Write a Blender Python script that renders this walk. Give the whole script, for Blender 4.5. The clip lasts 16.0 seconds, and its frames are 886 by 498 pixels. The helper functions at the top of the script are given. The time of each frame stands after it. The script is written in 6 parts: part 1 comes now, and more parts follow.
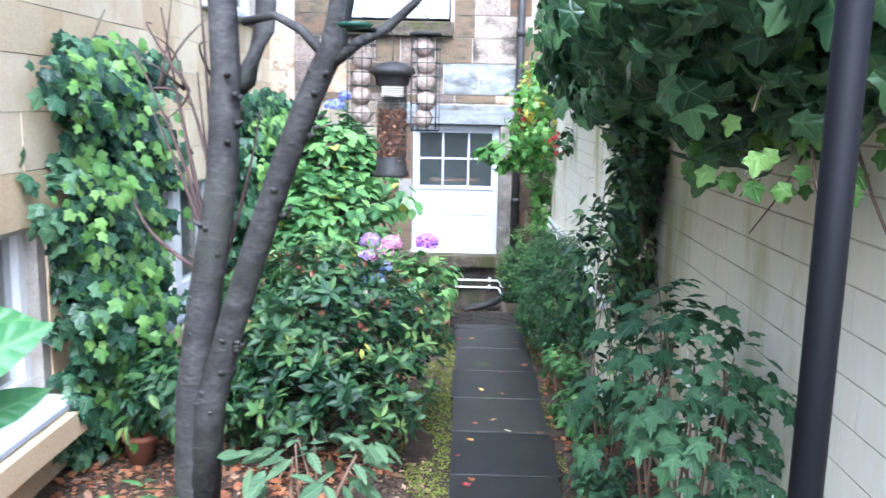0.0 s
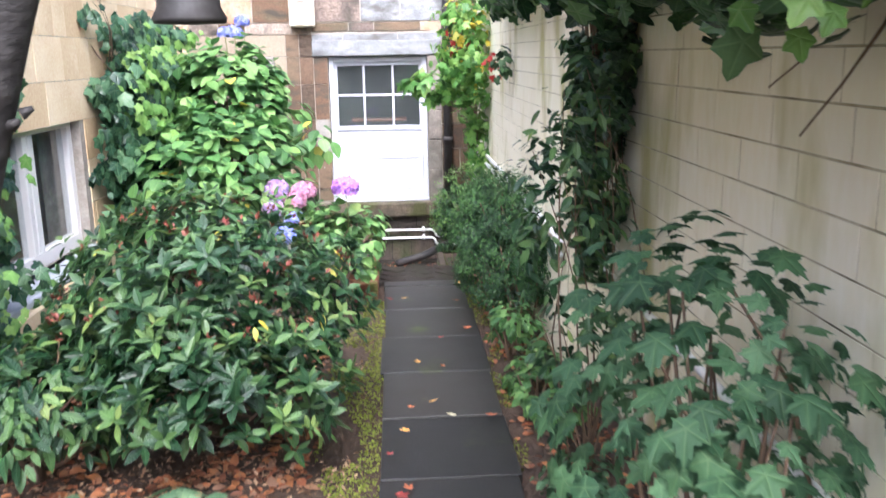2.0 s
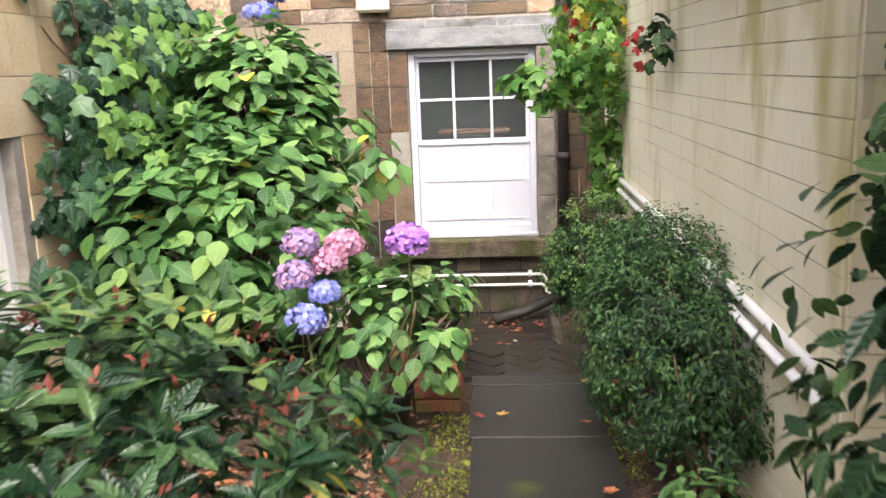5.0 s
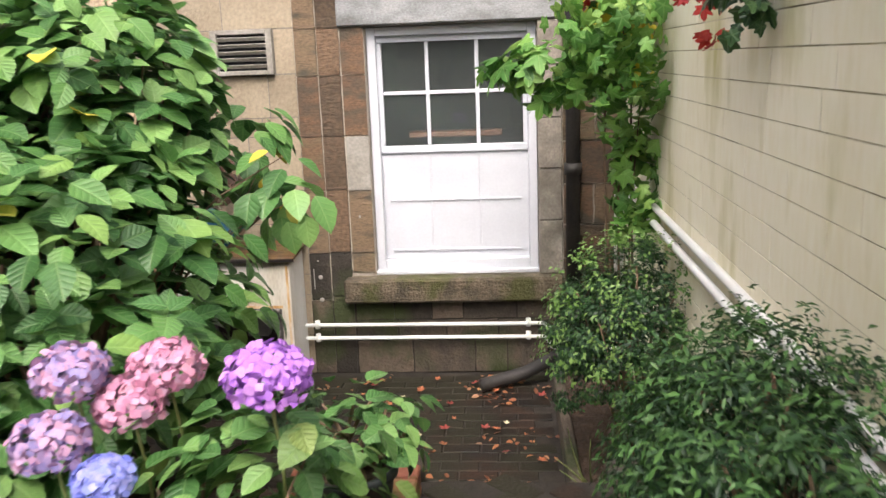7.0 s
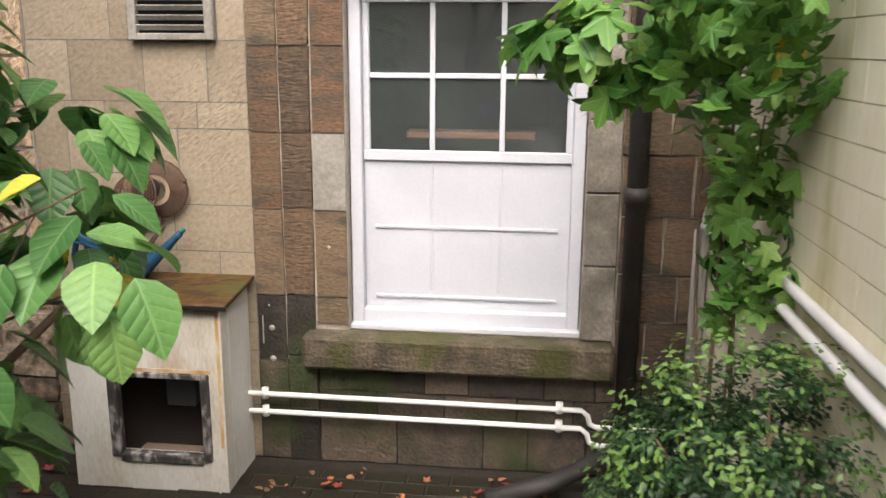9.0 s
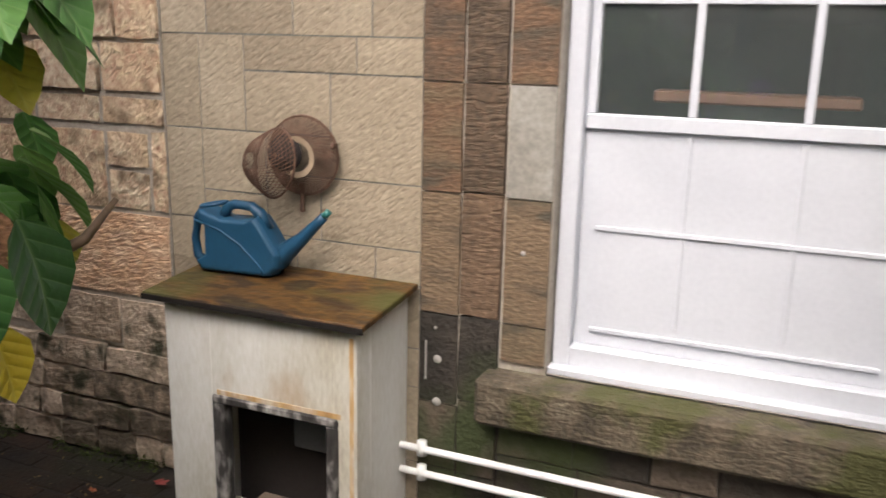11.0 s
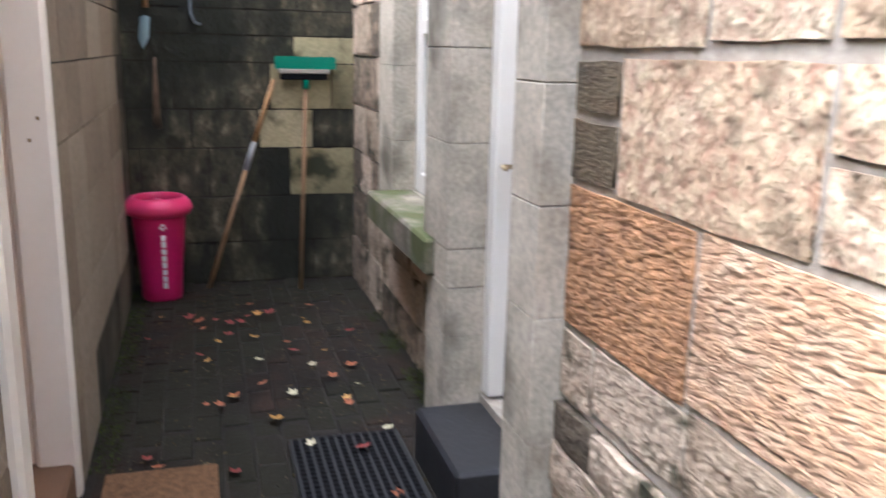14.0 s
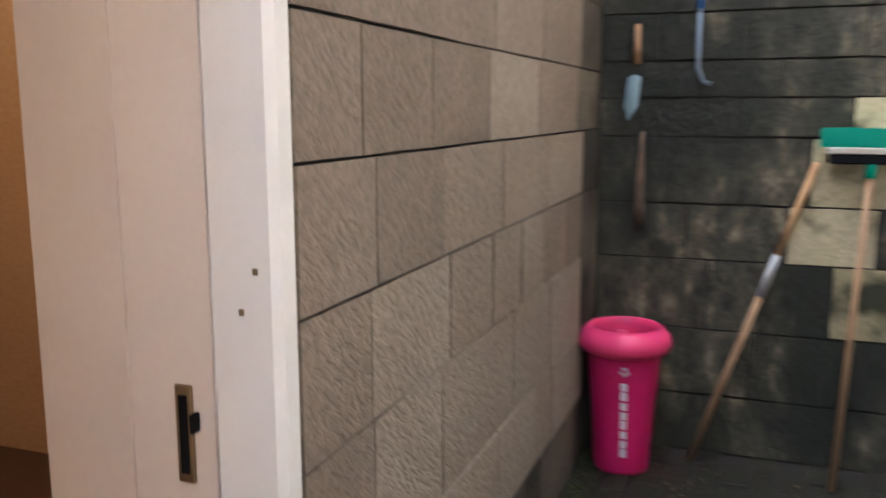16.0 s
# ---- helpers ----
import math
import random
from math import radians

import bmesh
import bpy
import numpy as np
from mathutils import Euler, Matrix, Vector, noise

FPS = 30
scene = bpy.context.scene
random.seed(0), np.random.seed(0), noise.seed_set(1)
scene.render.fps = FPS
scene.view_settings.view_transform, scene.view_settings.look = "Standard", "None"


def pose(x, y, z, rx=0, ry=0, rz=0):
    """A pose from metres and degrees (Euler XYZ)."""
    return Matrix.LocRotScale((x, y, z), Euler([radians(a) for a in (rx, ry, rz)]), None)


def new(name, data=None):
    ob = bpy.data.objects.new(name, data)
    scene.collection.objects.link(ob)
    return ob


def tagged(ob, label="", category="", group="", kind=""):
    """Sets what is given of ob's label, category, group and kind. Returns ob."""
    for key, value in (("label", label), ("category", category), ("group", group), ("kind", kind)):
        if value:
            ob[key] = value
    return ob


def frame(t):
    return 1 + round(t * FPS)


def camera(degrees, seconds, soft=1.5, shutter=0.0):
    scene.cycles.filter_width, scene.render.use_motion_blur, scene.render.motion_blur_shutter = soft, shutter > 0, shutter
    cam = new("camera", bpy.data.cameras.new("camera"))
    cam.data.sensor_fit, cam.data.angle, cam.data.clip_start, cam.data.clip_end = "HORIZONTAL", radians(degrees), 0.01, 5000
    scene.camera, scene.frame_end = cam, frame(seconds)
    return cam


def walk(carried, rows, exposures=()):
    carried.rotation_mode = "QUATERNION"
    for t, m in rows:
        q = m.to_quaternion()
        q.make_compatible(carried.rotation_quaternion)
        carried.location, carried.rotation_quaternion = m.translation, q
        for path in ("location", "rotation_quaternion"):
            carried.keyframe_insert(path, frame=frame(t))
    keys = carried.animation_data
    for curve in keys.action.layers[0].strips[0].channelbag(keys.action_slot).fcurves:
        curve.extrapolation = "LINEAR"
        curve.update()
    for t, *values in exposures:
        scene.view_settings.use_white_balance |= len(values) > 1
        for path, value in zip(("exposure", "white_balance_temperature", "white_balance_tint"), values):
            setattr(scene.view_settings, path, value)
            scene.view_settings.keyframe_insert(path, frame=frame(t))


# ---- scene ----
cam = camera(54.7, 16.0, shutter=0.4)
METRES, EYE, TILT, LEAN, TURN = 12.0, 1.92, 0.0, 0.0, 1.4
ROWS = [
    (0.0, 0.0, 0.0, 0.0, 0.19, -9.52, -1.16),
    (0.5, 0.002, 0.0207, -0.0028, -2.75, -10.42, -1.32),
    (1.0, 0.0028, 0.0404, -0.0056, -4.96, -12.72, 0.06),
    (1.5, 0.0051, 0.0642, -0.0147, -4.72, -13.96, 0.23),
    (2.0, 0.0075, 0.0869, -0.0183, -4.54, -12.83, 0.93),
    (2.5, 0.0082, 0.1176, -0.0225, -2.53, -5.82, 2.14),
    (3.0, 0.0127, 0.1464, -0.0252, 2.95, -5.04, 2.59),
    (3.5, 0.0144, 0.1783, -0.0292, 5.7, -7.35, 2.76),
    (4.0, 0.0139, 0.2086, -0.0313, 3.57, -11.18, 2.57),
    (6.5, 0.0219, 0.3876, -0.0345, 1.93, -12.16, 2.03),
    (7.0, 0.0287, 0.4258, -0.0373, 2.71, -12.46, 2.09),
    (7.5, 0.0313, 0.4623, -0.0383, 3.83, -13.12, 1.29),
    (8.0, 0.0329, 0.501, -0.0382, 3.72, -13.2, 0.18),
    (10.5, 0.0215, 0.6407, -0.06, 14.78, -13.35, -1.23),
    (11.0, 0.0183, 0.6681, -0.0642, 21.49, -13.8, -1.22),
    (11.5, 0.0067, 0.6931, -0.0686, 26.69, -15.05, -1.85),
    (12.0, -0.0033, 0.7176, -0.0715, 30.06, -16.53, -1.58),
    (12.5, -0.0198, 0.7382, -0.0805, 35.92, -16.68, -0.99),
    (13.0, -0.0406, 0.763, -0.0907, 46.93, -15.06, -0.2),
    (13.5, -0.0629, 0.7893, -0.0915, 62.4, -14.33, -1.34),
    (14.0, -0.0945, 0.8065, -0.0942, 72.97, -13.05, -1.24),
    (14.5, -0.1243, 0.8201, -0.095, 84.4, -10.89, -0.41),
    (15.0, -0.1555, 0.8242, -0.0955, 91.67, -9.88, -0.89),
    (15.5, -0.1901, 0.8258, -0.0931, 95.8, -9.45, -0.22),
    (16.0, -0.2247, 0.8287, -0.0926, 109.09, -9.29, 0.11),
]
# seconds, stops, kelvin, tint: the picture brightens in the dark passage
EXPOSURES = [(0.0, 2.1, 4700, 8), (1.0, 2.0, 5700, 16), (2.0, 2.15, 5300, 14), (3.0, 1.9, 5600, 11), (4.0, 1.75, 6000, 12), (7.0, 1.5, 6100, 10), (8.2, 1.4, 6200, 10), (10.5, 1.15, 6100, 10), (12.0, 1.5, 6000, 8), (13.0, 2.1, 5450, 7), (13.5, 2.72, 5350, 8), (14.0, 3.15, 5250, 9), (15.0, 3.25, 5400, 8), (16.0, 3.55, 5250, 8)]
walk(cam, [(t, pose(0, 0, EYE, TILT, LEAN, TURN) @ pose(METRES * x, METRES * y, METRES * z, 90 + pitch, roll, yaw)) for t, x, y, z, yaw, pitch, roll in ROWS], EXPOSURES)

# ---- world and light ----
world = bpy.data.worlds.new("world")
scene.world = world
world.use_nodes = True
wn = world.node_tree
sky = wn.nodes.new("ShaderNodeTexSky")
sky.sky_type, sky.sun_disc = "NISHITA", False
sky.sun_elevation, sky.sun_rotation = radians(53), radians(181)
sky.air_density, sky.dust_density, sky.ozone_density = 0.5, 9.0, 0.3
wn.links.new(sky.outputs[0], wn.nodes["Background"].inputs[0])
wn.nodes["Background"].inputs[1].default_value = 0.15
sun = new("sun", bpy.data.lights.new("sun", "SUN"))
sun.data.energy, sun.data.angle, sun.data.color = 0.65, radians(80), (1.0, 0.98, 0.95)
sun.rotation_euler = (radians(37), 0, radians(1))


# ---- materials ----
def mat(name, colours, rough=0.7, metal=0.0, scale=8.0, bump=0.3, fine=60.0, how="noise", spread=0.12, moss=None, moss_scale=2.5, moss_at=0.6,
        dist=0.004, specular=0.4, stretch=(1, 1, 1), trans=0.0, tooled=0.0, tool_angle=35, tool_size=1.0):
    """A node material: colours mixed by noise (and by object or island), fine grain, relief, and patches of moss or dirt."""
    m = bpy.data.materials.new(name)
    m.use_nodes = True
    nt = m.node_tree
    N, L = nt.nodes, nt.links
    bsdf = N["Principled BSDF"]
    geo = N.new("ShaderNodeNewGeometry")
    mapping = N.new("ShaderNodeMapping")
    mapping.inputs["Scale"].default_value = stretch
    L.new(geo.outputs["Position"], mapping.inputs["Vector"])
    big = N.new("ShaderNodeTexNoise")
    big.inputs["Scale"].default_value, big.inputs["Detail"].default_value = scale, 6
    L.new(mapping.outputs[0], big.inputs["Vector"])
    grain = N.new("ShaderNodeTexNoise")
    grain.inputs["Scale"].default_value, grain.inputs["Detail"].default_value = fine, 4
    L.new(mapping.outputs[0], grain.inputs["Vector"])
    # which colour: the noise, plus a value per piece
    mix = N.new("ShaderNodeMath")
    mix.operation = "ADD"
    L.new(big.outputs[0], mix.inputs[0])
    if how in ("object", "island"):
        rnd = N.new("ShaderNodeMath")
        rnd.operation = "MULTIPLY_ADD"
        if how == "object":
            src = N.new("ShaderNodeObjectInfo")
            L.new(src.outputs["Random"], rnd.inputs[0])
        else:
            L.new(geo.outputs["Random Per Island"], rnd.inputs[0])
        rnd.inputs[1].default_value, rnd.inputs[2].default_value = 1.0, -0.5
        L.new(rnd.outputs[0], mix.inputs[1])
    else:
        mix.inputs[1].default_value = 0.0
    ramp = N.new("ShaderNodeValToRGB")
    el = ramp.color_ramp.elements
    n = len(colours)
    lo, hi = (0.28, 0.72) if how == "noise" else (0.1, 0.9)
    for i, c in enumerate(colours):
        e = el[i] if i < 2 else el.new(1.0)
        e.position = lo + (hi - lo) * i / max(n - 1, 1)
        e.color = (*c, 1)
    L.new(mix.outputs[0], ramp.inputs[0])
    vary = N.new("ShaderNodeMix")
    vary.data_type, vary.blend_type = "RGBA", "OVERLAY"
    vary.inputs[0].default_value = spread * 3
    L.new(ramp.outputs[0], vary.inputs[6])
    L.new(grain.outputs[0], vary.inputs[7])
    out = vary.outputs[2]
    if moss:
        mn = N.new("ShaderNodeTexNoise")
        mn.inputs["Scale"].default_value, mn.inputs["Detail"].default_value = moss_scale, 8
        L.new(mapping.outputs[0], mn.inputs["Vector"])
        mr = N.new("ShaderNodeMapRange")
        mr.inputs[1].default_value, mr.inputs[2].default_value = moss_at - 0.06, moss_at + 0.08
        L.new(mn.outputs[0], mr.inputs[0])
        mm = N.new("ShaderNodeMix")
        mm.data_type = "RGBA"
        L.new(mr.outputs[0], mm.inputs[0])
        L.new(out, mm.inputs[6])
        mm.inputs[7].default_value = (*moss, 1)
        out = mm.outputs[2]
    L.new(out, bsdf.inputs["Base Color"])
    bsdf.inputs["Metallic"].default_value = metal
    bsdf.inputs["Specular IOR Level"].default_value = specular
    rr = N.new("ShaderNodeMapRange")
    rr.inputs[3].default_value, rr.inputs[4].default_value = max(rough - 0.12, 0.05), min(rough + 0.12, 1)
    L.new(big.outputs[0], rr.inputs[0])
    L.new(rr.outputs[0], bsdf.inputs["Roughness"])
    if bump:
        add = N.new("ShaderNodeMath")
        add.operation = "MULTIPLY_ADD"
        L.new(big.outputs[0], add.inputs[0])
        add.inputs[1].default_value = 1.5
        L.new(grain.outputs[0], add.inputs[2])
        bp = N.new("ShaderNodeBump")
        bp.inputs["Strength"].default_value, bp.inputs["Distance"].default_value = bump, dist
        L.new(add.outputs[0], bp.inputs["Height"])
        if tooled:
            # short chisel strokes
            turn = N.new("ShaderNodeMapping")
            turn.inputs["Rotation"].default_value = (radians(tool_angle) if tool_angle > 20 else 0, radians(tool_angle), 0)
            L.new(geo.outputs["Position"], turn.inputs["Vector"])
            flat = N.new("ShaderNodeMapping")
            flat.inputs["Scale"].default_value = (26 * tool_size, 26 * tool_size, 85 * tool_size)
            L.new(turn.outputs[0], flat.inputs["Vector"])
            tn = N.new("ShaderNodeTexNoise")
            tn.inputs["Scale"].default_value, tn.inputs["Detail"].default_value = 1.0, 4
            L.new(flat.outputs[0], tn.inputs["Vector"])
            tr_ = N.new("ShaderNodeMapRange")
            tr_.inputs[1].default_value, tr_.inputs[2].default_value = 0.36, 0.56
            L.new(tn.outputs[0], tr_.inputs[0])
            b2 = N.new("ShaderNodeBump")
            b2.inputs["Strength"].default_value, b2.inputs["Distance"].default_value = min(tooled, 1), 0.0045 * max(tooled, 1)
            L.new(tr_.outputs[0], b2.inputs["Height"])
            L.new(bp.outputs[0], b2.inputs["Normal"])
            bp = b2
        L.new(bp.outputs[0], bsdf.inputs["Normal"])
    if trans:
        tr = N.new("ShaderNodeBsdfTranslucent")
        L.new(out, tr.inputs["Color"])
        ms = N.new("ShaderNodeMixShader")
        ms.inputs[0].default_value = trans
        L.new(bsdf.outputs[0], ms.inputs[1])
        L.new(tr.outputs[0], ms.inputs[2])
        L.new(ms.outputs[0], N["Material Output"].inputs[0])
    return m


def plain(name, colour, rough=0.5, metal=0.0, emit=0.0):
    return mat(name, [tuple(c * 0.88 for c in colour), colour], rough, metal, scale=5, bump=0.08, fine=90, spread=0.05)


def glass_mat(veil=0.035):
    m = bpy.data.materials.new("window_glass")
    m.use_nodes = True
    b = m.node_tree.nodes["Principled BSDF"]
    b.inputs["Base Color"].default_value = (0.9, 0.95, 0.95, 1)
    b.inputs["Roughness"].default_value = 0.02
    b.inputs["Transmission Weight"].default_value = 1.0
    b.inputs["IOR"].default_value = 1.45
    # a pale veil mixed in for the sky reflected in the panes
    N, L = m.node_tree.nodes, m.node_tree.links
    film = N.new("ShaderNodeBsdfDiffuse")
    film.inputs["Color"].default_value = (0.42, 0.46, 0.45, 1)
    mix = N.new("ShaderNodeMixShader")
    cloud = N.new("ShaderNodeTexNoise")
    cloud.inputs["Scale"].default_value = 3.0
    amount = N.new("ShaderNodeMapRange")
    amount.inputs[3].default_value, amount.inputs[4].default_value = veil * 0.6, veil * 1.4
    geo = N.new("ShaderNodeNewGeometry")
    L.new(geo.outputs["Position"], cloud.inputs["Vector"])
    L.new(cloud.outputs[0], amount.inputs[0])
    L.new(amount.outputs[0], mix.inputs[0])
    L.new(b.outputs[0], mix.inputs[1])
    L.new(film.outputs[0], mix.inputs[2])
    L.new(mix.outputs[0], N["Material Output"].inputs[0])
    return m


buff = mat("buff_ashlar", [(0.24, 0.195, 0.135), (0.31, 0.255, 0.18), (0.28, 0.23, 0.16), (0.34, 0.285, 0.205)], 0.85, how="object", scale=3, bump=0.6, fine=45, tooled=0.45)
honey = mat("honey_ashlar", [(0.62, 0.45, 0.25), (0.72, 0.56, 0.33), (0.80, 0.66, 0.43), (0.66, 0.50, 0.29)], 0.85, how="object", scale=2, bump=0.4, fine=70)
passage_stone = mat("passage_ashlar", [(0.19, 0.15, 0.105), (0.25, 0.20, 0.145), (0.30, 0.25, 0.185)], 0.85, how="object", scale=3, bump=0.6, fine=45, tooled=0.5)
rubble = mat("rubble_sandstone", [(0.17, 0.12, 0.08), (0.40, 0.20, 0.10), (0.36, 0.27, 0.18), (0.45, 0.35, 0.24), (0.30, 0.22, 0.15)], 0.9, how="object", scale=6,
             bump=1.0, fine=30, dist=0.012, moss=(0.07, 0.06, 0.045), moss_at=0.62)
brown = mat("brown_sandstone", [(0.075, 0.053, 0.035), (0.135, 0.080, 0.045), (0.115, 0.090, 0.053), (0.155, 0.108, 0.065)], 0.9, how="object", scale=5, bump=0.7, fine=40, dist=0.008,
            stretch=(1, 1, 2.5), spread=0.24, moss=(0.06, 0.05, 0.035), moss_at=0.58, moss_scale=4, tooled=0.22, tool_angle=4)
fluted = mat("fluted_brown_sandstone", [(0.075, 0.053, 0.034), (0.14, 0.090, 0.054)], 0.9, how="object", scale=5, bump=0.9, fine=40, spread=0.25, tooled=0.95, tool_angle=3, tool_size=1.0)
greystone = mat("grey_dressed_stone", [(0.32, 0.28, 0.215), (0.47, 0.42, 0.33), (0.56, 0.50, 0.40)], 0.85, how="noise", scale=6, bump=0.45, spread=0.18, moss=(0.15, 0.135, 0.10), moss_at=0.60)
base_stone = mat("dark_base_stone", [(0.025, 0.021, 0.016), (0.06, 0.048, 0.036), (0.11, 0.085, 0.062)], 0.9, how="object", scale=9, bump=1.0, dist=0.012, moss=(0.035, 0.045, 0.014), moss_at=0.55)
mossy_sill = mat("mossy_sill_stone", [(0.035, 0.028, 0.018), (0.085, 0.068, 0.045), (0.15, 0.125, 0.085)], 0.9, scale=9, bump=1.0, dist=0.012, spread=0.26, moss=(0.060, 0.060, 0.018), moss_at=0.54, moss_scale=6, tooled=0.6, tool_angle=4)
passage_sill = mat("green_tinged_sill_stone", [(0.10, 0.085, 0.06), (0.20, 0.175, 0.13), (0.27, 0.24, 0.18)], 0.9, scale=9, bump=0.8, spread=0.2, moss=(0.085, 0.095, 0.032), moss_at=0.5, moss_scale=4)
black_stone = mat("sooty_stone", [(0.018, 0.018, 0.011), (0.050, 0.046, 0.028), (0.085, 0.076, 0.046), (0.24, 0.205, 0.125)], 0.8, scale=13, bump=0.9, dist=0.01, spread=0.24, stretch=(1, 1, 0.6), moss=(0.020, 0.021, 0.013), moss_at=0.54, moss_scale=2.6)
mortar = mat("lime_mortar", [(0.30, 0.26, 0.21), (0.42, 0.38, 0.32)], 0.95, scale=12, bump=0.8)
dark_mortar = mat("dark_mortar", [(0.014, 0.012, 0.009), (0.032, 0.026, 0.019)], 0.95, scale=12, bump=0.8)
cream = mat("cream_masonry_paint", [(0.30, 0.26, 0.16), (0.50, 0.45, 0.32), (0.62, 0.57, 0.43)], 0.85, scale=1.6, bump=0.35, fine=30, spread=0.08, stretch=(1, 1, 0.35),
            moss=(0.42, 0.38, 0.16), moss_at=0.66, moss_scale=3)
joint_dark = plain("mossy_joint", (0.10, 0.085, 0.05), 0.95)
white = mat("white_gloss_paint", [(0.46, 0.475, 0.51), (0.53, 0.545, 0.58)], 0.4, scale=3, bump=0.06, spread=0.03)
ivory = mat("ivory_door_paint", [(0.74, 0.65, 0.56), (0.80, 0.71, 0.62)], 0.45, scale=2, bump=0.08, spread=0.03)
dirty_white = mat("stained_white_render", [(0.48, 0.44, 0.33), (0.67, 0.65, 0.58), (0.76, 0.75, 0.70)], 0.8, scale=2.2, bump=0.3, moss=(0.40, 0.27, 0.13), moss_at=0.66,
                  moss_scale=2.8, stretch=(1.5, 1.5, 0.5))
slab_mat = mat("wet_concrete_slab", [(0.014, 0.014, 0.012), (0.032, 0.030, 0.025)], 0.5, how="object", scale=3, bump=0.3, fine=80, moss=(0.06, 0.08, 0.015), moss_at=0.68)
brick_mat = mat("damp_brick_paver", [(0.006, 0.005, 0.004), (0.016, 0.011, 0.007), (0.038, 0.020, 0.012)], 0.72, how="noise", scale=5, bump=0.9, specular=0.25, spread=0.25, moss=(0.017, 0.0155, 0.008), moss_at=0.47, moss_scale=2.2)
red_brick = mat("worn_red_brick", [(0.20, 0.07, 0.04), (0.30, 0.12, 0.07)], 0.8, how="object", scale=9, bump=0.8, moss=(0.12, 0.13, 0.03), moss_at=0.58, moss_scale=6)
soil = mat("damp_soil", [(0.035, 0.022, 0.014), (0.075, 0.048, 0.03)], 0.95, scale=14, bump=1.0, dist=0.02)
moss_mat = mat("bright_moss", [(0.09, 0.11, 0.014), (0.20, 0.24, 0.03), (0.14, 0.13, 0.03)], 0.95, scale=15, bump=1.0, dist=0.02)
bark = mat("dark_smooth_bark", [(0.018, 0.016, 0.014), (0.036, 0.033, 0.030), (0.062, 0.058, 0.053)], 0.75, scale=9, bump=0.7, fine=45, dist=0.006, spread=0.28, stretch=(1, 1, 1.8), moss=(0.04, 0.042, 0.03), moss_at=0.62, moss_scale=3)
twig = mat("brown_twig", [(0.10, 0.065, 0.04), (0.18, 0.12, 0.075)], 0.8, scale=20)
dark_twig = mat("dark_budded_twig", [(0.035, 0.022, 0.018), (0.085, 0.05, 0.038)], 0.8, scale=20)
stem_green = mat("green_stem", [(0.10, 0.15, 0.04), (0.17, 0.17, 0.06)], 0.6, scale=20)
black_metal = plain("black_painted_metal", (0.006, 0.006, 0.007), 0.6, 0.0)
dark_iron = mat("dark_cast_iron", [(0.022, 0.022, 0.022), (0.05, 0.045, 0.04)], 0.6, 0.3, scale=8, bump=0.4)
pvc = plain("white_plastic_pipe", (0.80, 0.80, 0.78), 0.35)
glass = glass_mat()


def vein_relief(m, palmate, vein=0.3):
    """Pale veins and the quilted relief between them, from the leaf's own coordinates."""
    nt = m.node_tree
    N, L = nt.nodes, nt.links
    bsdf = N["Principled BSDF"]

    def calc(op, a, b=None, c=None):
        n = N.new("ShaderNodeMath")
        n.operation = op
        for k, v in enumerate((a, b, c)):
            if v is None:
                continue
            if isinstance(v, (int, float)):
                n.inputs[k].default_value = v
            else:
                L.new(v, n.inputs[k])
        return n.outputs[0]

    at = N.new("ShaderNodeAttribute")
    at.attribute_name = "leaf"
    sep = N.new("ShaderNodeSeparateXYZ")
    L.new(at.outputs["Vector"], sep.inputs[0])
    x, y = sep.outputs[0], sep.outputs[1]
    ax = calc("ABSOLUTE", x)
    if palmate:
        y2 = calc("SUBTRACT", y, 0.34)
        ang = calc("ARCTAN2", x, y2)
        r = calc("SQRT", calc("ADD", calc("MULTIPLY", x, x), calc("MULTIPLY", y2, y2)))
        dist = calc("MULTIPLY", calc("ABSOLUTE", calc("SINE", calc("MULTIPLY", ang, 2.73))), calc("MULTIPLY", r, 0.36))
    else:
        side = calc("MULTIPLY_ADD", calc("ABSOLUTE", calc("SINE", calc("MULTIPLY", calc("SUBTRACT", y, calc("MULTIPLY", ax, 0.75)), 19.0))), 0.06, 0.012)
        dist = calc("MINIMUM", ax, side)
    line = N.new("ShaderNodeMapRange")
    line.inputs[1].default_value, line.inputs[2].default_value = 0.006, 0.026
    line.inputs[3].default_value, line.inputs[4].default_value = vein, 0.0
    L.new(dist, line.inputs[0])
    src = bsdf.inputs["Base Color"].links[0].from_socket
    pale = N.new("ShaderNodeMix")
    pale.data_type, pale.blend_type = "RGBA", "SCREEN"
    L.new(line.outputs[0], pale.inputs[0])
    L.new(src, pale.inputs[6])
    pale.inputs[7].default_value = (0.30, 0.40, 0.16, 1)
    L.new(pale.outputs[2], bsdf.inputs["Base Color"])
    bump = N.new("ShaderNodeBump")
    bump.inputs["Strength"].default_value, bump.inputs["Distance"].default_value = 0.8, 0.035
    L.new(calc("MINIMUM", dist, 0.07), bump.inputs["Height"])
    old = bsdf.inputs["Normal"].links[0].from_socket if bsdf.inputs["Normal"].links else None
    if old:
        L.new(old, bump.inputs["Normal"])
    L.new(bump.outputs[0], bsdf.inputs["Normal"])
    return m


def leaf_mat(name, colours, rough=0.4, trans=0.25, palmate=None, vein=0.3):
    m = mat(name, colours, rough, how="island", scale=3, bump=0.15, fine=120, spread=0.06, trans=trans, specular=0.4)
    return m if palmate is None else vein_relief(m, palmate, vein)


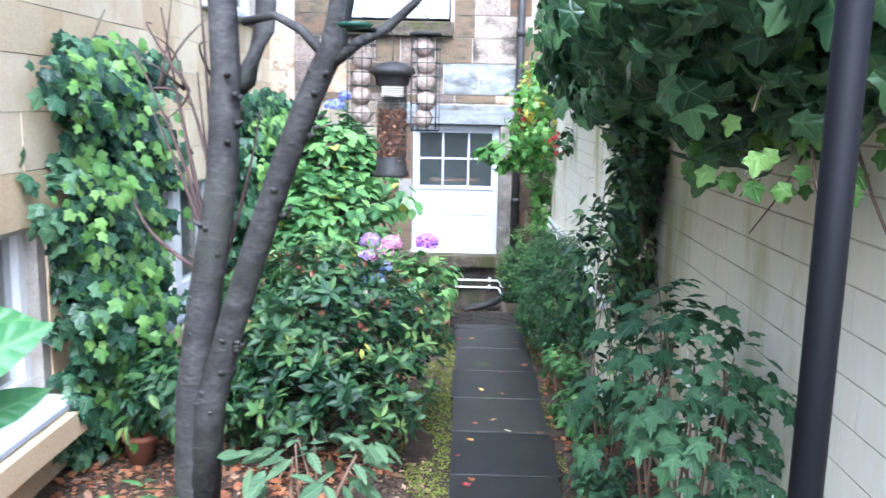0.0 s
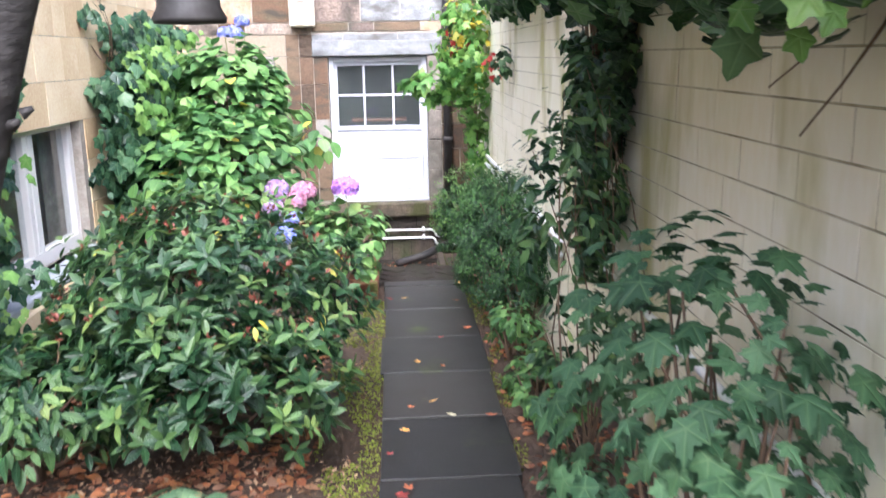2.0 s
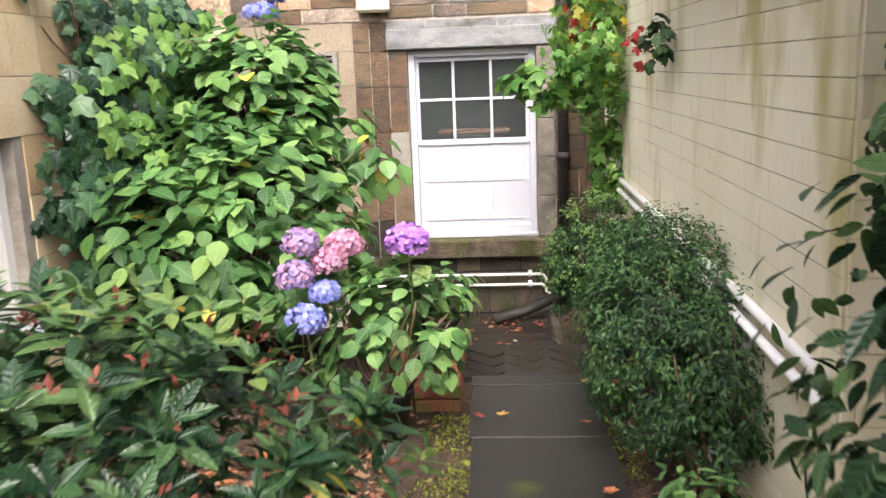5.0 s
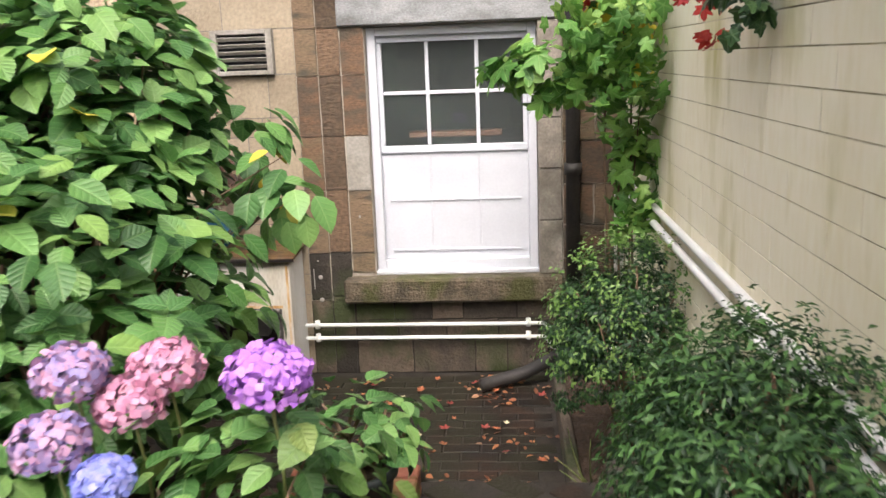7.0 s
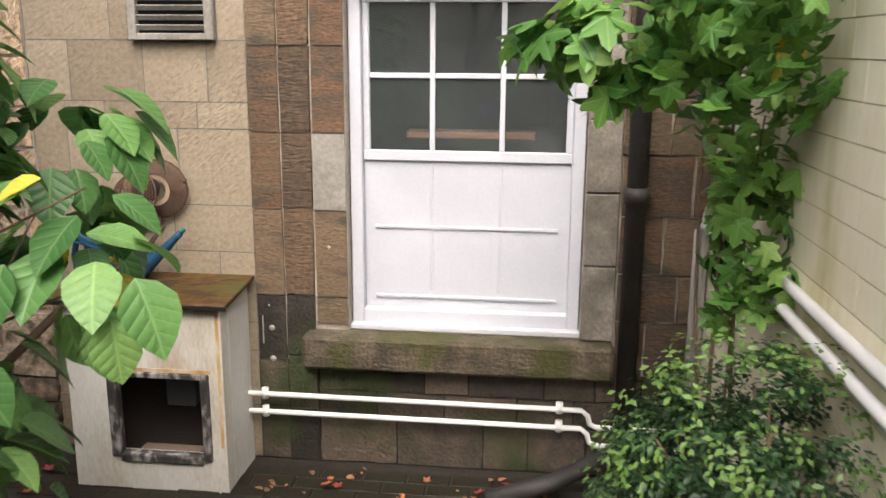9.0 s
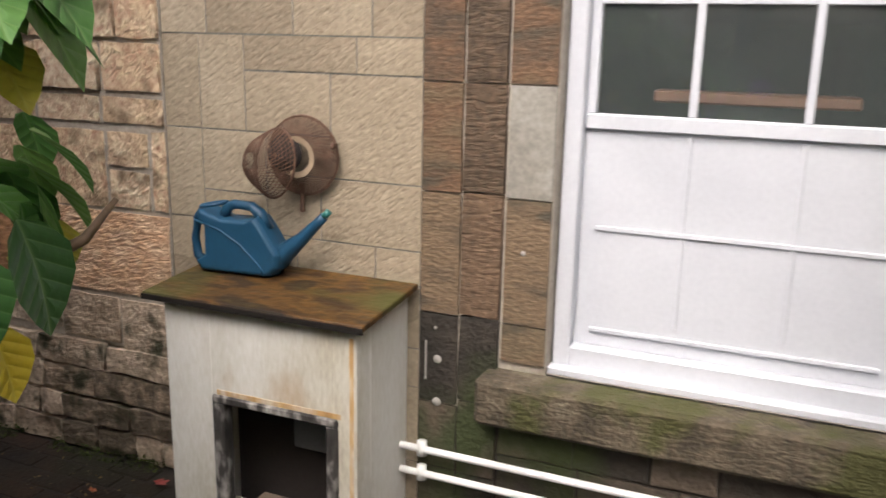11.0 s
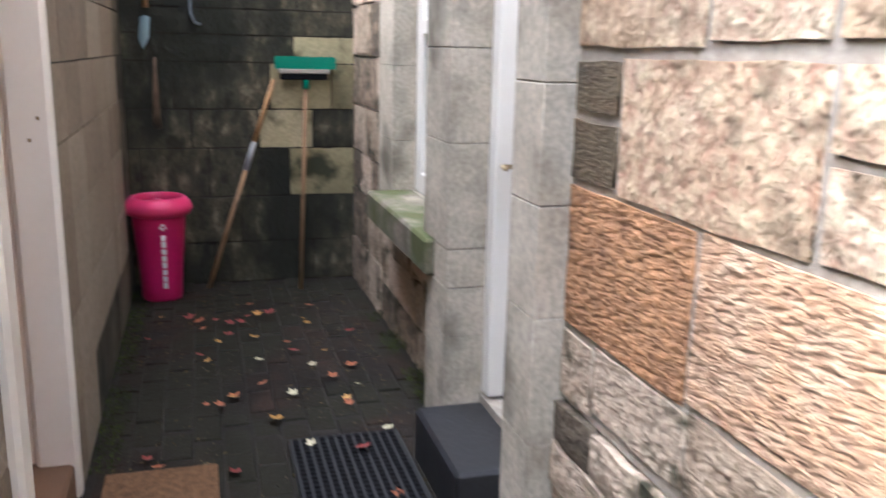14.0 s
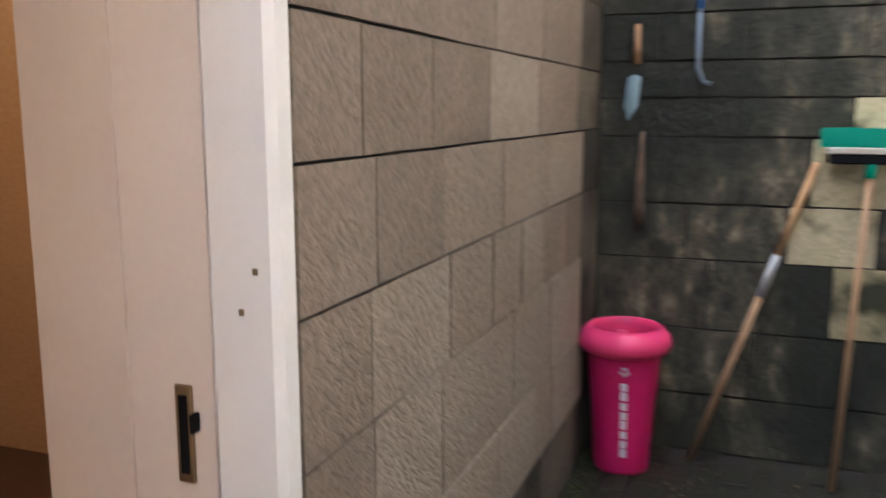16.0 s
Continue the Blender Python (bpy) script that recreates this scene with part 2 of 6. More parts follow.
ivy_leaf = leaf_mat("dark_ivy_leaf", [(0.015, 0.042, 0.018), (0.032, 0.08, 0.032), (0.06, 0.125, 0.05), (0.10, 0.19, 0.07)], 0.32, palmate=True, vein=0.2)
wall_ivy_leaf = leaf_mat("glossy_wall_ivy_leaf", [(0.016, 0.045, 0.024), (0.035, 0.085, 0.042), (0.065, 0.14, 0.065), (0.13, 0.23, 0.11)], 0.25, palmate=True, vein=0.2)
ivy_bright = leaf_mat("bright_ivy_leaf", [(0.10, 0.22, 0.04), (0.18, 0.34, 0.07), (0.26, 0.42, 0.10)], 0.4, 0.35, palmate=True, vein=0.3)
hyd_leaf = leaf_mat("hydrangea_leaf", [(0.045, 0.12, 0.032), (0.075, 0.18, 0.048), (0.12, 0.255, 0.07), (0.20, 0.35, 0.10)], 0.38, 0.3, palmate=False, vein=0.3)
yellow_leaf = leaf_mat("yellow_leaf", [(0.55, 0.42, 0.03), (0.62, 0.50, 0.06), (0.50, 0.48, 0.10)], 0.5, 0.3, palmate=False, vein=0.2)
rhodo_leaf = leaf_mat("glossy_shrub_leaf", [(0.012, 0.038, 0.015), (0.025, 0.068, 0.026), (0.045, 0.10, 0.036), (0.08, 0.15, 0.045)], 0.28, palmate=False, vein=0.06)
mallow_leaf = leaf_mat("mallow_leaf", [(0.04, 0.10, 0.045), (0.065, 0.145, 0.065), (0.10, 0.20, 0.09)], 0.6, palmate=True, vein=0.15)
box_leaf = leaf_mat("box_leaf", [(0.012, 0.035, 0.012), (0.020, 0.058, 0.018), (0.035, 0.090, 0.026), (0.065, 0.14, 0.036)], 0.45)
grey_leaf = leaf_mat("grey_green_leaf", [(0.06, 0.12, 0.055), (0.12, 0.19, 0.09)], 0.6, palmate=False, vein=0.2)
vine_leaf = leaf_mat("autumn_vine_leaf", [(0.06, 0.16, 0.03), (0.10, 0.24, 0.04), (0.16, 0.33, 0.06), (0.24, 0.40, 0.09)], 0.45, 0.35, palmate=True, vein=0.3)
red_leaf = leaf_mat("red_vine_leaf", [(0.35, 0.02, 0.02), (0.50, 0.05, 0.04)], 0.5, 0.3, palmate=True, vein=0.1)
fallen_leaf = leaf_mat("fallen_leaf", [(0.12, 0.045, 0.02), (0.25, 0.09, 0.04), (0.38, 0.16, 0.06), (0.22, 0.13, 0.08)], 0.7, 0.1)
pink_petal = leaf_mat("pink_petal", [(0.50, 0.22, 0.34), (0.62, 0.30, 0.40), (0.50, 0.36, 0.52)], 0.7, 0.2)
mauve_petal = leaf_mat("mauve_petal", [(0.30, 0.25, 0.50), (0.44, 0.30, 0.48), (0.52, 0.28, 0.40)], 0.7, 0.2)
blue_petal = leaf_mat("blue_petal", [(0.20, 0.24, 0.66), (0.30, 0.34, 0.74), (0.36, 0.36, 0.70)], 0.7, 0.2)
purple_petal = leaf_mat("purple_petal", [(0.36, 0.15, 0.58), (0.48, 0.22, 0.68), (0.56, 0.28, 0.68)], 0.7, 0.2)
chipping = mat("wood_chipping", [(0.10, 0.055, 0.03), (0.26, 0.16, 0.09), (0.38, 0.26, 0.16)], 0.9, how="island", scale=20)


# ---- mesh helpers ----
def mesh_object(name, verts, faces, material, parent=None, label="", smooth=False):
    me = bpy.data.meshes.new(name)
    me.from_pydata([tuple(v) for v in verts], [], [tuple(f) for f in faces])
    me.materials.append(material)
    if smooth:
        me.shade_smooth()
    ob = new(name, me)
    ob.parent = parent
    return tagged(ob, label) if label else ob


def part(name, bm, material, parent=None, label="", smooth=False):
    """Link a bmesh as one mesh object under a thing or a part."""
    me = bpy.data.meshes.new(name)
    bmesh.ops.recalc_face_normals(bm, faces=bm.faces[:])
    bm.to_mesh(me)
    bm.free()
    me.materials.append(material)
    if smooth:
        me.shade_smooth()
    ob = new(name, me)
    ob.parent = parent
    return tagged(ob, label) if label else ob


def thing(name, place, label, category, group="", kind=""):
    ob = new(name)
    ob.location = place
    ob.empty_display_size = 0.1
    return tagged(ob, label, category, group, kind)


def add_box(bm, lo, hi, bevel=0.0, m=None):
    """An axis-aligned box between two corners, its edges rounded by bevel."""
    lo, hi = [min(a, b) for a, b in zip(lo, hi)], [max(a, b) for a, b in zip(lo, hi)]
    made = bmesh.ops.create_cube(bm, size=1.0)["verts"]
    for v in made:
        v.co = Vector([lo[i] + (v.co[i] + 0.5) * (hi[i] - lo[i]) for i in range(3)])
    if bevel:
        edges = list({e for v in made for e in v.link_edges})
        made = bmesh.ops.bevel(bm, geom=edges, offset=bevel, segments=1, affect="EDGES", profile=0.5)["verts"]
    if m is not None:
        bmesh.ops.transform(bm, matrix=m, verts=list(made))
    return made


def box(name, lo, hi, material, parent=None, label="", bevel=0.004, m=None):
    bm = bmesh.new()
    add_box(bm, lo, hi, bevel, m)
    return part(name, bm, material, parent, label)


def tube_into(verts, faces, points, radii, sides=8):
    """A swept tube through points."""
    pts = [Vector(p) for p in points]
    start = len(verts)
    up = Vector((0.31, 0.17, 0.93))
    for i, p in enumerate(pts):
        d = (pts[min(i + 1, len(pts) - 1)] - pts[max(i - 1, 0)]).normalized()
        a = d.cross(up)
        a = a.normalized() if a.length > 1e-4 else d.orthogonal().normalized()
        b = d.cross(a)
        r = radii[i] if hasattr(radii, "__len__") else radii
        for k in range(sides):
            t = 2 * math.pi * k / sides
            verts.append(p + r * (math.cos(t) * a + math.sin(t) * b))
    for i in range(len(pts) - 1):
        for k in range(sides):
            a0, a1 = start + i * sides + k, start + i * sides + (k + 1) % sides
            faces.append((a0, a1, a1 + sides, a0 + sides))
    faces.append(tuple(range(start, start + sides))[::-1])
    faces.append(tuple(range(start + (len(pts) - 1) * sides, start + len(pts) * sides)))


def tube(name, points, radii, material, parent=None, label="", sides=10):
    v, f = [], []
    tube_into(v, f, points, radii, sides)
    return mesh_object(name, v, f, material, parent, label, smooth=True)


def lathe(name, profile, centre, material, parent=None, label="", sides=28):
    """A turned body from (radius, height) pairs; open where the profile ends off the axis."""
    v, f = [], []
    for r, z in profile:
        for k in range(sides):
            a = 2 * math.pi * k / sides
            v.append((centre[0] + r * math.cos(a), centre[1] + r * math.sin(a), centre[2] + z))
    for i in range(len(profile) - 1):
        for k in range(sides):
            a, b = i * sides + k, i * sides + (k + 1) % sides
            f.append((a, b, b + sides, a + sides))
    return mesh_object(name, v, f, material, parent, label, smooth=True)


# ---- walls and their stones ----
class Plane:
    """A wall's face: a place from u (along), z (up) and w (out of the wall)."""

    def __init__(self, origin, along, out):
        self.o, self.u, self.n = Vector(origin), Vector(along), Vector(out)

    def at(self, u, z, w=0.0):
        p = self.o + self.u * u + self.n * w
        return Vector((p.x, p.y, z))


def wall(name, plane, u0, u1, z0, z1, thick, openings, material, label):
    """A wall's core as one mesh, with openings (u0, u1, z0, z1) right through it."""
    bm = bmesh.new()
    us = sorted({u0, u1, *[min(max(x, u0), u1) for o in openings for x in o[:2]]})
    zs = sorted({z0, z1, *[min(max(x, z0), z1) for o in openings for x in o[2:]]})
    for a, b in zip(us, us[1:]):
        start = None
        for c, d in list(zip(zs, zs[1:])) + [(None, None)]:
            hole = c is None or any(o[0] <= (a + b) / 2 <= o[1] and o[2] <= (c + d) / 2 <= o[3] for o in openings)
            if hole:
                if start is not None:
                    add_box(bm, plane.at(a, start), plane.at(b, top, -thick))
                start = None
            else:
                start = c if start is None else start
                top = d
    bmesh.ops.remove_doubles(bm, verts=bm.verts[:], dist=1e-5)
    return tagged(part(name, bm, material), label, kind="structure")


def stone(parent, plane, u0, u1, z0, z1, proud, material, rough, rng, name="stone", gap=0.004):
    """One block in a wall: a rounded, uneven face on a shallow body."""
    w, h = (u1 - u0) / 2 - gap, (z1 - z0) / 2 - gap
    nu, nz = max(2, min(5, int(w * 2 / 0.07))), max(2, min(4, int(h * 2 / 0.07)))
    if rough < 0.004:
        nu = nz = 2
    cu, cz = (u0 + u1) / 2, (z0 + z1) / 2
    centre = plane.at(cu, cz)
    verts, faces = [], []
    for j in range(nz + 1):
        for i in range(nu + 1):
            a, b = i / nu * 2 - 1, j / nz * 2 - 1
            edge = i in (0, nu) or j in (0, nz)
            wob = rough * 0.35
            du, dz = a * w + rng.uniform(-wob, wob), b * h + rng.uniform(-wob, wob)
            out = proud * (0.8 if edge else 1) + (0 if edge else rng.uniform(-rough, rough) * 0.8) + (rng.uniform(0, rough * 0.4) if edge else 0)
            verts.append(plane.at(cu + du, cz + dz, max(out, 0.002)) - centre)
    n = len(verts)
    rim = [*range(0, nu + 1), *[j * (nu + 1) + nu for j in range(1, nz + 1)], *[nz * (nu + 1) + i for i in range(nu - 1, -1, -1)], *[j * (nu + 1) for j in range(nz - 1, 0, -1)]]
    for k in rim:
        verts.append(verts[k] - plane.n * (proud + 0.02))
    m0 = len(verts)
    verts += [verts[k] for k in rim]
    flip = plane.u.cross(Vector((0, 0, 1))).dot(plane.n) < 0
    for j in range(nz):
        for i in range(nu):
            a = j * (nu + 1) + i
            q = (a, a + 1, a + nu + 2, a + nu + 1)
            faces.append(q[::-1] if flip else q)
    for i in range(len(rim)):
        a, b = m0 + i, m0 + (i + 1) % len(rim)
        q = (b, a, n + i, n + (i + 1) % len(rim))
        faces.append(q[::-1] if flip else q)
    ob = mesh_object(name, verts, faces, material, parent, smooth=rough >= 0.004)
    ob.location = centre
    return ob


def courses(parent, plane, u0, u1, heights, widths, holes, proud, material, rough, seed, name="stone", gap=0.004, pick=None):
    """Coursed stones from heights (list of z), with random widths, cut round holes (u0, u1, z0, z1)."""
    rng = random.Random(seed)
    for z0, z1 in zip(heights, heights[1:]):
        u = u0 - rng.uniform(0, widths[0])
        while u < u1 - 0.02:
            v = u + rng.uniform(*widths)
            if u1 - v < 0.08:
                v = u1
            a, b = max(u, u0), min(v, u1)
            pieces = [(a, b, z0, z1)]
            for h in holes:
                nxt = []
                for p in pieces:
                    if h[0] < p[1] and h[1] > p[0] and h[2] < p[3] and h[3] > p[2]:
                        if h[0] - p[0] > 0.04:
                            nxt.append((p[0], h[0], p[2], p[3]))
                        if p[1] - h[1] > 0.04:
                            nxt.append((h[1], p[1], p[2], p[3]))
                        lo, hi = max(p[0], h[0]), min(p[1], h[1])
                        if h[2] - p[2] > 0.04:
                            nxt.append((lo, hi, p[2], h[2]))
                        if p[3] - h[3] > 0.04:
                            nxt.append((lo, hi, h[3], p[3]))
                    else:
                        nxt.append(p)
                pieces = nxt
            for p in pieces:
                if p[1] - p[0] > 0.03:
                    m = pick(p, rng) if pick else material
                    stone(parent, plane, *p, proud * rng.uniform(0.8, 1.2), m, rough, rng, name, gap)
            u = v


# ---- leaves ----
def shape_ovate(width=0.6, fold=0.12, curl=0.18):
    prof = [(0, 0), (0.55, 0.12), (0.95, 0.35), (0.9, 0.58), (0.5, 0.82), (0, 1)]
    v = [(0, 0, 0)]
    f = []
    for t, y in prof[1:-1]:
        z = -curl * y * y
        v += [(-t * width / 2, y, z + fold * t * width), (0, y, z), (t * width / 2, y, z + fold * t * width)]
    v.append((0, 1, -curl))
    f += [(0, 2, 1), (0, 3, 2)]
    for k in range(len(prof) - 3):
        a = 1 + 3 * k
        f += [(a, a + 1, a + 4, a + 3), (a + 1, a + 2, a + 5, a + 4)]
    a = 1 + 3 * (len(prof) - 3)
    f += [(a, a + 1, len(v) - 1), (a + 1, a + 2, len(v) - 1)]
    return np.array(v, float), f


def shape_lobed(lobes, depth=0.45, curl=0.15, width=13, shoulder=0.84, tooth=0.0):
    """A palmate leaf: lobes as (angle in degrees from the tip, length), each with two shoulders."""
    pts = [(0, 0.08)]

    def put(ang, r):
        pts.append((r * math.sin(radians(ang)), 0.35 + r * math.cos(radians(ang))))

    for k, (ang, ln) in enumerate(lobes):
        put(ang - width, ln * shoulder)
        if tooth:
            put(ang - width * 0.55, ln * (shoulder - tooth))
        put(ang, ln)
        if tooth:
            put(ang + width * 0.55, ln * (shoulder - tooth))
        put(ang + width, ln * shoulder)
        if k < len(lobes) - 1:
            put((ang + lobes[k + 1][0]) / 2, depth * (ln + lobes[k + 1][1]) / 2)
    v = [(0, 0.35, 0.05)] + [(x, y, -curl * (x * x + (y - 0.35) ** 2)) for x, y in pts]
    n = len(pts)
    return np.array(v, float), [(0, 1 + (k + 1) % n, 1 + k) for k in range(n)]


def shape_small(width=0.55):
    return np.array([(0, 0, 0), (-width / 2, 0.5, 0.08), (0, 1, -0.05), (width / 2, 0.5, 0.08)], float), [(0, 3, 2), (0, 2, 1)]


def shape_floret():
    v, f = [(0, 0.0, 0)], []
    for k in range(4):
        a = k * math.pi / 2
        c, s = math.cos(a), math.sin(a)
        for x, y, z in ((-0.30, 0.30, 0.03), (0.0, 0.55, -0.04), (0.30, 0.30, 0.03)):
            v.append((x * c - y * s, x * s + y * c, z))
        b = 1 + 3 * k
        f.append((0, b + 2, b + 1, b))
    return np.array(v, float), f


OVATE, LANCE, BROAD = shape_ovate(0.62), shape_ovate(0.42, 0.12, 0.12), shape_ovate(0.78, 0.10, 0.25)
IVY = shape_lobed([(-130, 0.40), (-66, 0.52), (0, 0.68), (66, 0.52), (130, 0.40)], 0.68, 0.35, 15, 0.84)
VINE = shape_lobed([(-120, 0.42), (-58, 0.62), (0, 0.72), (58, 0.62), (120, 0.42)], 0.56, 0.3, 14, 0.80)
MALLOW = shape_lobed([(-128, 0.40), (-66, 0.55), (0, 0.75), (66, 0.55), (128, 0.40)], 0.50, 0.45, 15, 0.76, 0.05)
SMALL, FLORET = shape_small(), shape_floret()


def leaf_frames(normals, tips):
    """Rotation matrices whose z is the leaf's face and whose y is its tip."""
    n = normals / np.linalg.norm(normals, axis=1, keepdims=True)
    t = tips - (tips * n).sum(1, keepdims=True) * n
    t /= np.maximum(np.linalg.norm(t, axis=1, keepdims=True), 1e-6)
    return np.stack([np.cross(t, n), t, n], axis=2)


def leaves(name, shape, at, normals, tips, sizes, material, parent, label=""):
    """Many leaves as one mesh, given places, face and tip directions, and sizes."""
    sv, sf = shape
    R = leaf_frames(np.asarray(normals, float), np.asarray(tips, float))
    V = np.einsum("nij,kj->nki", R, sv) * np.asarray(sizes)[:, None, None] + np.asarray(at)[:, None, :]
    n, k = len(V), len(sv)
    me = bpy.data.meshes.new(name)
    faces = [tuple(i * k + x for x in f) for i in range(n) for f in sf]
    me.from_pydata(V.reshape(-1, 3).tolist(), [], faces)
    me.materials.append(material)
    me.shade_smooth()
    own = me.attributes.new("leaf", "FLOAT_VECTOR", "POINT")
    own.data.foreach_set("vector", np.tile(sv, (n, 1)).astype(np.float32).ravel())
    ob = new(name, me)
    ob.parent = parent
    return tagged(ob, label, kind="stuff")


def own_coordinates(me, shape):
    """The leaf's own coordinates on a mesh of one leaf, for its veins."""
    own = me.attributes.new("leaf", "FLOAT_VECTOR", "POINT")
    own.data.foreach_set("vector", np.asarray(shape[0], np.float32).ravel())


def clumps(rng, centre, radii, count, n, clump=0.12, shell=0.55, low=-0.6):
    """Places and outward directions of n leaves in clumps through the outer part of a rounded crown."""
    c = rng.normal(size=(count * 2, 3))
    c /= np.linalg.norm(c, axis=1, keepdims=True)
    c = c[c[:, 2] > low][:count]
    c *= rng.uniform(shell, 1.0, (len(c), 1))
    pick = rng.integers(0, len(c), n)
    d = rng.normal(size=(n, 3))
    d /= np.linalg.norm(d, axis=1, keepdims=True)
    p = np.array(centre) + c[pick] * np.array(radii) + d * clump * rng.uniform(0.3, 1.0, (n, 1))
    out = c[pick] * 0.8 + d * 0.6
    return p, out


def crown(name, rng, shape, centre, radii, count, n, size, material, parent, label="", clump=0.12, shell=0.55, up=0.7, low=-0.6, keep=None, droop=0.3):
    p, out = clumps(rng, centre, radii, count, n, clump, shell, low)
    nrm = out + np.array([0, 0, up]) + rng.normal(size=p.shape) * 0.35
    tip = out + rng.normal(size=p.shape) * 0.5 - np.array([0, 0, droop])
    s = rng.uniform(size * 0.6, size * 1.25, len(p))
    if keep is not None:
        ok = keep(p)
        p, nrm, tip, s = p[ok], nrm[ok], tip[ok], s[ok]
    return leaves(name, shape, p, nrm, tip, s, material, parent, label)


def stems(name, rng, base, tops, radius, material, parent, label="", bend=0.12, spread=0.05, seg=4, sides=5):
    """Curved stems from around a base to each of the tops, as one mesh."""
    v, f = [], []
    base = Vector(base)
    for t in tops:
        t = Vector(t)
        a = base + Vector((rng.uniform(-spread, spread), rng.uniform(-spread, spread), 0))
        b = Vector(rng.normal(size=3) * bend * (t - a).length)
        pts = [a.lerp(t, k / seg) + b * math.sin(math.pi * k / seg) * 0.6 for k in range(seg + 1)]
        tube_into(v, f, pts, [radius * (1 - 0.7 * k / seg) for k in range(seg + 1)], sides)
    return tagged(mesh_object(name, v, f, material, parent, label, smooth=True), kind="stuff")

# ---- the setting ----
NORTH = Plane((0, 10.54, 0), (1, 0, 0), (0, -1, 0))
WEST = Plane((-2.10, 0, 0), (0, 1, 0), (1, 0, 0))
PASSAGE = Plane((0, 9.24, 0), (1, 0, 0), (0, 1, 0))
END = Plane((-6.42, 0, 0), (0, 1, 0), (1, 0, 0))
COURT = -0.57

north_holes = [(-0.66, 0.41, 0.10, 1.69), (-1.52, -0.22, 2.90, 4.3), (-4.03, -3.47, -0.36, 1.6), (-5.28, -4.27, 0.14, 1.9)]
wall_north = wall("wall_north", NORTH, -6.9, 1.4, -1.2, 4.5, 0.55, north_holes, mortar, "tall sandstone house wall facing the garden")
west_holes = [(1.6, 4.10, 0.44, 1.30), (5.35, 7.06, 0.44, 1.30), (6.9, 8.62, 2.68, 3.6)]
wall_west = wall("wall_west", WEST, -2.5, 9.235, -1.2, 3.7, 0.30, west_holes, mortar, "honey sandstone wall of the neighbouring house wing")
pass_holes = [(-4.0, -3.14, -0.56, 1.7)]
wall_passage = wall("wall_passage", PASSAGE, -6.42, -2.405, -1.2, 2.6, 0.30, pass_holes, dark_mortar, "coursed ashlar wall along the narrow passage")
# the end wall's unseen top is raised to 3.2 to darken the passage
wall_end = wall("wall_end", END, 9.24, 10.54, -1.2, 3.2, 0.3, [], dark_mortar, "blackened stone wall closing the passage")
bm = bmesh.new()
add_box(bm, (1.10, -2.5, -1.2), (1.40, 5.42, 2.25), 0.01)
wall_east = tagged(part("wall_east", bm, cream), "cream painted block garden wall with mossy joints", kind="structure")
bm = bmesh.new()
add_box(bm, (0.955, 5.42, -1.2), (1.40, 10.54, 2.6), 0.01)
wall_east_far = tagged(part("wall_east_far", bm, cream), "cream painted block wall stepping forward beyond the ivy", kind="structure")
# added wall, out of view; kept low so sky light reaches the garden
bm = bmesh.new()
add_box(bm, (-2.4, -2.9, -1.2), (1.40, -2.5, 1.5))
wall_south = tagged(part("wall_south", bm, cream), "unseen plain wall added behind the garden", kind="structure")

# ground: garden level, two steps down, court
bm = bmesh.new()
nx, ny = 40, 110
grid = {}
for i in range(nx + 1):
    for j in range(ny + 1):
        x, y = -2.1 + 3.2 * i / nx, -2.5 + 10.47 * j / ny
        z = -0.03 + 0.03 * noise.noise(Vector((x * 2, y * 2, 0))) + 0.008 * noise.noise(Vector((x * 14, y * 14, 3)))
        if -0.16 < x < 0.66:
            z = min(z, -0.035)
        grid[i, j] = bm.verts.new((x, y, z))
for i in range(nx):
    for j in range(ny):
        bm.faces.new((grid[i, j], grid[i + 1, j], grid[i + 1, j + 1], grid[i, j + 1]))
ground = tagged(part("ground", bm, soil, smooth=True), "damp dark garden soil", kind="structure")
bm = bmesh.new()
add_box(bm, (-6.9, 7.9, -1.3), (1.4, 10.8, COURT - 0.005))
floor_bed = tagged(part("floor", bm, dark_mortar), "dark bedding under the brick court", kind="structure")
bm = bmesh.new()
add_box(bm, (-2.1, 7.93, -1.2), (-0.12, 8.12, 0.02), 0.02)
add_box(bm, (0.56, 7.93, -1.2), (0.955, 8.12, 0.0), 0.02)
add_box(bm, (-0.12, 7.93, -1.2), (0.56, 7.99, -0.05), 0.01)
tagged(part("retaining_edge", bm, base_stone), "dark mossy retaining edge of the garden bed", kind="structure")
steps = tagged(new("steps"), "worn brick steps down to the court", kind="structure")
box("tread", (-0.12, 7.99, -1.0), (0.56, 8.27, -0.19), brick_mat, steps, bevel=0.01)
box("tread", (-0.12, 8.27, -1.0), (0.56, 8.55, -0.38), brick_mat, steps, bevel=0.01)

# path slabs
path = tagged(new("path"), "straight path of wet dark concrete slabs", kind="structure")
rng = random.Random(5)
y = -1.77
while y < 7.3:
    d = 0.604
    y1 = min(y + d, 7.43)
    o = box("slab", (-0.055 + rng.uniform(-.012, .012), y + 0.005, -0.06), (0.535 + rng.uniform(-.012, .012), y1 - 0.005, rng.uniform(-0.004, 0.004)), slab_mat, path, bevel=0.003)
    y = y1
    if y1 >= 7.42:
        break

# north wall: window, sills, lintel
def sash_window(name, x0, x1, z0, z1, y, meet, label):
    w = tagged(new(name), label, "window", kind="structure")
    f = 0.055
    bm = bmesh.new()
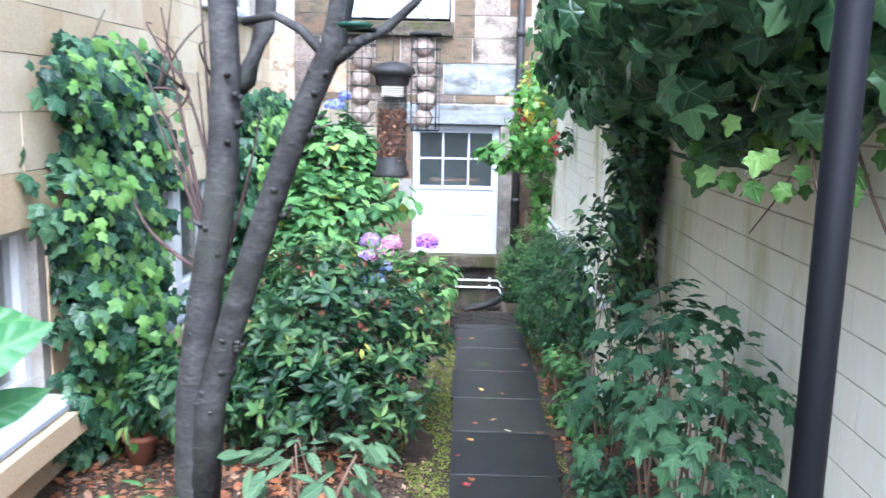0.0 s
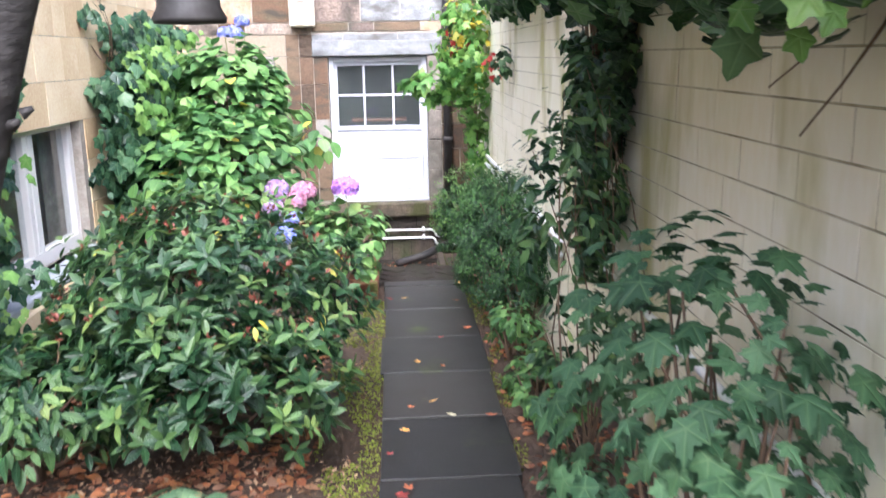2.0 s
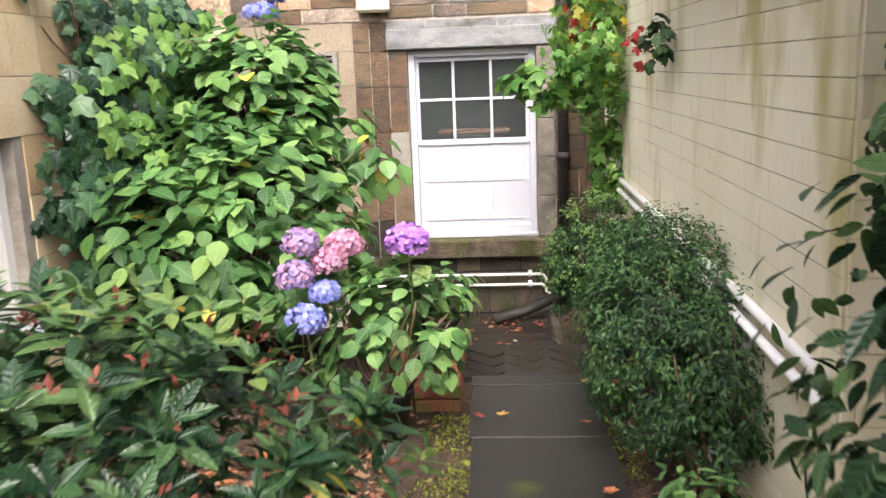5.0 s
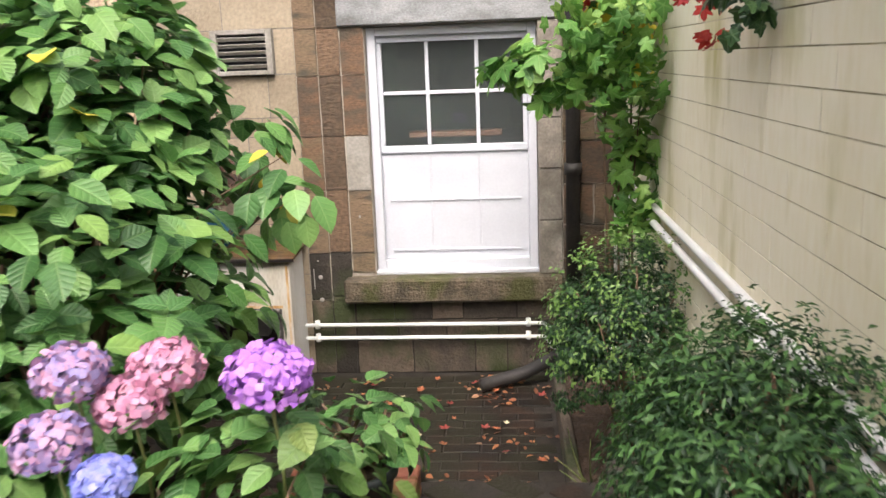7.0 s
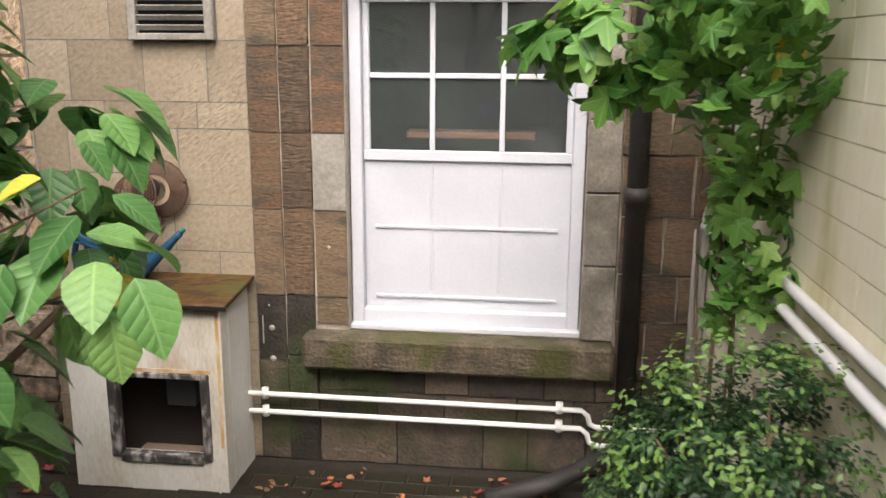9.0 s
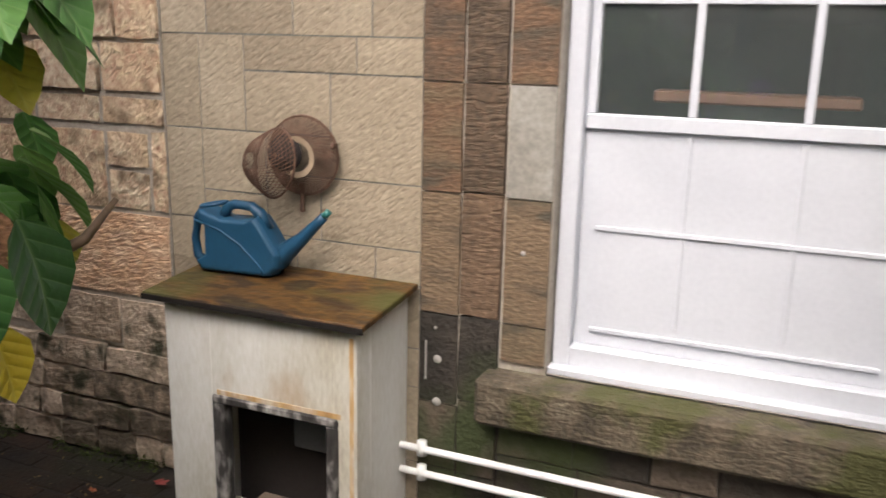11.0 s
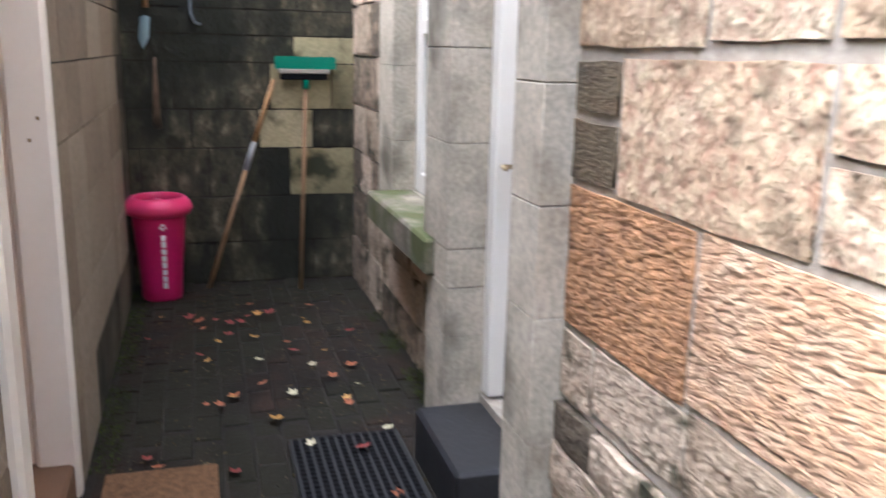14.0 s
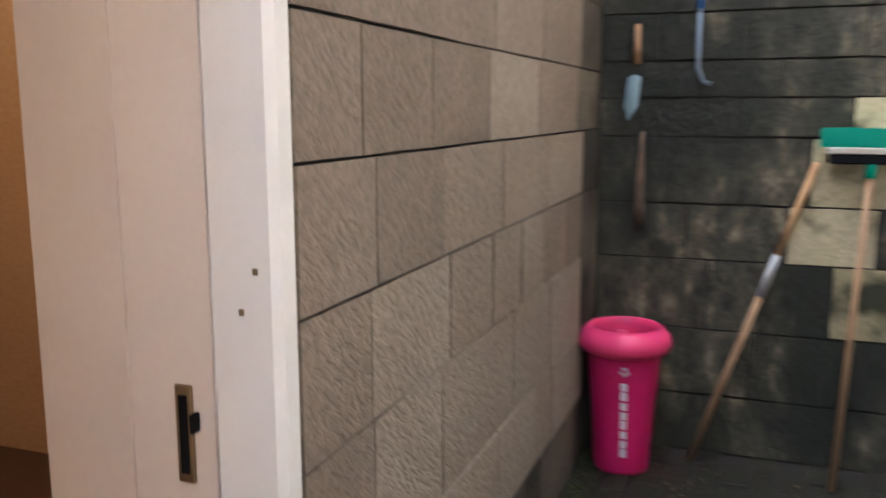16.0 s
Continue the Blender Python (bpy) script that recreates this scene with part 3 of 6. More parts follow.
    for lo, hi in (((x0, z0), (x0 + f, z1)), ((x1 - f, z0), (x1, z1)), ((x0 + f, z1 - f), (x1 - f, z1)), ((x0 + f, z0), (x1 - f, z0 + 0.07))):
        add_box(bm, (lo[0], y, lo[1]), (hi[0], y + 0.12, hi[1]), 0.004)
    part("window_frame", bm, white, w)
    bm = bmesh.new()
    a, b = x0 + f, x1 - f
    add_box(bm, (a, y + 0.035, meet - 0.025), (b, y + 0.075, meet + 0.022), 0.004)
    add_box(bm, (a, y + 0.04, z1 - f - 0.04), (b, y + 0.07, z1 - f), 0.003)
    for k in (1, 2):
        c = a + (b - a) * k / 3
        add_box(bm, (c - 0.012, y + 0.045, meet + 0.022), (c + 0.012, y + 0.07, z1 - f - 0.04), 0.003)
    zc = (meet + z1 - f) / 2
    add_box(bm, (a, y + 0.048, zc - 0.012), (b, y + 0.068, zc + 0.012), 0.003)
    for s in (a, b - 0.03):
        add_box(bm, (s, y + 0.042, meet + 0.022), (s + 0.03, y + 0.072, z1 - f - 0.04), 0.003)
    part("upper_sash", bm, white, w)
    g = box("pane", (a, y + 0.058, meet), (b, y + 0.061, z1 - f), glass, w, bevel=0)
    return w, a, b


window_1, wa, wb = sash_window("window_1", -0.655, 0.405, 0.12, 1.685, 10.60, 0.915, "white painted sash window with dark panes above and a boarded white lower half")
bm = bmesh.new()
add_box(bm, (wa, 10.652, 0.19), (wb, 10.67, 0.89), 0.002)
for k in (1, 2):
    c = wa + (wb - wa) * k / 3
    add_box(bm, (c - 0.007, 10.645, 0.28), (c + 0.007, 10.653, 0.88), 0.002)
add_box(bm, (wa + 0.05, 10.643, 0.573), (wb - 0.05, 10.653, 0.588), 0.002)
add_box(bm, (wa + 0.05, 10.640, 0.238), (wb - 0.05, 10.653, 0.252), 0.002)
part("lower_board", bm, white, window_1)
box("window_sill", (-0.66, 10.56, 0.10), (0.41, 10.70, 0.125), white, window_1, "flaking white painted timber sill")

window_2, _, _ = sash_window("window_2", -1.50, -0.24, 2.95, 4.28, 10.62, 3.6, "white painted upper window")
sills = tagged(new("trim"), "projecting stone sills and lintels", kind="structure")
box("sill", (-0.86, 10.42, -0.06), (0.56, 10.57, 0.10), mossy_sill, sills, bevel=0.015)
box("sill", (-1.60, 10.44, 2.73), (-0.18, 10.60, 2.90), mossy_sill, sills, bevel=0.012)
box("sill", (-5.25, 10.38, 0.02), (-4.17, 10.60, 0.15), passage_sill, sills, bevel=0.01)
box("lintel", (-0.82, 10.50, 1.695), (0.56, 10.60, 1.86), greystone, sills, bevel=0.008)
# inside behind the window: room dimness and reflected sky are in the grey-green colour
box("dark_room", (-0.9, 11.9, -0.4), (0.7, 11.95, 2.2), plain("dim_room_sky_grey", (0.13, 0.145, 0.135), 0.9), None).name = "room_back"
tagged(bpy.data.objects["room_back"], "back wall behind the window, coloured for room shade and reflected sky", kind="structure")
# warmer, brighter copy of the white gloss; passage light tint is in the colour
warm_white = mat("warm_tint_white_gloss_paint", [(0.78, 0.75, 0.69), (0.84, 0.81, 0.75)], 0.35, scale=3, bump=0.06, spread=0.03)
white_stone = mat("pale_patch_stone", [(0.20, 0.18, 0.15), (0.31, 0.295, 0.26)], 0.9, scale=5, bump=0.3, spread=0.15)

# neighbouring house: white framed windows
def casement(name, y0, y1, z0, z1, mullions, label, x=-2.10):
    w = tagged(new(name), label, "window", kind="structure")
    f = 0.07
    bm = bmesh.new()
    add_box(bm, (x - 0.14, y0, z1 - 0.04), (x - 0.06, y1, z1), 0.004)
    add_box(bm, (x - 0.14, y0, z0), (x - 0.06, y1, z0 + 0.09), 0.004)
    for a, b in ((y0, y0 + f), (y1 - f, y1), *mullions):
        add_box(bm, (x - 0.14, a, z0 + 0.09), (x - 0.06, b, z1 - 0.04), 0.004)
    part("window_frame", bm, warm_white, w)
    box("pane", (x - 0.105, y0 + f, z0 + 0.09), (x - 0.10, y1 - f, z1 - 0.04), glass, w, bevel=0)
    return w


w3 = casement("window_3", 1.6, 4.10, 0.44, 1.30, [(2.7, 2.8)], "white framed casement window of the neighbouring wing")
w4 = casement("window_4", 5.35, 7.06, 0.44, 1.30, [(6.27, 6.33), (6.34, 6.42)], "white framed casement window beside the hydrangea")
w5 = casement("window_5", 6.9, 8.62, 2.70, 3.58, [(7.7, 7.78)], "white framed upper window of the neighbouring wing")
for a, b, z in ((1.6, 4.10, 0.44), (5.35, 7.06, 0.44)):
    box("window_sill", (-2.16, a - 0.02, z - 0.05), (-1.93, b + 0.01, z), white, w3 if a < 3 else w4, "white painted timber window sill", bevel=0.012)
    box("stone_sill", (-2.10, a - 0.15, z - 0.20), (-1.90, b + 0.08, z - 0.052), honey, w3 if a < 3 else w4, "buff stone sill", bevel=0.012)
box("window_sill", (-2.16, 6.85, 2.64), (-2.0, 8.70, 2.70), white, w5, bevel=0.01)
inside = mat("brown_panelling", [(0.34, 0.17, 0.08), (0.46, 0.25, 0.13)], 0.6, scale=3)
tagged(box("room_wall", (-2.86, 0.5, -0.399), (-2.80, 8.5, 2.4), inside), "brown panelled wall inside the neighbouring room", kind="structure")
tagged(box("inner_panel", (-2.50, 4.9, 0.2), (-2.47, 6.35, 1.02), inside), "brown panel standing inside the window", kind="structure")
tagged(box("room_floor", (-3.3, 0.5, -0.5), (-2.41, 8.5, -0.4), inside), "brown floor inside the neighbouring room", kind="structure")
tagged(box("ceiling", (-3.3, 0.5, 2.4), (-2.41, 8.5, 2.5), white), "white ceiling inside the neighbouring room", kind="structure")
tagged(box("room_end", (-3.3, 8.5, -0.5), (-2.41, 8.55, 2.4), inside), "end wall inside the neighbouring room", kind="structure")

# the open doorway in the passage wall
door_2 = tagged(new("door_2"), "cream painted door frame and deep panelled reveal of an open doorway", "door", kind="structure")
box("door_frame", (-4.005, 9.135, -0.57), (-3.945, 9.256, 1.62), warm_white, door_2, bevel=0.012)
box("door_frame", (-3.22, 9.12, -0.57), (-3.12, 9.275, 1.62), warm_white, door_2, bevel=0.012)
box("door_frame", (-4.0, 9.14, 1.62), (-3.12, 9.27, 1.72), warm_white, door_2, bevel=0.012)
box("reveal_panel", (-4.01, 8.97, -0.45), (-3.965, 9.133, 1.62), ivory, door_2, bevel=0.006)
box("reveal_panel", (-4.01, 8.78, -0.45), (-3.975, 8.967, 1.62), ivory, door_2, bevel=0.006)
box("reveal_panel", (-3.19, 8.60, -0.45), (-3.15, 9.118, 1.62), ivory, door_2, bevel=0.006)
box("strike_plate", (-3.966, 9.06, 0.245), (-3.958, 9.09, 0.40), plain("worn_brass", (0.30, 0.22, 0.12), 0.4, 0.8), door_2, "worn brass strike plate", bevel=0.002)
# black block on the plate, its colour standing for the shaded slot
box("strike_slot", (-3.960, 9.068, 0.26), (-3.955, 9.083, 0.385), black_metal, door_2, bevel=0.001)
for k, (yy, zz) in enumerate(((9.19, 0.52), (9.215, 0.58))):
    box("screw_hole", (-3.9465, yy, zz), (-3.9435, yy + 0.009, zz + 0.010), bpy.data.materials["worn_brass"], door_2, "rusty screw head", bevel=0.001)
box("latch", (-3.964, 9.094, 0.33), (-3.945, 9.102, 0.36), black_metal, door_2, bevel=0.002)
box("threshold", (-4.0, 8.6, -0.57), (-3.12, 9.24, -0.45), plain("brown_threshold", (0.16, 0.09, 0.05), 0.6), door_2, bevel=0.01)
warm = mat("warm_plaster", [(0.62, 0.40, 0.20), (0.70, 0.47, 0.25)], 0.8, scale=1.5, bump=0.05)
tagged(box("hall_wall", (-5.4, 7.0, -0.6), (-5.3, 8.9, 2.6), warm), "warm painted hall wall", kind="structure")
tagged(box("hall_back", (-5.4, 6.9, -0.6), (-3.42, 7.0, 2.6), warm), "warm painted hall back wall", kind="structure")
tagged(box("hall_floor", (-5.4, 7.0, -0.6), (-3.0, 8.93, -0.48), plain("dark_wood_floor", (0.10, 0.05, 0.03), 0.5)), "dark wooden hall floor", kind="structure")
tagged(box("hall_ceiling", (-5.4, 6.9, 2.6), (-3.0, 8.93, 2.7), white), "white hall ceiling", kind="structure")
# lamp and light added, out of view, for the orange light in the hall
box("hall_lamp", (-4.6, 7.9, 2.50), (-4.4, 8.1, 2.56), warm_white, door_2, "assumed ceiling lamp, out of view", bevel=0.02)
lamp = new("hall_light", bpy.data.lights.new("hall_light", "POINT"))
lamp.data.energy, lamp.data.color, lamp.data.shadow_soft_size = 3, (1.0, 0.72, 0.45), 0.12
lamp.location = (-4.5, 8.0, 2.3)

# door and low window on the north side of the passage
door_1 = tagged(new("door_1"), "white painted narrow door behind a black stone step", "door", kind="structure")
box("door_frame", (-3.999, 10.545, -0.35), (-3.93, 10.70, 1.6), warm_white, door_1)
box("leaf", (-3.929, 10.60, -0.35), (-3.50, 10.64, 1.6), warm_white, door_1)
box("panel_mould", (-3.80, 10.592, -0.22), (-3.78, 10.601, 0.15), warm_white, door_1)
box("panel_mould", (-3.80, 10.592, 0.30), (-3.78, 10.601, 1.3), warm_white, door_1)
box("handle_plate", (-3.895, 10.588, 0.28), (-3.865, 10.60, 0.52), plain("aged_brass", (0.42, 0.33, 0.20), 0.35, 0.9), door_1, "aged brass handle plate")
tube("handle", [(-3.88, 10.595, 0.44), (-3.88, 10.55, 0.44), (-3.83, 10.545, 0.44)], 0.008, bpy.data.materials["aged_brass"], door_1, "aged brass lever handle")
piers = tagged(new("door_surround"), "grey dressed stone jambs round the passage door and window", kind="structure")


def pier(x0, x1, y0, zs):
    for a, b in zip(zs, zs[1:]):
        box("block", (x0, y0, a + 0.0008), (x1, 10.62, b - 0.0008), greystone, piers, bevel=0.003)


pier(-3.50, -3.30, 10.44, [-0.57, -0.22, 0.13, 0.42, 0.72, 1.05, 1.4, 1.8])
pier(-4.30, -4.0, 10.41, [0.152, 0.50, 0.80, 1.12, 1.45, 1.8, 2.1])
box("block", (-4.26, 10.412, -0.58), (-4.001, 10.62, -0.15), greystone, piers, bevel=0.003)
box("block", (-4.26, 10.412, -0.149), (-4.001, 10.62, 0.018), greystone, piers, bevel=0.003)
pier(-5.56, -5.25, 10.50, [0.0, 0.38, 0.72, 1.10, 1.45, 1.9])
box("block", (-4.168, 10.412, 0.0205), (-4.001, 10.62, 0.150), greystone, piers, bevel=0.003)
doorstep = thing("doorstep", (-3.75, 10.5, COURT), "two black painted stone doorsteps at the white door", "step")
doorstep.location = (0, 0, 0)
black_slate = mat("black_painted_stone", [(0.012, 0.012, 0.013), (0.028, 0.028, 0.03)], 0.45, scale=6, bump=0.3)
box("lower_step", (-4.0, 10.31, COURT - 0.03), (-3.505, 10.60, -0.39), black_slate, doorstep, bevel=0.012)
box("upper_step", (-4.0, 10.60, COURT - 0.03), (-3.505, 10.75, -0.325), black_slate, doorstep, bevel=0.01)
window_6 = tagged(new("window_6"), "white painted sash window over the passage sill", "window", kind="structure")
for lo, hi in (((-4.37, 0.15), (-4.30, 1.9)), ((-5.25, 0.15), (-5.15, 1.9)), ((-5.15, 0.15), (-4.37, 0.24)), ((-5.15, 0.86), (-4.37, 0.92))):
    box("window_frame", (lo[0], 10.61, lo[1]), (hi[0], 10.72, hi[1]), warm_white, window_6)
box("pane", (-5.15, 10.66, 0.24), (-4.37, 10.665, 1.9), glass, window_6, bevel=0)
# same grey-green puts the room shade into the wall colour here
tagged(box("room_back_wall", (-5.6, 11.4, -0.6), (-3.2, 11.5, 2.2), bpy.data.materials["dim_room_sky_grey"]), "wall behind the passage window, coloured for room shade", kind="structure")
tagged(box("room_side", (-1.2, 10.9, -0.5), (-1.0, 12.0, 2.3), bpy.data.materials["dim_room_sky_grey"]), "side wall inside, coloured for room shade", kind="structure")
box("inner_shelf", (-0.45, 10.95, 0.96), (0.18, 11.05, 1.0), plain("orange_wood", (0.20, 0.10, 0.06), 0.6), window_1, "orange brown wooden ledge inside the window", bevel=0.006)

# dressed margins round the garden window
def strip(x0, x1, y0, zs, material):
    for a, b in zip(zs, zs[1:]):
        box("block", (x0 + 0.002, y0, a + 0.002), (x1 - 0.002, 10.57, b - 0.002), material, wall_north, bevel=0.006)


margin_stone = mat("grey_brown_margin_stone", [(0.13, 0.115, 0.095), (0.22, 0.195, 0.16), (0.29, 0.265, 0.225)], 0.85, scale=6, bump=0.5, spread=0.2, moss=(0.08, 0.075, 0.055), moss_at=0.58)
strip(0.41, 0.56, 10.515, [0.10, 0.45, 0.78, 1.10, 1.42, 1.69], margin_stone)

# pipes
boiler_pipes = thing("waste_pipe", (0, 0, 0), "white plastic waste pipe clipped to the wall", "pipe", "white waste pipes")
for k, z in enumerate((-0.215, -0.305)):
    p = boiler_pipes if k == 0 else thing("waste_pipe", (0, 0, 0), "white plastic waste pipe clipped to the wall", "pipe", "white waste pipes")
    tube("pipe", [(-1.19, 10.50, z), (-1.185, 10.475, z), (0.43, 10.475, z - 0.005), (0.46, 10.475, z - 0.03), (0.47, 10.475, z - 0.07), (0.50, 10.475, z - 0.085), (0.9, 10.475, z - 0.09)], 0.0125, pvc, p)
    for x in (-1.06, 0.33):
        tube("clip", [(x, 10.475 - 0.0, z - 0.022), (x, 10.475, z + 0.03)], 0.017, pvc, p, sides=12)
for k, (z, x) in enumerate(((0.735, 0.925), (0.665, 0.915))):
    p = thing("wall_pipe", (0, 0, 0), "white plastic pipe running along the cream wall", "pipe", "white wall pipes")
    tube("pipe", [(x - 0.02 * k, 10.49, -0.30), (x - 0.02 * k, 10.49, z - 0.03), (x, 10.46, z), (x, 8.0, z), (x, 5.45, z - 0.02)], 0.0175, pvc, p)
near_pipe = thing("wall_pipe", (0, 0, 0), "white plastic pipe behind the mallow on the cream wall", "pipe", "white wall pipes")
tube("pipe", [(1.075, 5.41, 0.65), (1.075, 2.0, 0.62)], 0.0175, pvc, near_pipe)
downpipe = thing("downpipe", (0.61, 10.47, COURT), "black cast iron downpipe against the stone wall", "pipe")
downpipe.location = (0, 0, 0)
tube("pipe", [(0.62, 10.46, -0.45), (0.62, 10.46, 4.5)], 0.045, dark_iron, downpipe)
for z in (0.75, 1.75, 2.75):
    tube("collar", [(0.62, 10.46, z), (0.62, 10.46, z + 0.07)], 0.058, dark_iron, downpipe)
waste = thing("drain_hose", (0, 0, 0), "dark rigid drain pipe lying on the brick court", "pipe")
tube("pipe", [(0.02, 10.16, COURT + 0.045), (0.30, 10.26, COURT + 0.09), (0.62, 10.40, -0.36)], 0.042, dark_iron, waste)

alarm = thing("alarm_box", (0, 0, 0), "cream plastic box high on the stone wall", "box")
box("case", (-1.035, 10.40, 2.0), (-0.77, 10.53, 2.37), plain("cream_plastic", (0.72, 0.66, 0.50), 0.5), alarm, bevel=0.02)
box("mark", (-0.95, 10.397, 2.24), (-0.87, 10.401, 2.27), plain("faded_red", (0.6, 0.2, 0.15), 0.6), alarm, "faded red printed mark", bevel=0)
vent = thing("wall_vent", (0, 0, 0), "stone framed louvred wall vent", "vent")
bm = bmesh.new()
for lo, hi in (((-1.62, 1.42), (-1.58, 1.70)), ((-1.27, 1.42), (-1.23, 1.70)), ((-1.58, 1.67), (-1.27, 1.70)), ((-1.58, 1.42), (-1.27, 1.45))):
    add_box(bm, (lo[0], 10.49, lo[1]), (hi[0], 10.53, hi[1]), 0.004)
part("frame", bm, white_stone, vent)
# black sheet standing for the dark gaps between the slats
box("backing", (-1.58, 10.522, 1.45), (-1.27, 10.528, 1.67), black_metal, vent, bevel=0)
for k in range(5):
    box("slat", (-1.58, -0.003, -0.013), (-1.27, 0.003, 0.013), white_stone, vent, bevel=0.001, m=Matrix.Translation((0, 10.505, 1.475 + 0.042 * k)) @ pose(0, 0, 0, 35, 0, 0))

# rendered hatch with its board top
hatch = thing("brick_bunker", (0, 0, 0), "white rendered bunker with rust stains and a square opening", "bunker")
X0, X1, Y0, Z1 = -1.86, -1.14, 10.16, 0.302
for nm, lo, hi in (("front_pier", (X0, Y0, COURT - 0.02), (-1.68, Y0 + 0.09, Z1)), ("front_pier", (-1.22, Y0, COURT - 0.02), (X1, Y0 + 0.09, Z1)), ("front_head", (-1.681, Y0 + 0.001, -0.028), (-1.219, Y0 + 0.089, Z1)),
                   ("front_base", (-1.681, Y0 + 0.001, COURT - 0.02), (-1.219, Y0 + 0.089, -0.42)), ("side_wall", (X0, Y0 + 0.091, COURT - 0.02), (X0 + 0.07, 10.52, Z1)), ("side_wall", (X1 - 0.07, Y0 + 0.091, COURT - 0.02), (X1, 10.52, Z1 + 0.010))):
    box(nm, lo, hi, dirty_white, hatch, bevel=0.002)
peeling = mat("peeling_painted_timber", [(0.02, 0.018, 0.016), (0.06, 0.055, 0.05), (0.50, 0.48, 0.44)], 0.8, scale=22, bump=1.0, stretch=(1, 1, 0.4))
bm = bmesh.new()
for lo, hi in (((-1.68, -0.42), (-1.637, -0.03)), ((-1.248, -0.42), (-1.205, -0.03)), ((-1.68, -0.034), (-1.205, -0.004)), ((-1.637, -0.44), (-1.248, -0.40))):
    add_box(bm, (lo[0], Y0 - 0.008, lo[1]), (hi[0], Y0 + 0.05, hi[1]), 0.006)
part("opening_frame", bm, peeling, hatch, "peeling black and white timber frame")
# back panel coloured dark to stand for the shade inside the opening
box("inner_back", (X0 + 0.07, 10.44, COURT), (X1 - 0.07, 10.46, Z1), plain("cavity_shade", (0.06, 0.05, 0.045), 0.9), hatch, bevel=0)
box("meter", (-1.50, 10.36, -0.25), (-1.36, 10.44, -0.03), plain("grey_card", (0.22, 0.22, 0.22), 0.7), hatch, "grey box inside the opening", bevel=0.006)
box("debris", (-1.6, 10.26, -0.50), (-1.3, 10.32, -0.42), plain("old_timber", (0.20, 0.15, 0.11), 0.8), hatch, "old timber offcut", bevel=0.01)
bunker_top = mat("mossy_rusty_board", [(0.008, 0.005, 0.003), (0.030, 0.014, 0.006), (0.105, 0.055, 0.014), (0.016, 0.010, 0.006), (0.060, 0.042, 0.013)], 0.45, scale=7, bump=0.8, fine=30, spread=0.3, stretch=(0.8, 1.5, 1), moss=(0.060, 0.058, 0.014), moss_at=0.57, moss_scale=4)
board_edge = plain("dark_board_edge", (0.012, 0.009, 0.007), 0.9)
board = thing("cover_board", (0, 0, 0), "wet mossy and rust stained board lid on the bunker", "board")
slope = math.atan2(0.030, 0.37)
box("board", (-0.42, -0.20, -0.012), (0.398, 0.195, 0.009), bunker_top, board, bevel=0.003, m=Matrix.Translation((-1.50, 10.325, 0.332)) @ pose(0, 0, 0, math.degrees(slope), 0, 0))

# thin near-black strip along the front edge of the lid
box("edge", (-0.423, -0.2045, -0.016), (0.401, -0.2005, 0.004), board_edge, board, "black front edge", bevel=0.001, m=Matrix.Translation((-1.50, 10.325, 0.332)) @ pose(0, 0, 0, math.degrees(slope), 0, 0))

# blue watering can, standing on the sloping lid
can = thing("watering_can", (0, 0, 0), "blue plastic watering can with a long angled spout", "watering can")
blue = mat("blue_plastic", [(0.010, 0.050, 0.095), (0.013, 0.064, 0.125)], 0.48, scale=5, bump=0.08, spread=0.05)
M = pose(-1.73, 10.415, 0.347, 0, 0, 4) @ Matrix.Scale(1.035, 4)


def outline_body(name, outline, thick, material, parent, hole=None, puff=0.0, label=""):
    """A body from a side outline (x, z), rounded towards its two faces; hole cuts a slot."""
    v, f = [], []
    n = len(outline)
    cx, cz = sum(p[0] for p in outline) / n, sum(p[1] for p in outline) / n
    rows = [(-1, 0.90), (-0.72, 0.985), (0, 1.0), (0.72, 0.985), (1, 0.90)]
    for t, s in rows:
        for x, z in outline:
            v.append(M @ Vector((cx + (x - cx) * s, t * thick / 2, cz + (z - cz) * s)))
    for r in range(len(rows) - 1):
        for i in range(n):
            a, b = r * n + i, r * n + (i + 1) % n
            f.append((a, b, b + n, a + n))
    f.append(tuple(range(n))[::-1])
    f.append(tuple(range((len(rows) - 1) * n, len(rows) * n)))
    ob = mesh_object(name, v, f, material, parent, label, smooth=False)
    bev = ob.modifiers.new("bevel", "BEVEL")
    bev.width, bev.segments, bev.limit_method, bev.angle_limit = 0.006, 2, "ANGLE", radians(25)
    return ob


outline_body("body", [(-0.155, 0.03), (-0.13, 0.0), (0.13, 0.0), (0.165, 0.03), (0.17, 0.075), (0.135, 0.13), (0.105, 0.175), (0.085, 0.20), (0.05, 0.185), (-0.05, 0.185), (-0.135, 0.215), (-0.142, 0.19), (-0.115, 0.16), (-0.115, 0.05)], 0.115, blue, can)
tube("rear_grip", [M @ Vector(p) for p in ((-0.14, 0, 0.205), (-0.165, 0, 0.17), (-0.178, 0, 0.10), (-0.172, 0, 0.04), (-0.14, 0, 0.02))], [0.018, 0.017, 0.015, 0.016, 0.02], blue, can)
tube("top_grip", [M @ Vector(p) for p in ((-0.065, 0, 0.17), (-0.05, 0, 0.212), (-0.02, 0, 0.228), (0.045, 0, 0.224), (0.072, 0, 0.205), (0.095, 0, 0.15))], [0.025, 0.020, 0.016, 0.017, 0.022, 0.03], blue, can)
tube("spout", [M @ Vector(p) for p in ((0.10, 0, 0.03), (0.15, 0, 0.068), (0.225, 0, 0.13), (0.285, 0, 0.19), (0.308, 0, 0.213))], [0.05, 0.038, 0.024, 0.017, 0.016], blue, can, sides=14)
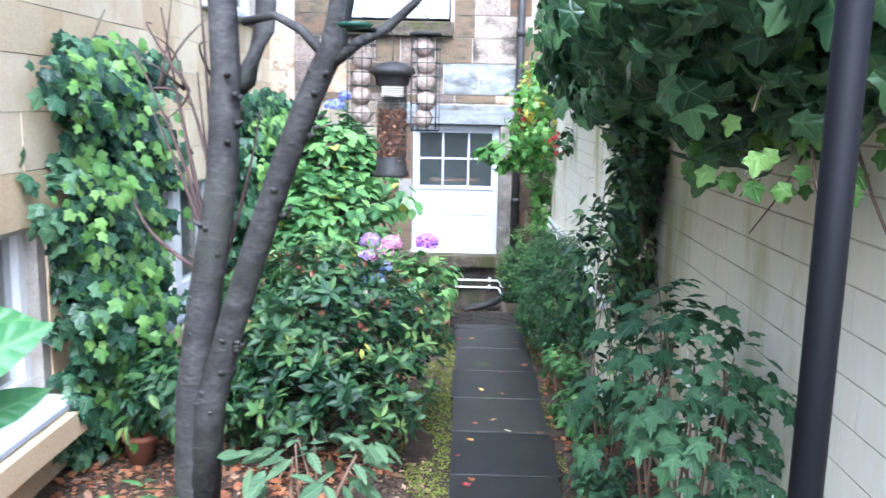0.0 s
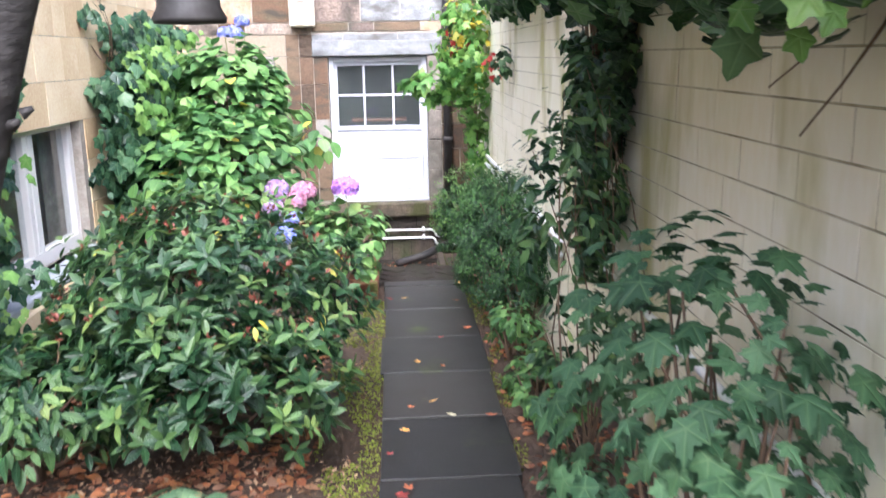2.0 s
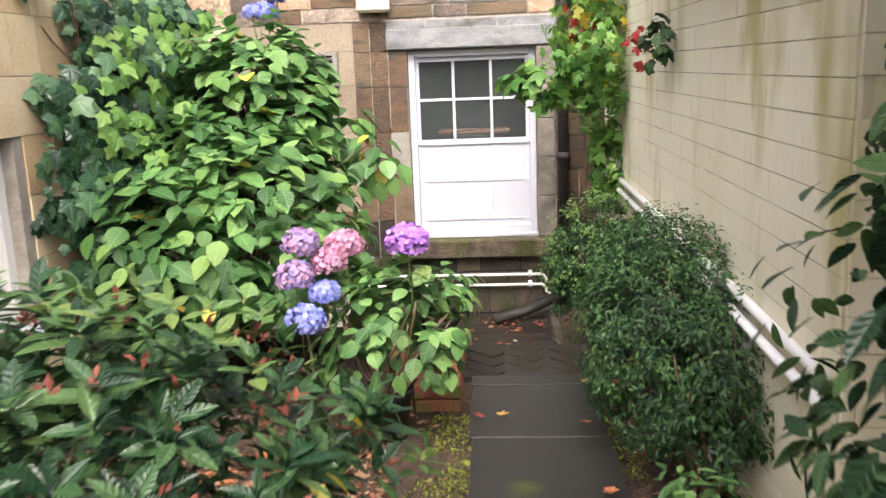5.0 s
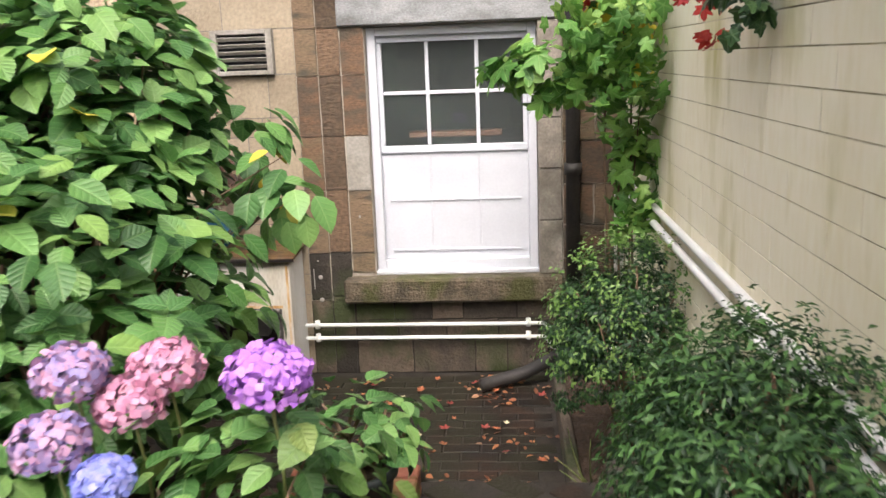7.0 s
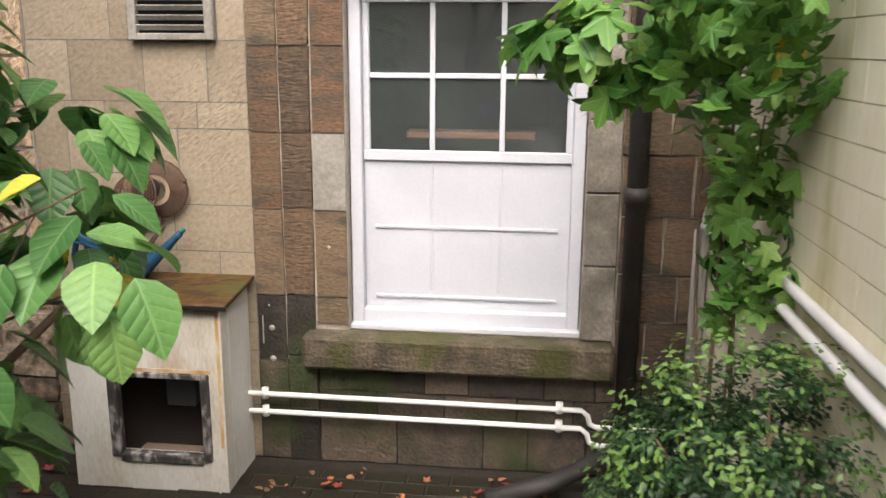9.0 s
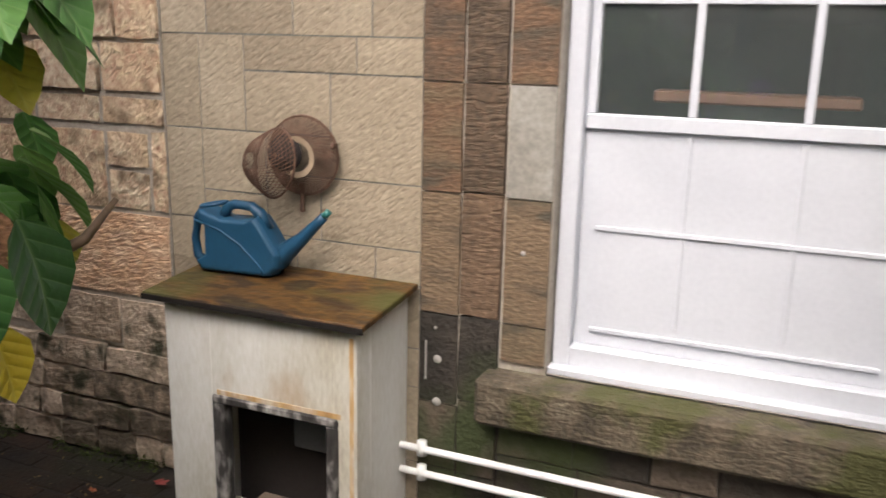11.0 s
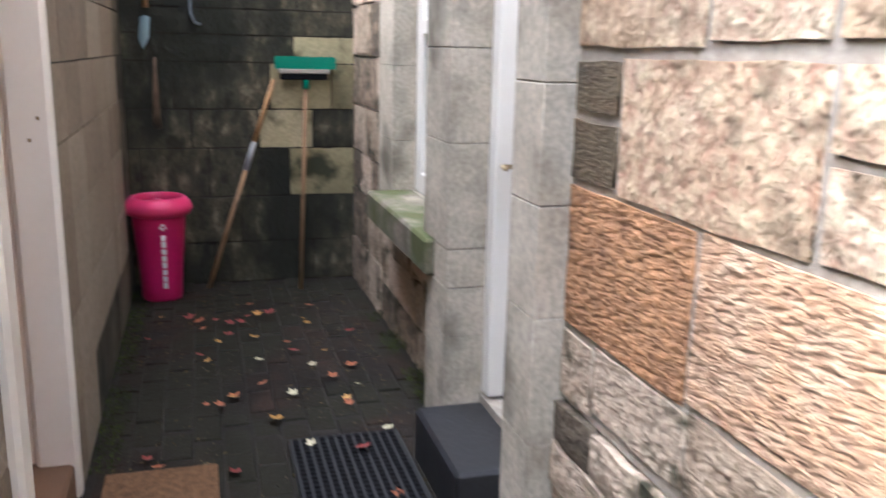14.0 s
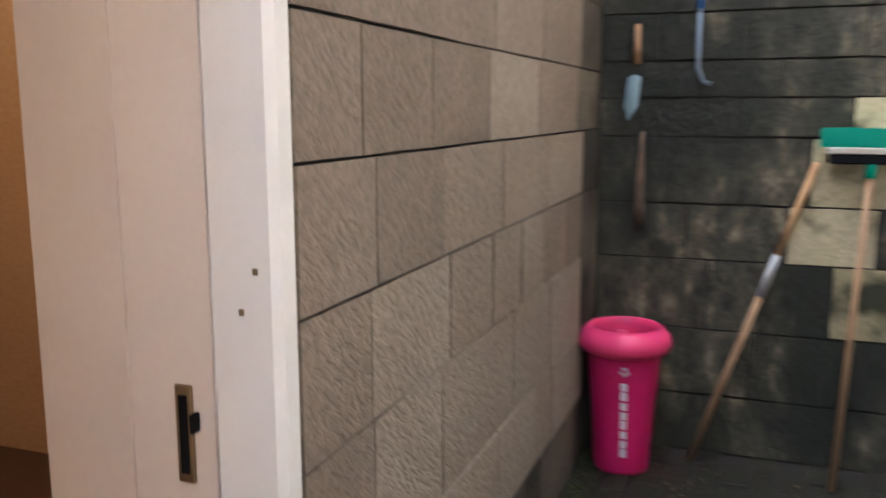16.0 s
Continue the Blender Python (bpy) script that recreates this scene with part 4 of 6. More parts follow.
tube("spout_tip", [M @ Vector(p) for p in ((0.308, 0, 0.213), (0.325, 0, 0.231))], [0.0125, 0.012], plain("teal_plastic", (0.03, 0.16, 0.14), 0.4), can, "teal plastic spout tip")
tube("filler_rim", [M @ Vector((-0.10 + 0.045 * math.cos(a), 0.040 * math.sin(a), 0.222 + 0.008 * math.cos(a))) for a in np.linspace(0, 6.28, 20)], 0.006, blue, can, sides=6)
tube("seam", [M @ Vector(p) for p in ((-0.14, -0.058, 0.175), (-0.05, -0.0585, 0.15), (0.03, -0.0585, 0.105), (0.10, -0.0585, 0.04), (0.115, -0.0585, 0.01))], 0.004, blue, can, sides=6)

# wicker and wire basket hung on the wall
wire = mat("rusty_basket_wire", [(0.07, 0.04, 0.025), (0.16, 0.09, 0.06)], 0.8, 0.2, scale=30)
basket = thing("wire_basket", (0, 0, 0), "rusty fine mesh wire basket hung open on the wall", "basket")


def ring(c, r, tilt, n=26, squash=1.0):
    m = Matrix.Translation(c) @ tilt
    return [m @ Vector((r * math.cos(2 * math.pi * k / n), r * squash * math.sin(2 * math.pi * k / n), 0)) for k in range(n + 1)]


def mesh_bowl(name, c, r0, r1, depth, tilt, rings, spokes, parent, thin=0.0016):
    v, f = [], []
    m = Matrix.Translation(c) @ tilt
    prof = [(r0 + (r1 - r0) * (k / rings) ** 0.8, depth * (k / rings) ** 1.5) for k in range(rings + 1)]
    for k, (r, h) in enumerate(prof):
        tube_into(v, f, [m @ Vector((r * math.cos(a), r * math.sin(a), h)) for a in np.linspace(0, 2 * math.pi, 25)], thin if k < rings else 0.004, 3 if k < rings else 6)
    for s in range(spokes):
        a = 2 * math.pi * s / spokes
        tube_into(v, f, [m @ Vector((r * math.cos(a + 0.08 * k), r * math.sin(a + 0.08 * k), h)) for k, (r, h) in enumerate(prof)], thin, 3)
    return mesh_object(name, v, f, wire, parent)


face = pose(0, 0, 0, 90, 0, 0)
tagged(mesh_bowl("disc", (-1.53, 10.475, 0.755), 0.055, 0.135, -0.03, face, 13, 56, basket), kind="stuff")
tagged(mesh_bowl("cone", (-1.655, 10.37, 0.745), 0.03, 0.118, -0.10, pose(0, 0, 0, 80, 0, -24), 12, 44, basket), kind="stuff")
tagged(mesh_bowl("neck", (-1.575, 10.40, 0.765), 0.012, 0.060, -0.065, face, 12, 40, basket, 0.0032), kind="stuff")
bpy.data.objects["neck"].data.materials[0] = mat("blackened_wire", [(0.012, 0.010, 0.009), (0.03, 0.022, 0.018)], 0.8)
lathe("hat_band", [(0.050, 0), (0.070, 0.003)], (0, 0, 0), plain("straw_paper", (0.33, 0.25, 0.165), 0.9), basket, "pale straw band").matrix_basis = Matrix.Translation((-1.53, 10.462, 0.755)) @ face
tube("hook", [(-1.40, 10.50, 0.80), (-1.392, 10.46, 0.805), (-1.385, 10.45, 0.795)], 0.006, wire, basket)
box("hanging_tab", (-1.545, 10.50, 0.56), (-1.53, 10.512, 0.66), wire, basket, bevel=0.002)

# bin, brooms and tools at the end of the passage
pink = mat("pink_plastic", [(0.50, 0.01, 0.10), (0.62, 0.015, 0.14)], 0.4, scale=3, bump=0.06, spread=0.05)
pink_rim = plain("bright_pink_plastic", (0.78, 0.05, 0.17), 0.35)
dust_bin = thing("litter_bin", (0, 0, 0), "round pink plastic storage bin with a broad rim", "bin")
BX, BY = -6.16, 9.412
lathe("body", [(0.0, 0.0), (0.105, 0.0), (0.108, 0.02), (0.118, 0.2), (0.140, 0.43), (0.146, 0.47)], (BX, BY, COURT), pink, dust_bin)
lathe("rim", [(0.140, 0.435), (0.168, 0.445), (0.180, 0.47), (0.172, 0.50), (0.150, 0.522), (0.136, 0.532), (0.127, 0.526), (0.122, 0.505), (0.120, 0.40)], (BX, BY, COURT), pink_rim, dust_bin, "bright pink rolled rim")
# soil-dark disc stands in for the shade inside the open bin
lathe("contents", [(0.0, 0.475), (0.06, 0.468), (0.119, 0.440)], (BX, BY, COURT), soil, dust_bin)
box("rim_notch", (BX + 0.07, BY - 0.02, COURT + 0.50), (BX + 0.11, BY + 0.02, COURT + 0.53), pink_rim, dust_bin)
lettering = plain("white_print", (0.85, 0.80, 0.82), 0.5)
for k in range(8):
    z = COURT + 0.075 + 0.036 * k
    box("printed_bar", (BX + 0.112 + 0.0095 * k * 0.42, BY + 0.012, z), (BX + 0.1195 + 0.0095 * k * 0.42, BY + 0.036, z + (0.026 if k % 3 else 0.030)), lettering, dust_bin, bevel=0.001)
for dy, dz in ((-0.012, 0), (0.012, 0), (-0.006, 0.014), (0.006, 0.014), (0, -0.008)):
    tube("printed_dot", [(BX + 0.135, BY + 0.024 + dy, COURT + 0.39 + dz), (BX + 0.1425, BY + 0.024 + dy, COURT + 0.39 + dz)], 0.006, lettering, dust_bin, sides=8)

for o in dust_bin.children:
    o.matrix_basis = Matrix.Translation((BX, BY, COURT)) @ Matrix.Diagonal((1.0, 1.0, 1.065, 1.0)) @ Matrix.Translation((-BX, -BY, -COURT))

worn_wood = mat("worn_wooden_handle", [(0.20, 0.11, 0.05), (0.36, 0.22, 0.11)], 0.6, scale=18, stretch=(1, 1, 0.2))
green_plastic = plain("green_bristle", (0.01, 0.28, 0.17), 0.6)
broom = thing("broom", (0, 0, 0), "upturned broom with green bristles and a wooden handle", "broom")
tube("handle", [(-6.18, 10.17, COURT), (-6.345, 10.235, 0.60)], 0.0125, worn_wood, broom)
tube("socket", [(-6.34, 10.233, 0.56), (-6.352, 10.238, 0.65)], 0.02, green_plastic, broom, "green plastic socket")
box("head", (-6.39, 10.085, 0.645), (-6.32, 10.37, 0.67), plain("pale_head", (0.45, 0.42, 0.33), 0.6), broom, bevel=0.004)
box("head_top", (-6.385, 10.095, 0.61), (-6.325, 10.36, 0.644), black_metal, broom, "black plastic head", bevel=0.006)
bm = bmesh.new()
rb = random.Random(3)
for i in range(34):
    for j in range(6):
        y, x = 10.065 + 0.01 * i, -6.385 + 0.011 * j
        add_box(bm, (x, y, 0.671), (x + 0.007, y + 0.008, 0.735 + rb.uniform(-0.006, 0.006)))
tagged(part("bristles", bm, green_plastic, broom, "stiff green bristles"), kind="stuff")
stick = thing("wooden_pole", (0, 0, 0), "old wooden tool pole leaning on the wall", "pole")
tube("pole", [(-6.30, 9.66, COURT), (-6.36, 9.888, 0.10)], 0.014, worn_wood, stick)
tube("tape", [(-6.36, 9.888, 0.10), (-6.372, 9.941, 0.26)], 0.016, plain("silver_tape", (0.45, 0.45, 0.43), 0.5), stick, "silver tape band")
tube("upper_pole", [(-6.372, 9.941, 0.26), (-6.395, 10.06, 0.61)], 0.014, mat("bare_wood", [(0.40, 0.22, 0.09), (0.52, 0.31, 0.14)], 0.6, scale=18), stick)
trowel = thing("garden_trowel", (0, 0, 0), "hanging garden trowel with a wooden handle and pale blade", "trowel")
tube("handle", [(-6.39, 9.39, 1.13), (-6.39, 9.39, 0.98)], [0.012, 0.017], worn_wood, trowel)
mesh_object("blade", [(-6.39, 9.36, 0.93), (-6.375, 9.385, 0.94), (-6.39, 9.41, 0.93), (-6.39, 9.345, 0.82), (-6.37, 9.375, 0.80), (-6.39, 9.40, 0.82), (-6.385, 9.365, 0.76)],
            [(0, 1, 4, 3), (1, 2, 5, 4), (3, 4, 6), (4, 5, 6)], plain("blue_grey_steel", (0.30, 0.42, 0.46), 0.4, 0.3), trowel, "blue grey steel blade", smooth=True)
whisk = thing("twig_whisk", (0, 0, 0), "hanging bundle of thin dry twigs", "brush")
stems("twig_head", np.random.default_rng(4), (-6.39, 9.42, 0.72), [(-6.385, 9.42 + 0.006 * k, 0.33 + 0.01 * (k % 3)) for k in range(-4, 5)], 0.005, twig, whisk, bend=0.02, spread=0.008)
hook = thing("wall_hook", (0, 0, 0), "blue handled hook tool hanging on the wall", "tool")
tube("grip", [(-6.39, 9.62, 1.36), (-6.39, 9.62, 1.18)], 0.011, plain("blue_grip", (0.05, 0.18, 0.50), 0.4), hook)
tube("hook", [(-6.39, 9.62, 1.18), (-6.385, 9.62, 0.96), (-6.385, 9.64, 0.91), (-6.385, 9.67, 0.90)], 0.008, plain("grey_steel", (0.2, 0.24, 0.28), 0.4, 0.6), hook)
rubber_mat = thing("rubber_doormat", (0, 0, 0), "black ribbed rubber doormat in front of the step", "doormat")
box("mat", (-4.20, 9.90, COURT - 0.005), (-3.67, 10.295, COURT + 0.012), plain("black_rubber", (0.02, 0.02, 0.02), 0.6), rubber_mat, bevel=0.004)
bm = bmesh.new()
for i in range(17):
    for j in range(12):
        add_box(bm, (-4.18 + 0.03 * i, 9.915 + 0.031 * j, COURT + 0.012), (-4.158 + 0.03 * i, 9.933 + 0.031 * j, COURT + 0.018))
tagged(part("studs", bm, black_metal, rubber_mat), kind="stuff")
coir = thing("coir_doormat", (0, 0, 0), "worn brown coir doormat outside the doorway", "doormat")
box("mat", (-4.06, 9.31, COURT - 0.005), (-3.35, 9.66, COURT + 0.02), mat("coir_fibre", [(0.10, 0.05, 0.02), (0.22, 0.12, 0.055)], 0.95, scale=40, fine=160, bump=1.0), coir, bevel=0.006)

# raised bed on the east side of the court
bed = tagged(new("bed_edge"), "narrow raised bed with a stone kerb", kind="structure")
box("kerb", (0.47, 8.12, -0.9), (0.53, 10.2, -0.42), base_stone, bed, bevel=0.008)
box("bed_soil", (0.53, 8.12, -0.9), (0.955, 10.3, -0.46), soil, bed, bevel=0.01)
# black post close to the start
black_metal.node_tree.nodes["Principled BSDF"].inputs["Specular IOR Level"].default_value = 0.12
post = thing("railing_post", (0.34, 0.80, 0), "black painted metal railing post", "post")
post.location = (0, 0, 0)
tube("post", [(0.318, 0.77, 0.0), (0.329, 0.77, 1.6), (0.336, 0.78, 2.3)], 0.0155, black_metal, post)
box("foot", (0.27, 0.74, -0.03), (0.33, 0.80, 0.012), black_metal, post)
# low brick plinth for the pots
plinth = thing("brick_plinth", (0, 0, 0), "low mossy red brick plinth beside the path", "plinth")
rp = random.Random(8)
for k, z in enumerate((-0.05, 0.025)):
    for i in range(2 if k else 2):
        for j in range(8):
            x, y = -0.55 + 0.225 * i, 7.05 + 0.102 * j
            box("brick", (x, y, z), (x + 0.218, y + 0.097, z + 0.071 + rp.uniform(-.003, .003)), red_brick, plinth, bevel=0.006)

# small marks and the rest of the closed place
chip = plain("grey_filler", (0.34, 0.32, 0.29), 0.9)
marks = tagged(new("paint_marks"), "old white filler spots and paint marks on the brown stone", kind="structure")
for x, z, r in ((-1.03, 0.10, 0.016), (-1.03, -0.055, 0.016), (-0.745, 0.50, 0.010), (-1.04, 0.21, 0.006)):
    lathe("mark", [(0.0, 0.006), (r * 0.7, 0.005), (r, 0.0)], (0, 0, 0), chip, marks, sides=10).matrix_basis = Matrix.Translation((x, 10.5255, z)) @ pose(0, 0, 0, 90, 0, 0)
box("mark", (-1.075, 10.521, 0.02), (-1.070, 10.527, 0.16), chip, marks, bevel=0.001)
rust = mat("rust_stain", [(0.42, 0.23, 0.08), (0.55, 0.36, 0.16), (0.66, 0.58, 0.44)], 0.85, scale=16, bump=0.3, stretch=(1, 1, 0.35))
box("rust_run", (-1.66, 10.1575, -0.003), (-1.195, 10.1600, 0.015), rust, hatch, "orange rust run over the opening", bevel=0.001)
box("rust_run", (-1.165, 10.1578, -0.35), (-1.150, 10.1600, 0.27), rust, hatch, "orange rust run down the corner", bevel=0.001)
blind = plain("white_blind", (0.78, 0.79, 0.80), 0.7)
box("blind", (-1.44, 10.70, 2.96), (-0.30, 10.71, 4.2), blind, window_2, "white blind behind the glass", bevel=0.001)
box("blind", (-2.34, 6.95, 2.76), (-2.33, 8.57, 3.55), blind, w5, "white blind behind the glass", bevel=0.001)
# unseen roofs and outer walls, added to keep sky light out of the rooms
slate = plain("dark_slate", (0.06, 0.06, 0.065), 0.7)
tagged(box("roof", (-5.6, -2.6, 3.7), (-2.05, 8.93, 3.82), slate), "unseen flat roof added over the neighbouring wing", kind="structure")
tagged(box("roof_north", (-6.9, 10.5, 4.5), (1.4, 14.5, 4.65), slate), "unseen roof added over the tall house", kind="structure")
tagged(box("back_wall_north", (-6.9, 14.2, -1.2), (1.4, 14.5, 4.5), mortar), "unseen plain back wall added to the tall house", kind="structure")
tagged(box("side_wall_north", (1.1, 11.09, -1.2), (1.4, 14.2, 4.5), mortar), "unseen plain side wall added to the tall house", kind="structure")
tagged(box("side_wall_far", (-6.9, 11.09, -1.2), (-6.6, 14.2, 4.5), mortar), "unseen plain far side wall added to the tall house", kind="structure")
tagged(box("back_wall_west", (-5.6, -2.6, -1.2), (-5.42, 8.93, 3.7), mortar), "unseen plain back wall added to the neighbouring wing", kind="structure")
tagged(box("outer_ground", (-60, -60, -1.4), (60, 60, -1.31), soil, bevel=0), "plain ground beyond the walls", kind="structure")

# ---- plants ----
def rng_(seed):
    return np.random.default_rng(seed)


def flat_ivy(name, seed, boxlo, boxhi, n, size, material, parent, face, shape=IVY, label="", edge=0.5, thick=0.15):
    """Ivy that clings to a wall: leaves overlapping like tiles, in a patch with an uneven outline."""
    r = rng_(seed)
    lo, hi = np.array(boxlo), np.array(boxhi)
    p = r.uniform(lo, hi, (n * 2, 3))
    c, h = (lo + hi) / 2, (hi - lo) / 2
    q = np.abs((p - c) / h)
    wob = np.array([noise.noise(Vector(x) * 2.6) for x in p]) * edge
    d = np.array(face, float)
    along = [i for i in range(3) if abs(d[i]) < 0.5]
    rr = (q[:, along[0]] ** 3 + q[:, along[1]] ** 3) ** (1 / 3)
    p = p[rr + wob < 0.95][:n]
    bulge = np.array([max(0, 0.5 + noise.noise(Vector(x) * 5 + Vector((9, 0, 0)))) for x in p])
    ax = 0 if abs(d[0]) > 0.5 else 1
    base = (lo if d[ax] > 0 else hi)[ax]
    p[:, ax] = base + d[ax] * thick * bulge * r.uniform(0.55, 1.0, len(p))
    nrm = d + np.array([0, -0.55, 0.45]) + r.normal(size=p.shape) * 0.36
    tip = np.array([0, 0, -1.0]) + r.normal(size=p.shape) * 0.45
    return leaves(name, shape, p, nrm, tip, r.uniform(size * 0.6, size * 1.3, len(p)), material, parent, label)


# forked tree close to the start
tree = thing("forked_tree", (0, 0, 0), "dark barked forked tree standing in the leaf litter", "tree")
V_, F_ = [], []
tube_into(V_, F_, [(-.70, 2.3, -.06), (-.735, 2.3, .4), (-.755, 2.3, .8), (-.755, 2.31, 1.1), (-.722, 2.33, 1.38), (-.672, 2.35, 1.7), (-.664, 2.38, 2.0), (-.69, 2.42, 2.5), (-.76, 2.5, 3.3)],
          [.088, .068, .060, .050, .046, .044, .042, .036, .026], 14)
tube_into(V_, F_, [(-.735, 2.29, .75), (-.70, 2.28, 1.08), (-.62, 2.25, 1.34), (-.545, 2.22, 1.55), (-.472, 2.2, 1.75), (-.40, 2.17, 1.92), (-.332, 2.15, 2.06), (-.27, 2.13, 2.35), (-.2, 2.1, 2.9)],
          [.050, .044, .038, .036, .034, .033, .032, .028, .02], 14)
tube_into(V_, F_, [(-.668, 2.39, 1.93), (-.62, 2.42, 1.98), (-.575, 2.46, 2.12), (-.55, 2.5, 2.5), (-.56, 2.6, 3.1)], [.03, .032, .03, .026, .02], 10)
tube_into(V_, F_, [(-.35, 2.15, 2.0), (-.27, 2.13, 2.065), (-.20, 2.12, 2.10), (-.13, 2.11, 2.16), (-.06, 2.1, 2.24)], [.012, .014, .013, .011, .009], 8)
tube_into(V_, F_, [(-.35, 2.17, 2.03), (-.42, 2.2, 2.10), (-.50, 2.26, 2.14), (-.60, 2.34, 2.13)], [.014, .012, .010, .012], 8)
rk = random.Random(2)
for k in range(70):
    z = rk.uniform(0.5, 2.0)
    left = rk.random() < 0.5
    x, y, r = ((-.755 + max(0, z - 1.1) * .12, 2.31 + (z - 1) * .05, .046) if left else (-.73 + max(0, z - 1.0) * .37, 2.28 - (z - 1) * .12, .036))
    a = rk.uniform(math.pi, 2.2 * math.pi)
    p = Vector((x + r * math.cos(a), y + r * math.sin(a), z))
    d = Vector((math.cos(a), math.sin(a), 0.5)) * 0.010
    tube_into(V_, F_, [p - d, p + d * 0.6], [0.010, 0.004], 6)
mesh_object("trunk", V_, F_, bark, tree, smooth=True)
tree.location, tree.scale = (0, 0, 1.92 * (1 - 1.08)), (1.08, 1.08, 1.08)
r = rng_(11)
stems("side_branch_mass", r, (-.70, 2.36, 1.42), [(-.86, 2.55, 2.05), (-.80, 2.6, 2.3), (-.92, 2.5, 1.9), (-.95, 2.7, 2.2), (-.78, 2.5, 2.0), (-1.02, 2.6, 1.62), (-.86, 2.6, 1.45), (-.98, 2.55, 2.06), (-.78, 2.5, 1.25), (-.62, 2.6, 1.9)], 0.009, dark_twig, tree, bend=0.10, spread=0.01, seg=7)
stems("twig_mass", r, (-.84, 2.55, 1.95), [(-.9, 2.5, 2.1), (-.95, 2.45, 2.05), (-.75, 2.5, 2.15), (-.88, 2.6, 2.25), (-.78, 2.45, 1.9), (-.93, 2.6, 1.85), (-.72, 2.4, 2.08), (-.98, 2.7, 2.15)], 0.005, dark_twig, tree, bend=0.22, spread=0.09, seg=6)

# bird feeders on the branch
feeder_wire = plain("green_black_wire", (0.02, 0.03, 0.028), 0.5, 0.3)
fat = mat("fat_ball", [(0.22, 0.16, 0.12), (0.42, 0.34, 0.28)], 0.95, scale=60, bump=1.0, fine=150)
nut = mat("peanut_kernels", [(0.16, 0.06, 0.03), (0.32, 0.15, 0.08)], 0.7, how="island", scale=80)


def cage(name, x, y, z0, z1, r, cols, rows, parent, thick=0.0009):
    v, f = [], []
    for k in range(cols):
        a = 2 * math.pi * k / cols
        tube_into(v, f, [(x + r * math.cos(a), y + r * math.sin(a), z0), (x + r * math.cos(a), y + r * math.sin(a), z1)], thick, 4)
    for j in range(rows + 1):
        z = z0 + (z1 - z0) * j / rows
        tube_into(v, f, [(x + r * math.cos(a), y + r * math.sin(a), z) for a in np.linspace(0, 2 * math.pi, 19)], thick, 4)
    return mesh_object(name, v, f, feeder_wire, parent)


nuts = thing("peanut_feeder", (0, 0, 0), "dark green mesh peanut feeder hanging from the branch", "bird feeder")
FX, FY = -.186, 2.15
lathe("lid", [(0.0, 0.045), (0.03, 0.04), (0.055, 0.028), (0.058, 0.015), (0.045, 0.01), (0.040, -0.015)], (FX, FY, 1.98), dark_iron, nuts)
cage("mesh", FX, FY, 1.785, 1.97, 0.036, 30, 34, nuts, 0.0006)
lathe("base", [(0.0, 0.0), (0.043, 0.0), (0.045, 0.006), (0.038, 0.02), (0.037, 0.05)], (FX, FY, 1.742), dark_iron, nuts)
r = rng_(5)
n = 900
a, rr = r.uniform(0, 2 * math.pi, n), 0.033 * np.sqrt(r.uniform(0.3, 1, n))
z = r.uniform(1.785, 1.905, n)
leaves("peanut_mass", shape_small(0.6), np.c_[FX + rr * np.cos(a), FY + rr * np.sin(a), z], r.normal(size=(n, 3)), r.normal(size=(n, 3)), r.uniform(0.010, 0.015, n), nut, nuts, "brown peanuts")
tube("hanger", [(FX, FY, 2.02), (FX + 0.004, FY - 0.01, 2.09), (-.215, 2.285, 2.112)], 0.0015, feeder_wire, nuts)
for k, (x, top) in enumerate(((-.263, 2.10), (-.105, 2.092))):
    fb = thing("fat_ball_feeder", (0, 0, 0), "black wire cage feeder filled with fat balls", "bird feeder", "fat ball feeders")
    cage("cage", x, FY, top - 0.235, top - 0.005, 0.036, 9, 7, fb, 0.0011)
    lathe("lid", [(0.0, 0.008), (0.04, 0.002), (0.038, -0.004)], (x, FY, top), dark_iron, fb)
    tube("hanger", [(x, FY, top), (x + 0.01, FY - 0.02, top + 0.03), ((-.270, 2.295, 2.088) if k == 0 else (-.142, 2.28, 2.178))], 0.0015, feeder_wire, fb)
    rf = random.Random(k)
    for j in range(4 + k):
        bm = bmesh.new()
        bmesh.ops.create_icosphere(bm, subdivisions=3, radius=0.025)
        for v in bm.verts:
            v.co *= 1 + 0.08 * noise.noise(v.co * 60 + Vector((j, k, 0)))
        bmesh.ops.translate(bm, verts=bm.verts[:], vec=(x + rf.uniform(-.006, .006), FY + rf.uniform(-.005, .005), top - 0.205 + 0.043 * j))
        part("fat_ball", bm, fat, fb, smooth=True)
saucer = thing("feeder_saucer", (0, 0, 0), "dark green round plastic saucer hanging on a wire", "bird feeder")
lathe("saucer", [(0.0, 0.0), (0.035, 0.004), (0.045, 0.012), (0.030, 0.016), (0.0, 0.018)], (-.272, 2.10, 2.095), plain("dark_green_plastic", (0.02, 0.07, 0.045), 0.4), saucer)
tube("wire", [(-.30, 2.08, 2.04), (-.30, 2.10, 2.12), (-.295, 2.30, 2.40)], 0.001, feeder_wire, saucer)

# ivy and vines
ivy_w = thing("wall_ivy", (0, 0, 0), "column of glossy dark ivy on the honey stone wall", "ivy", "ivy on the neighbouring wall")
flat_ivy("foliage", 21, (-2.08, 3.95, -0.1), (-1.85, 5.45, 2.25), 3300, 0.092, wall_ivy_leaf, ivy_w, (1, 0, 0), thick=0.30, edge=0.7)
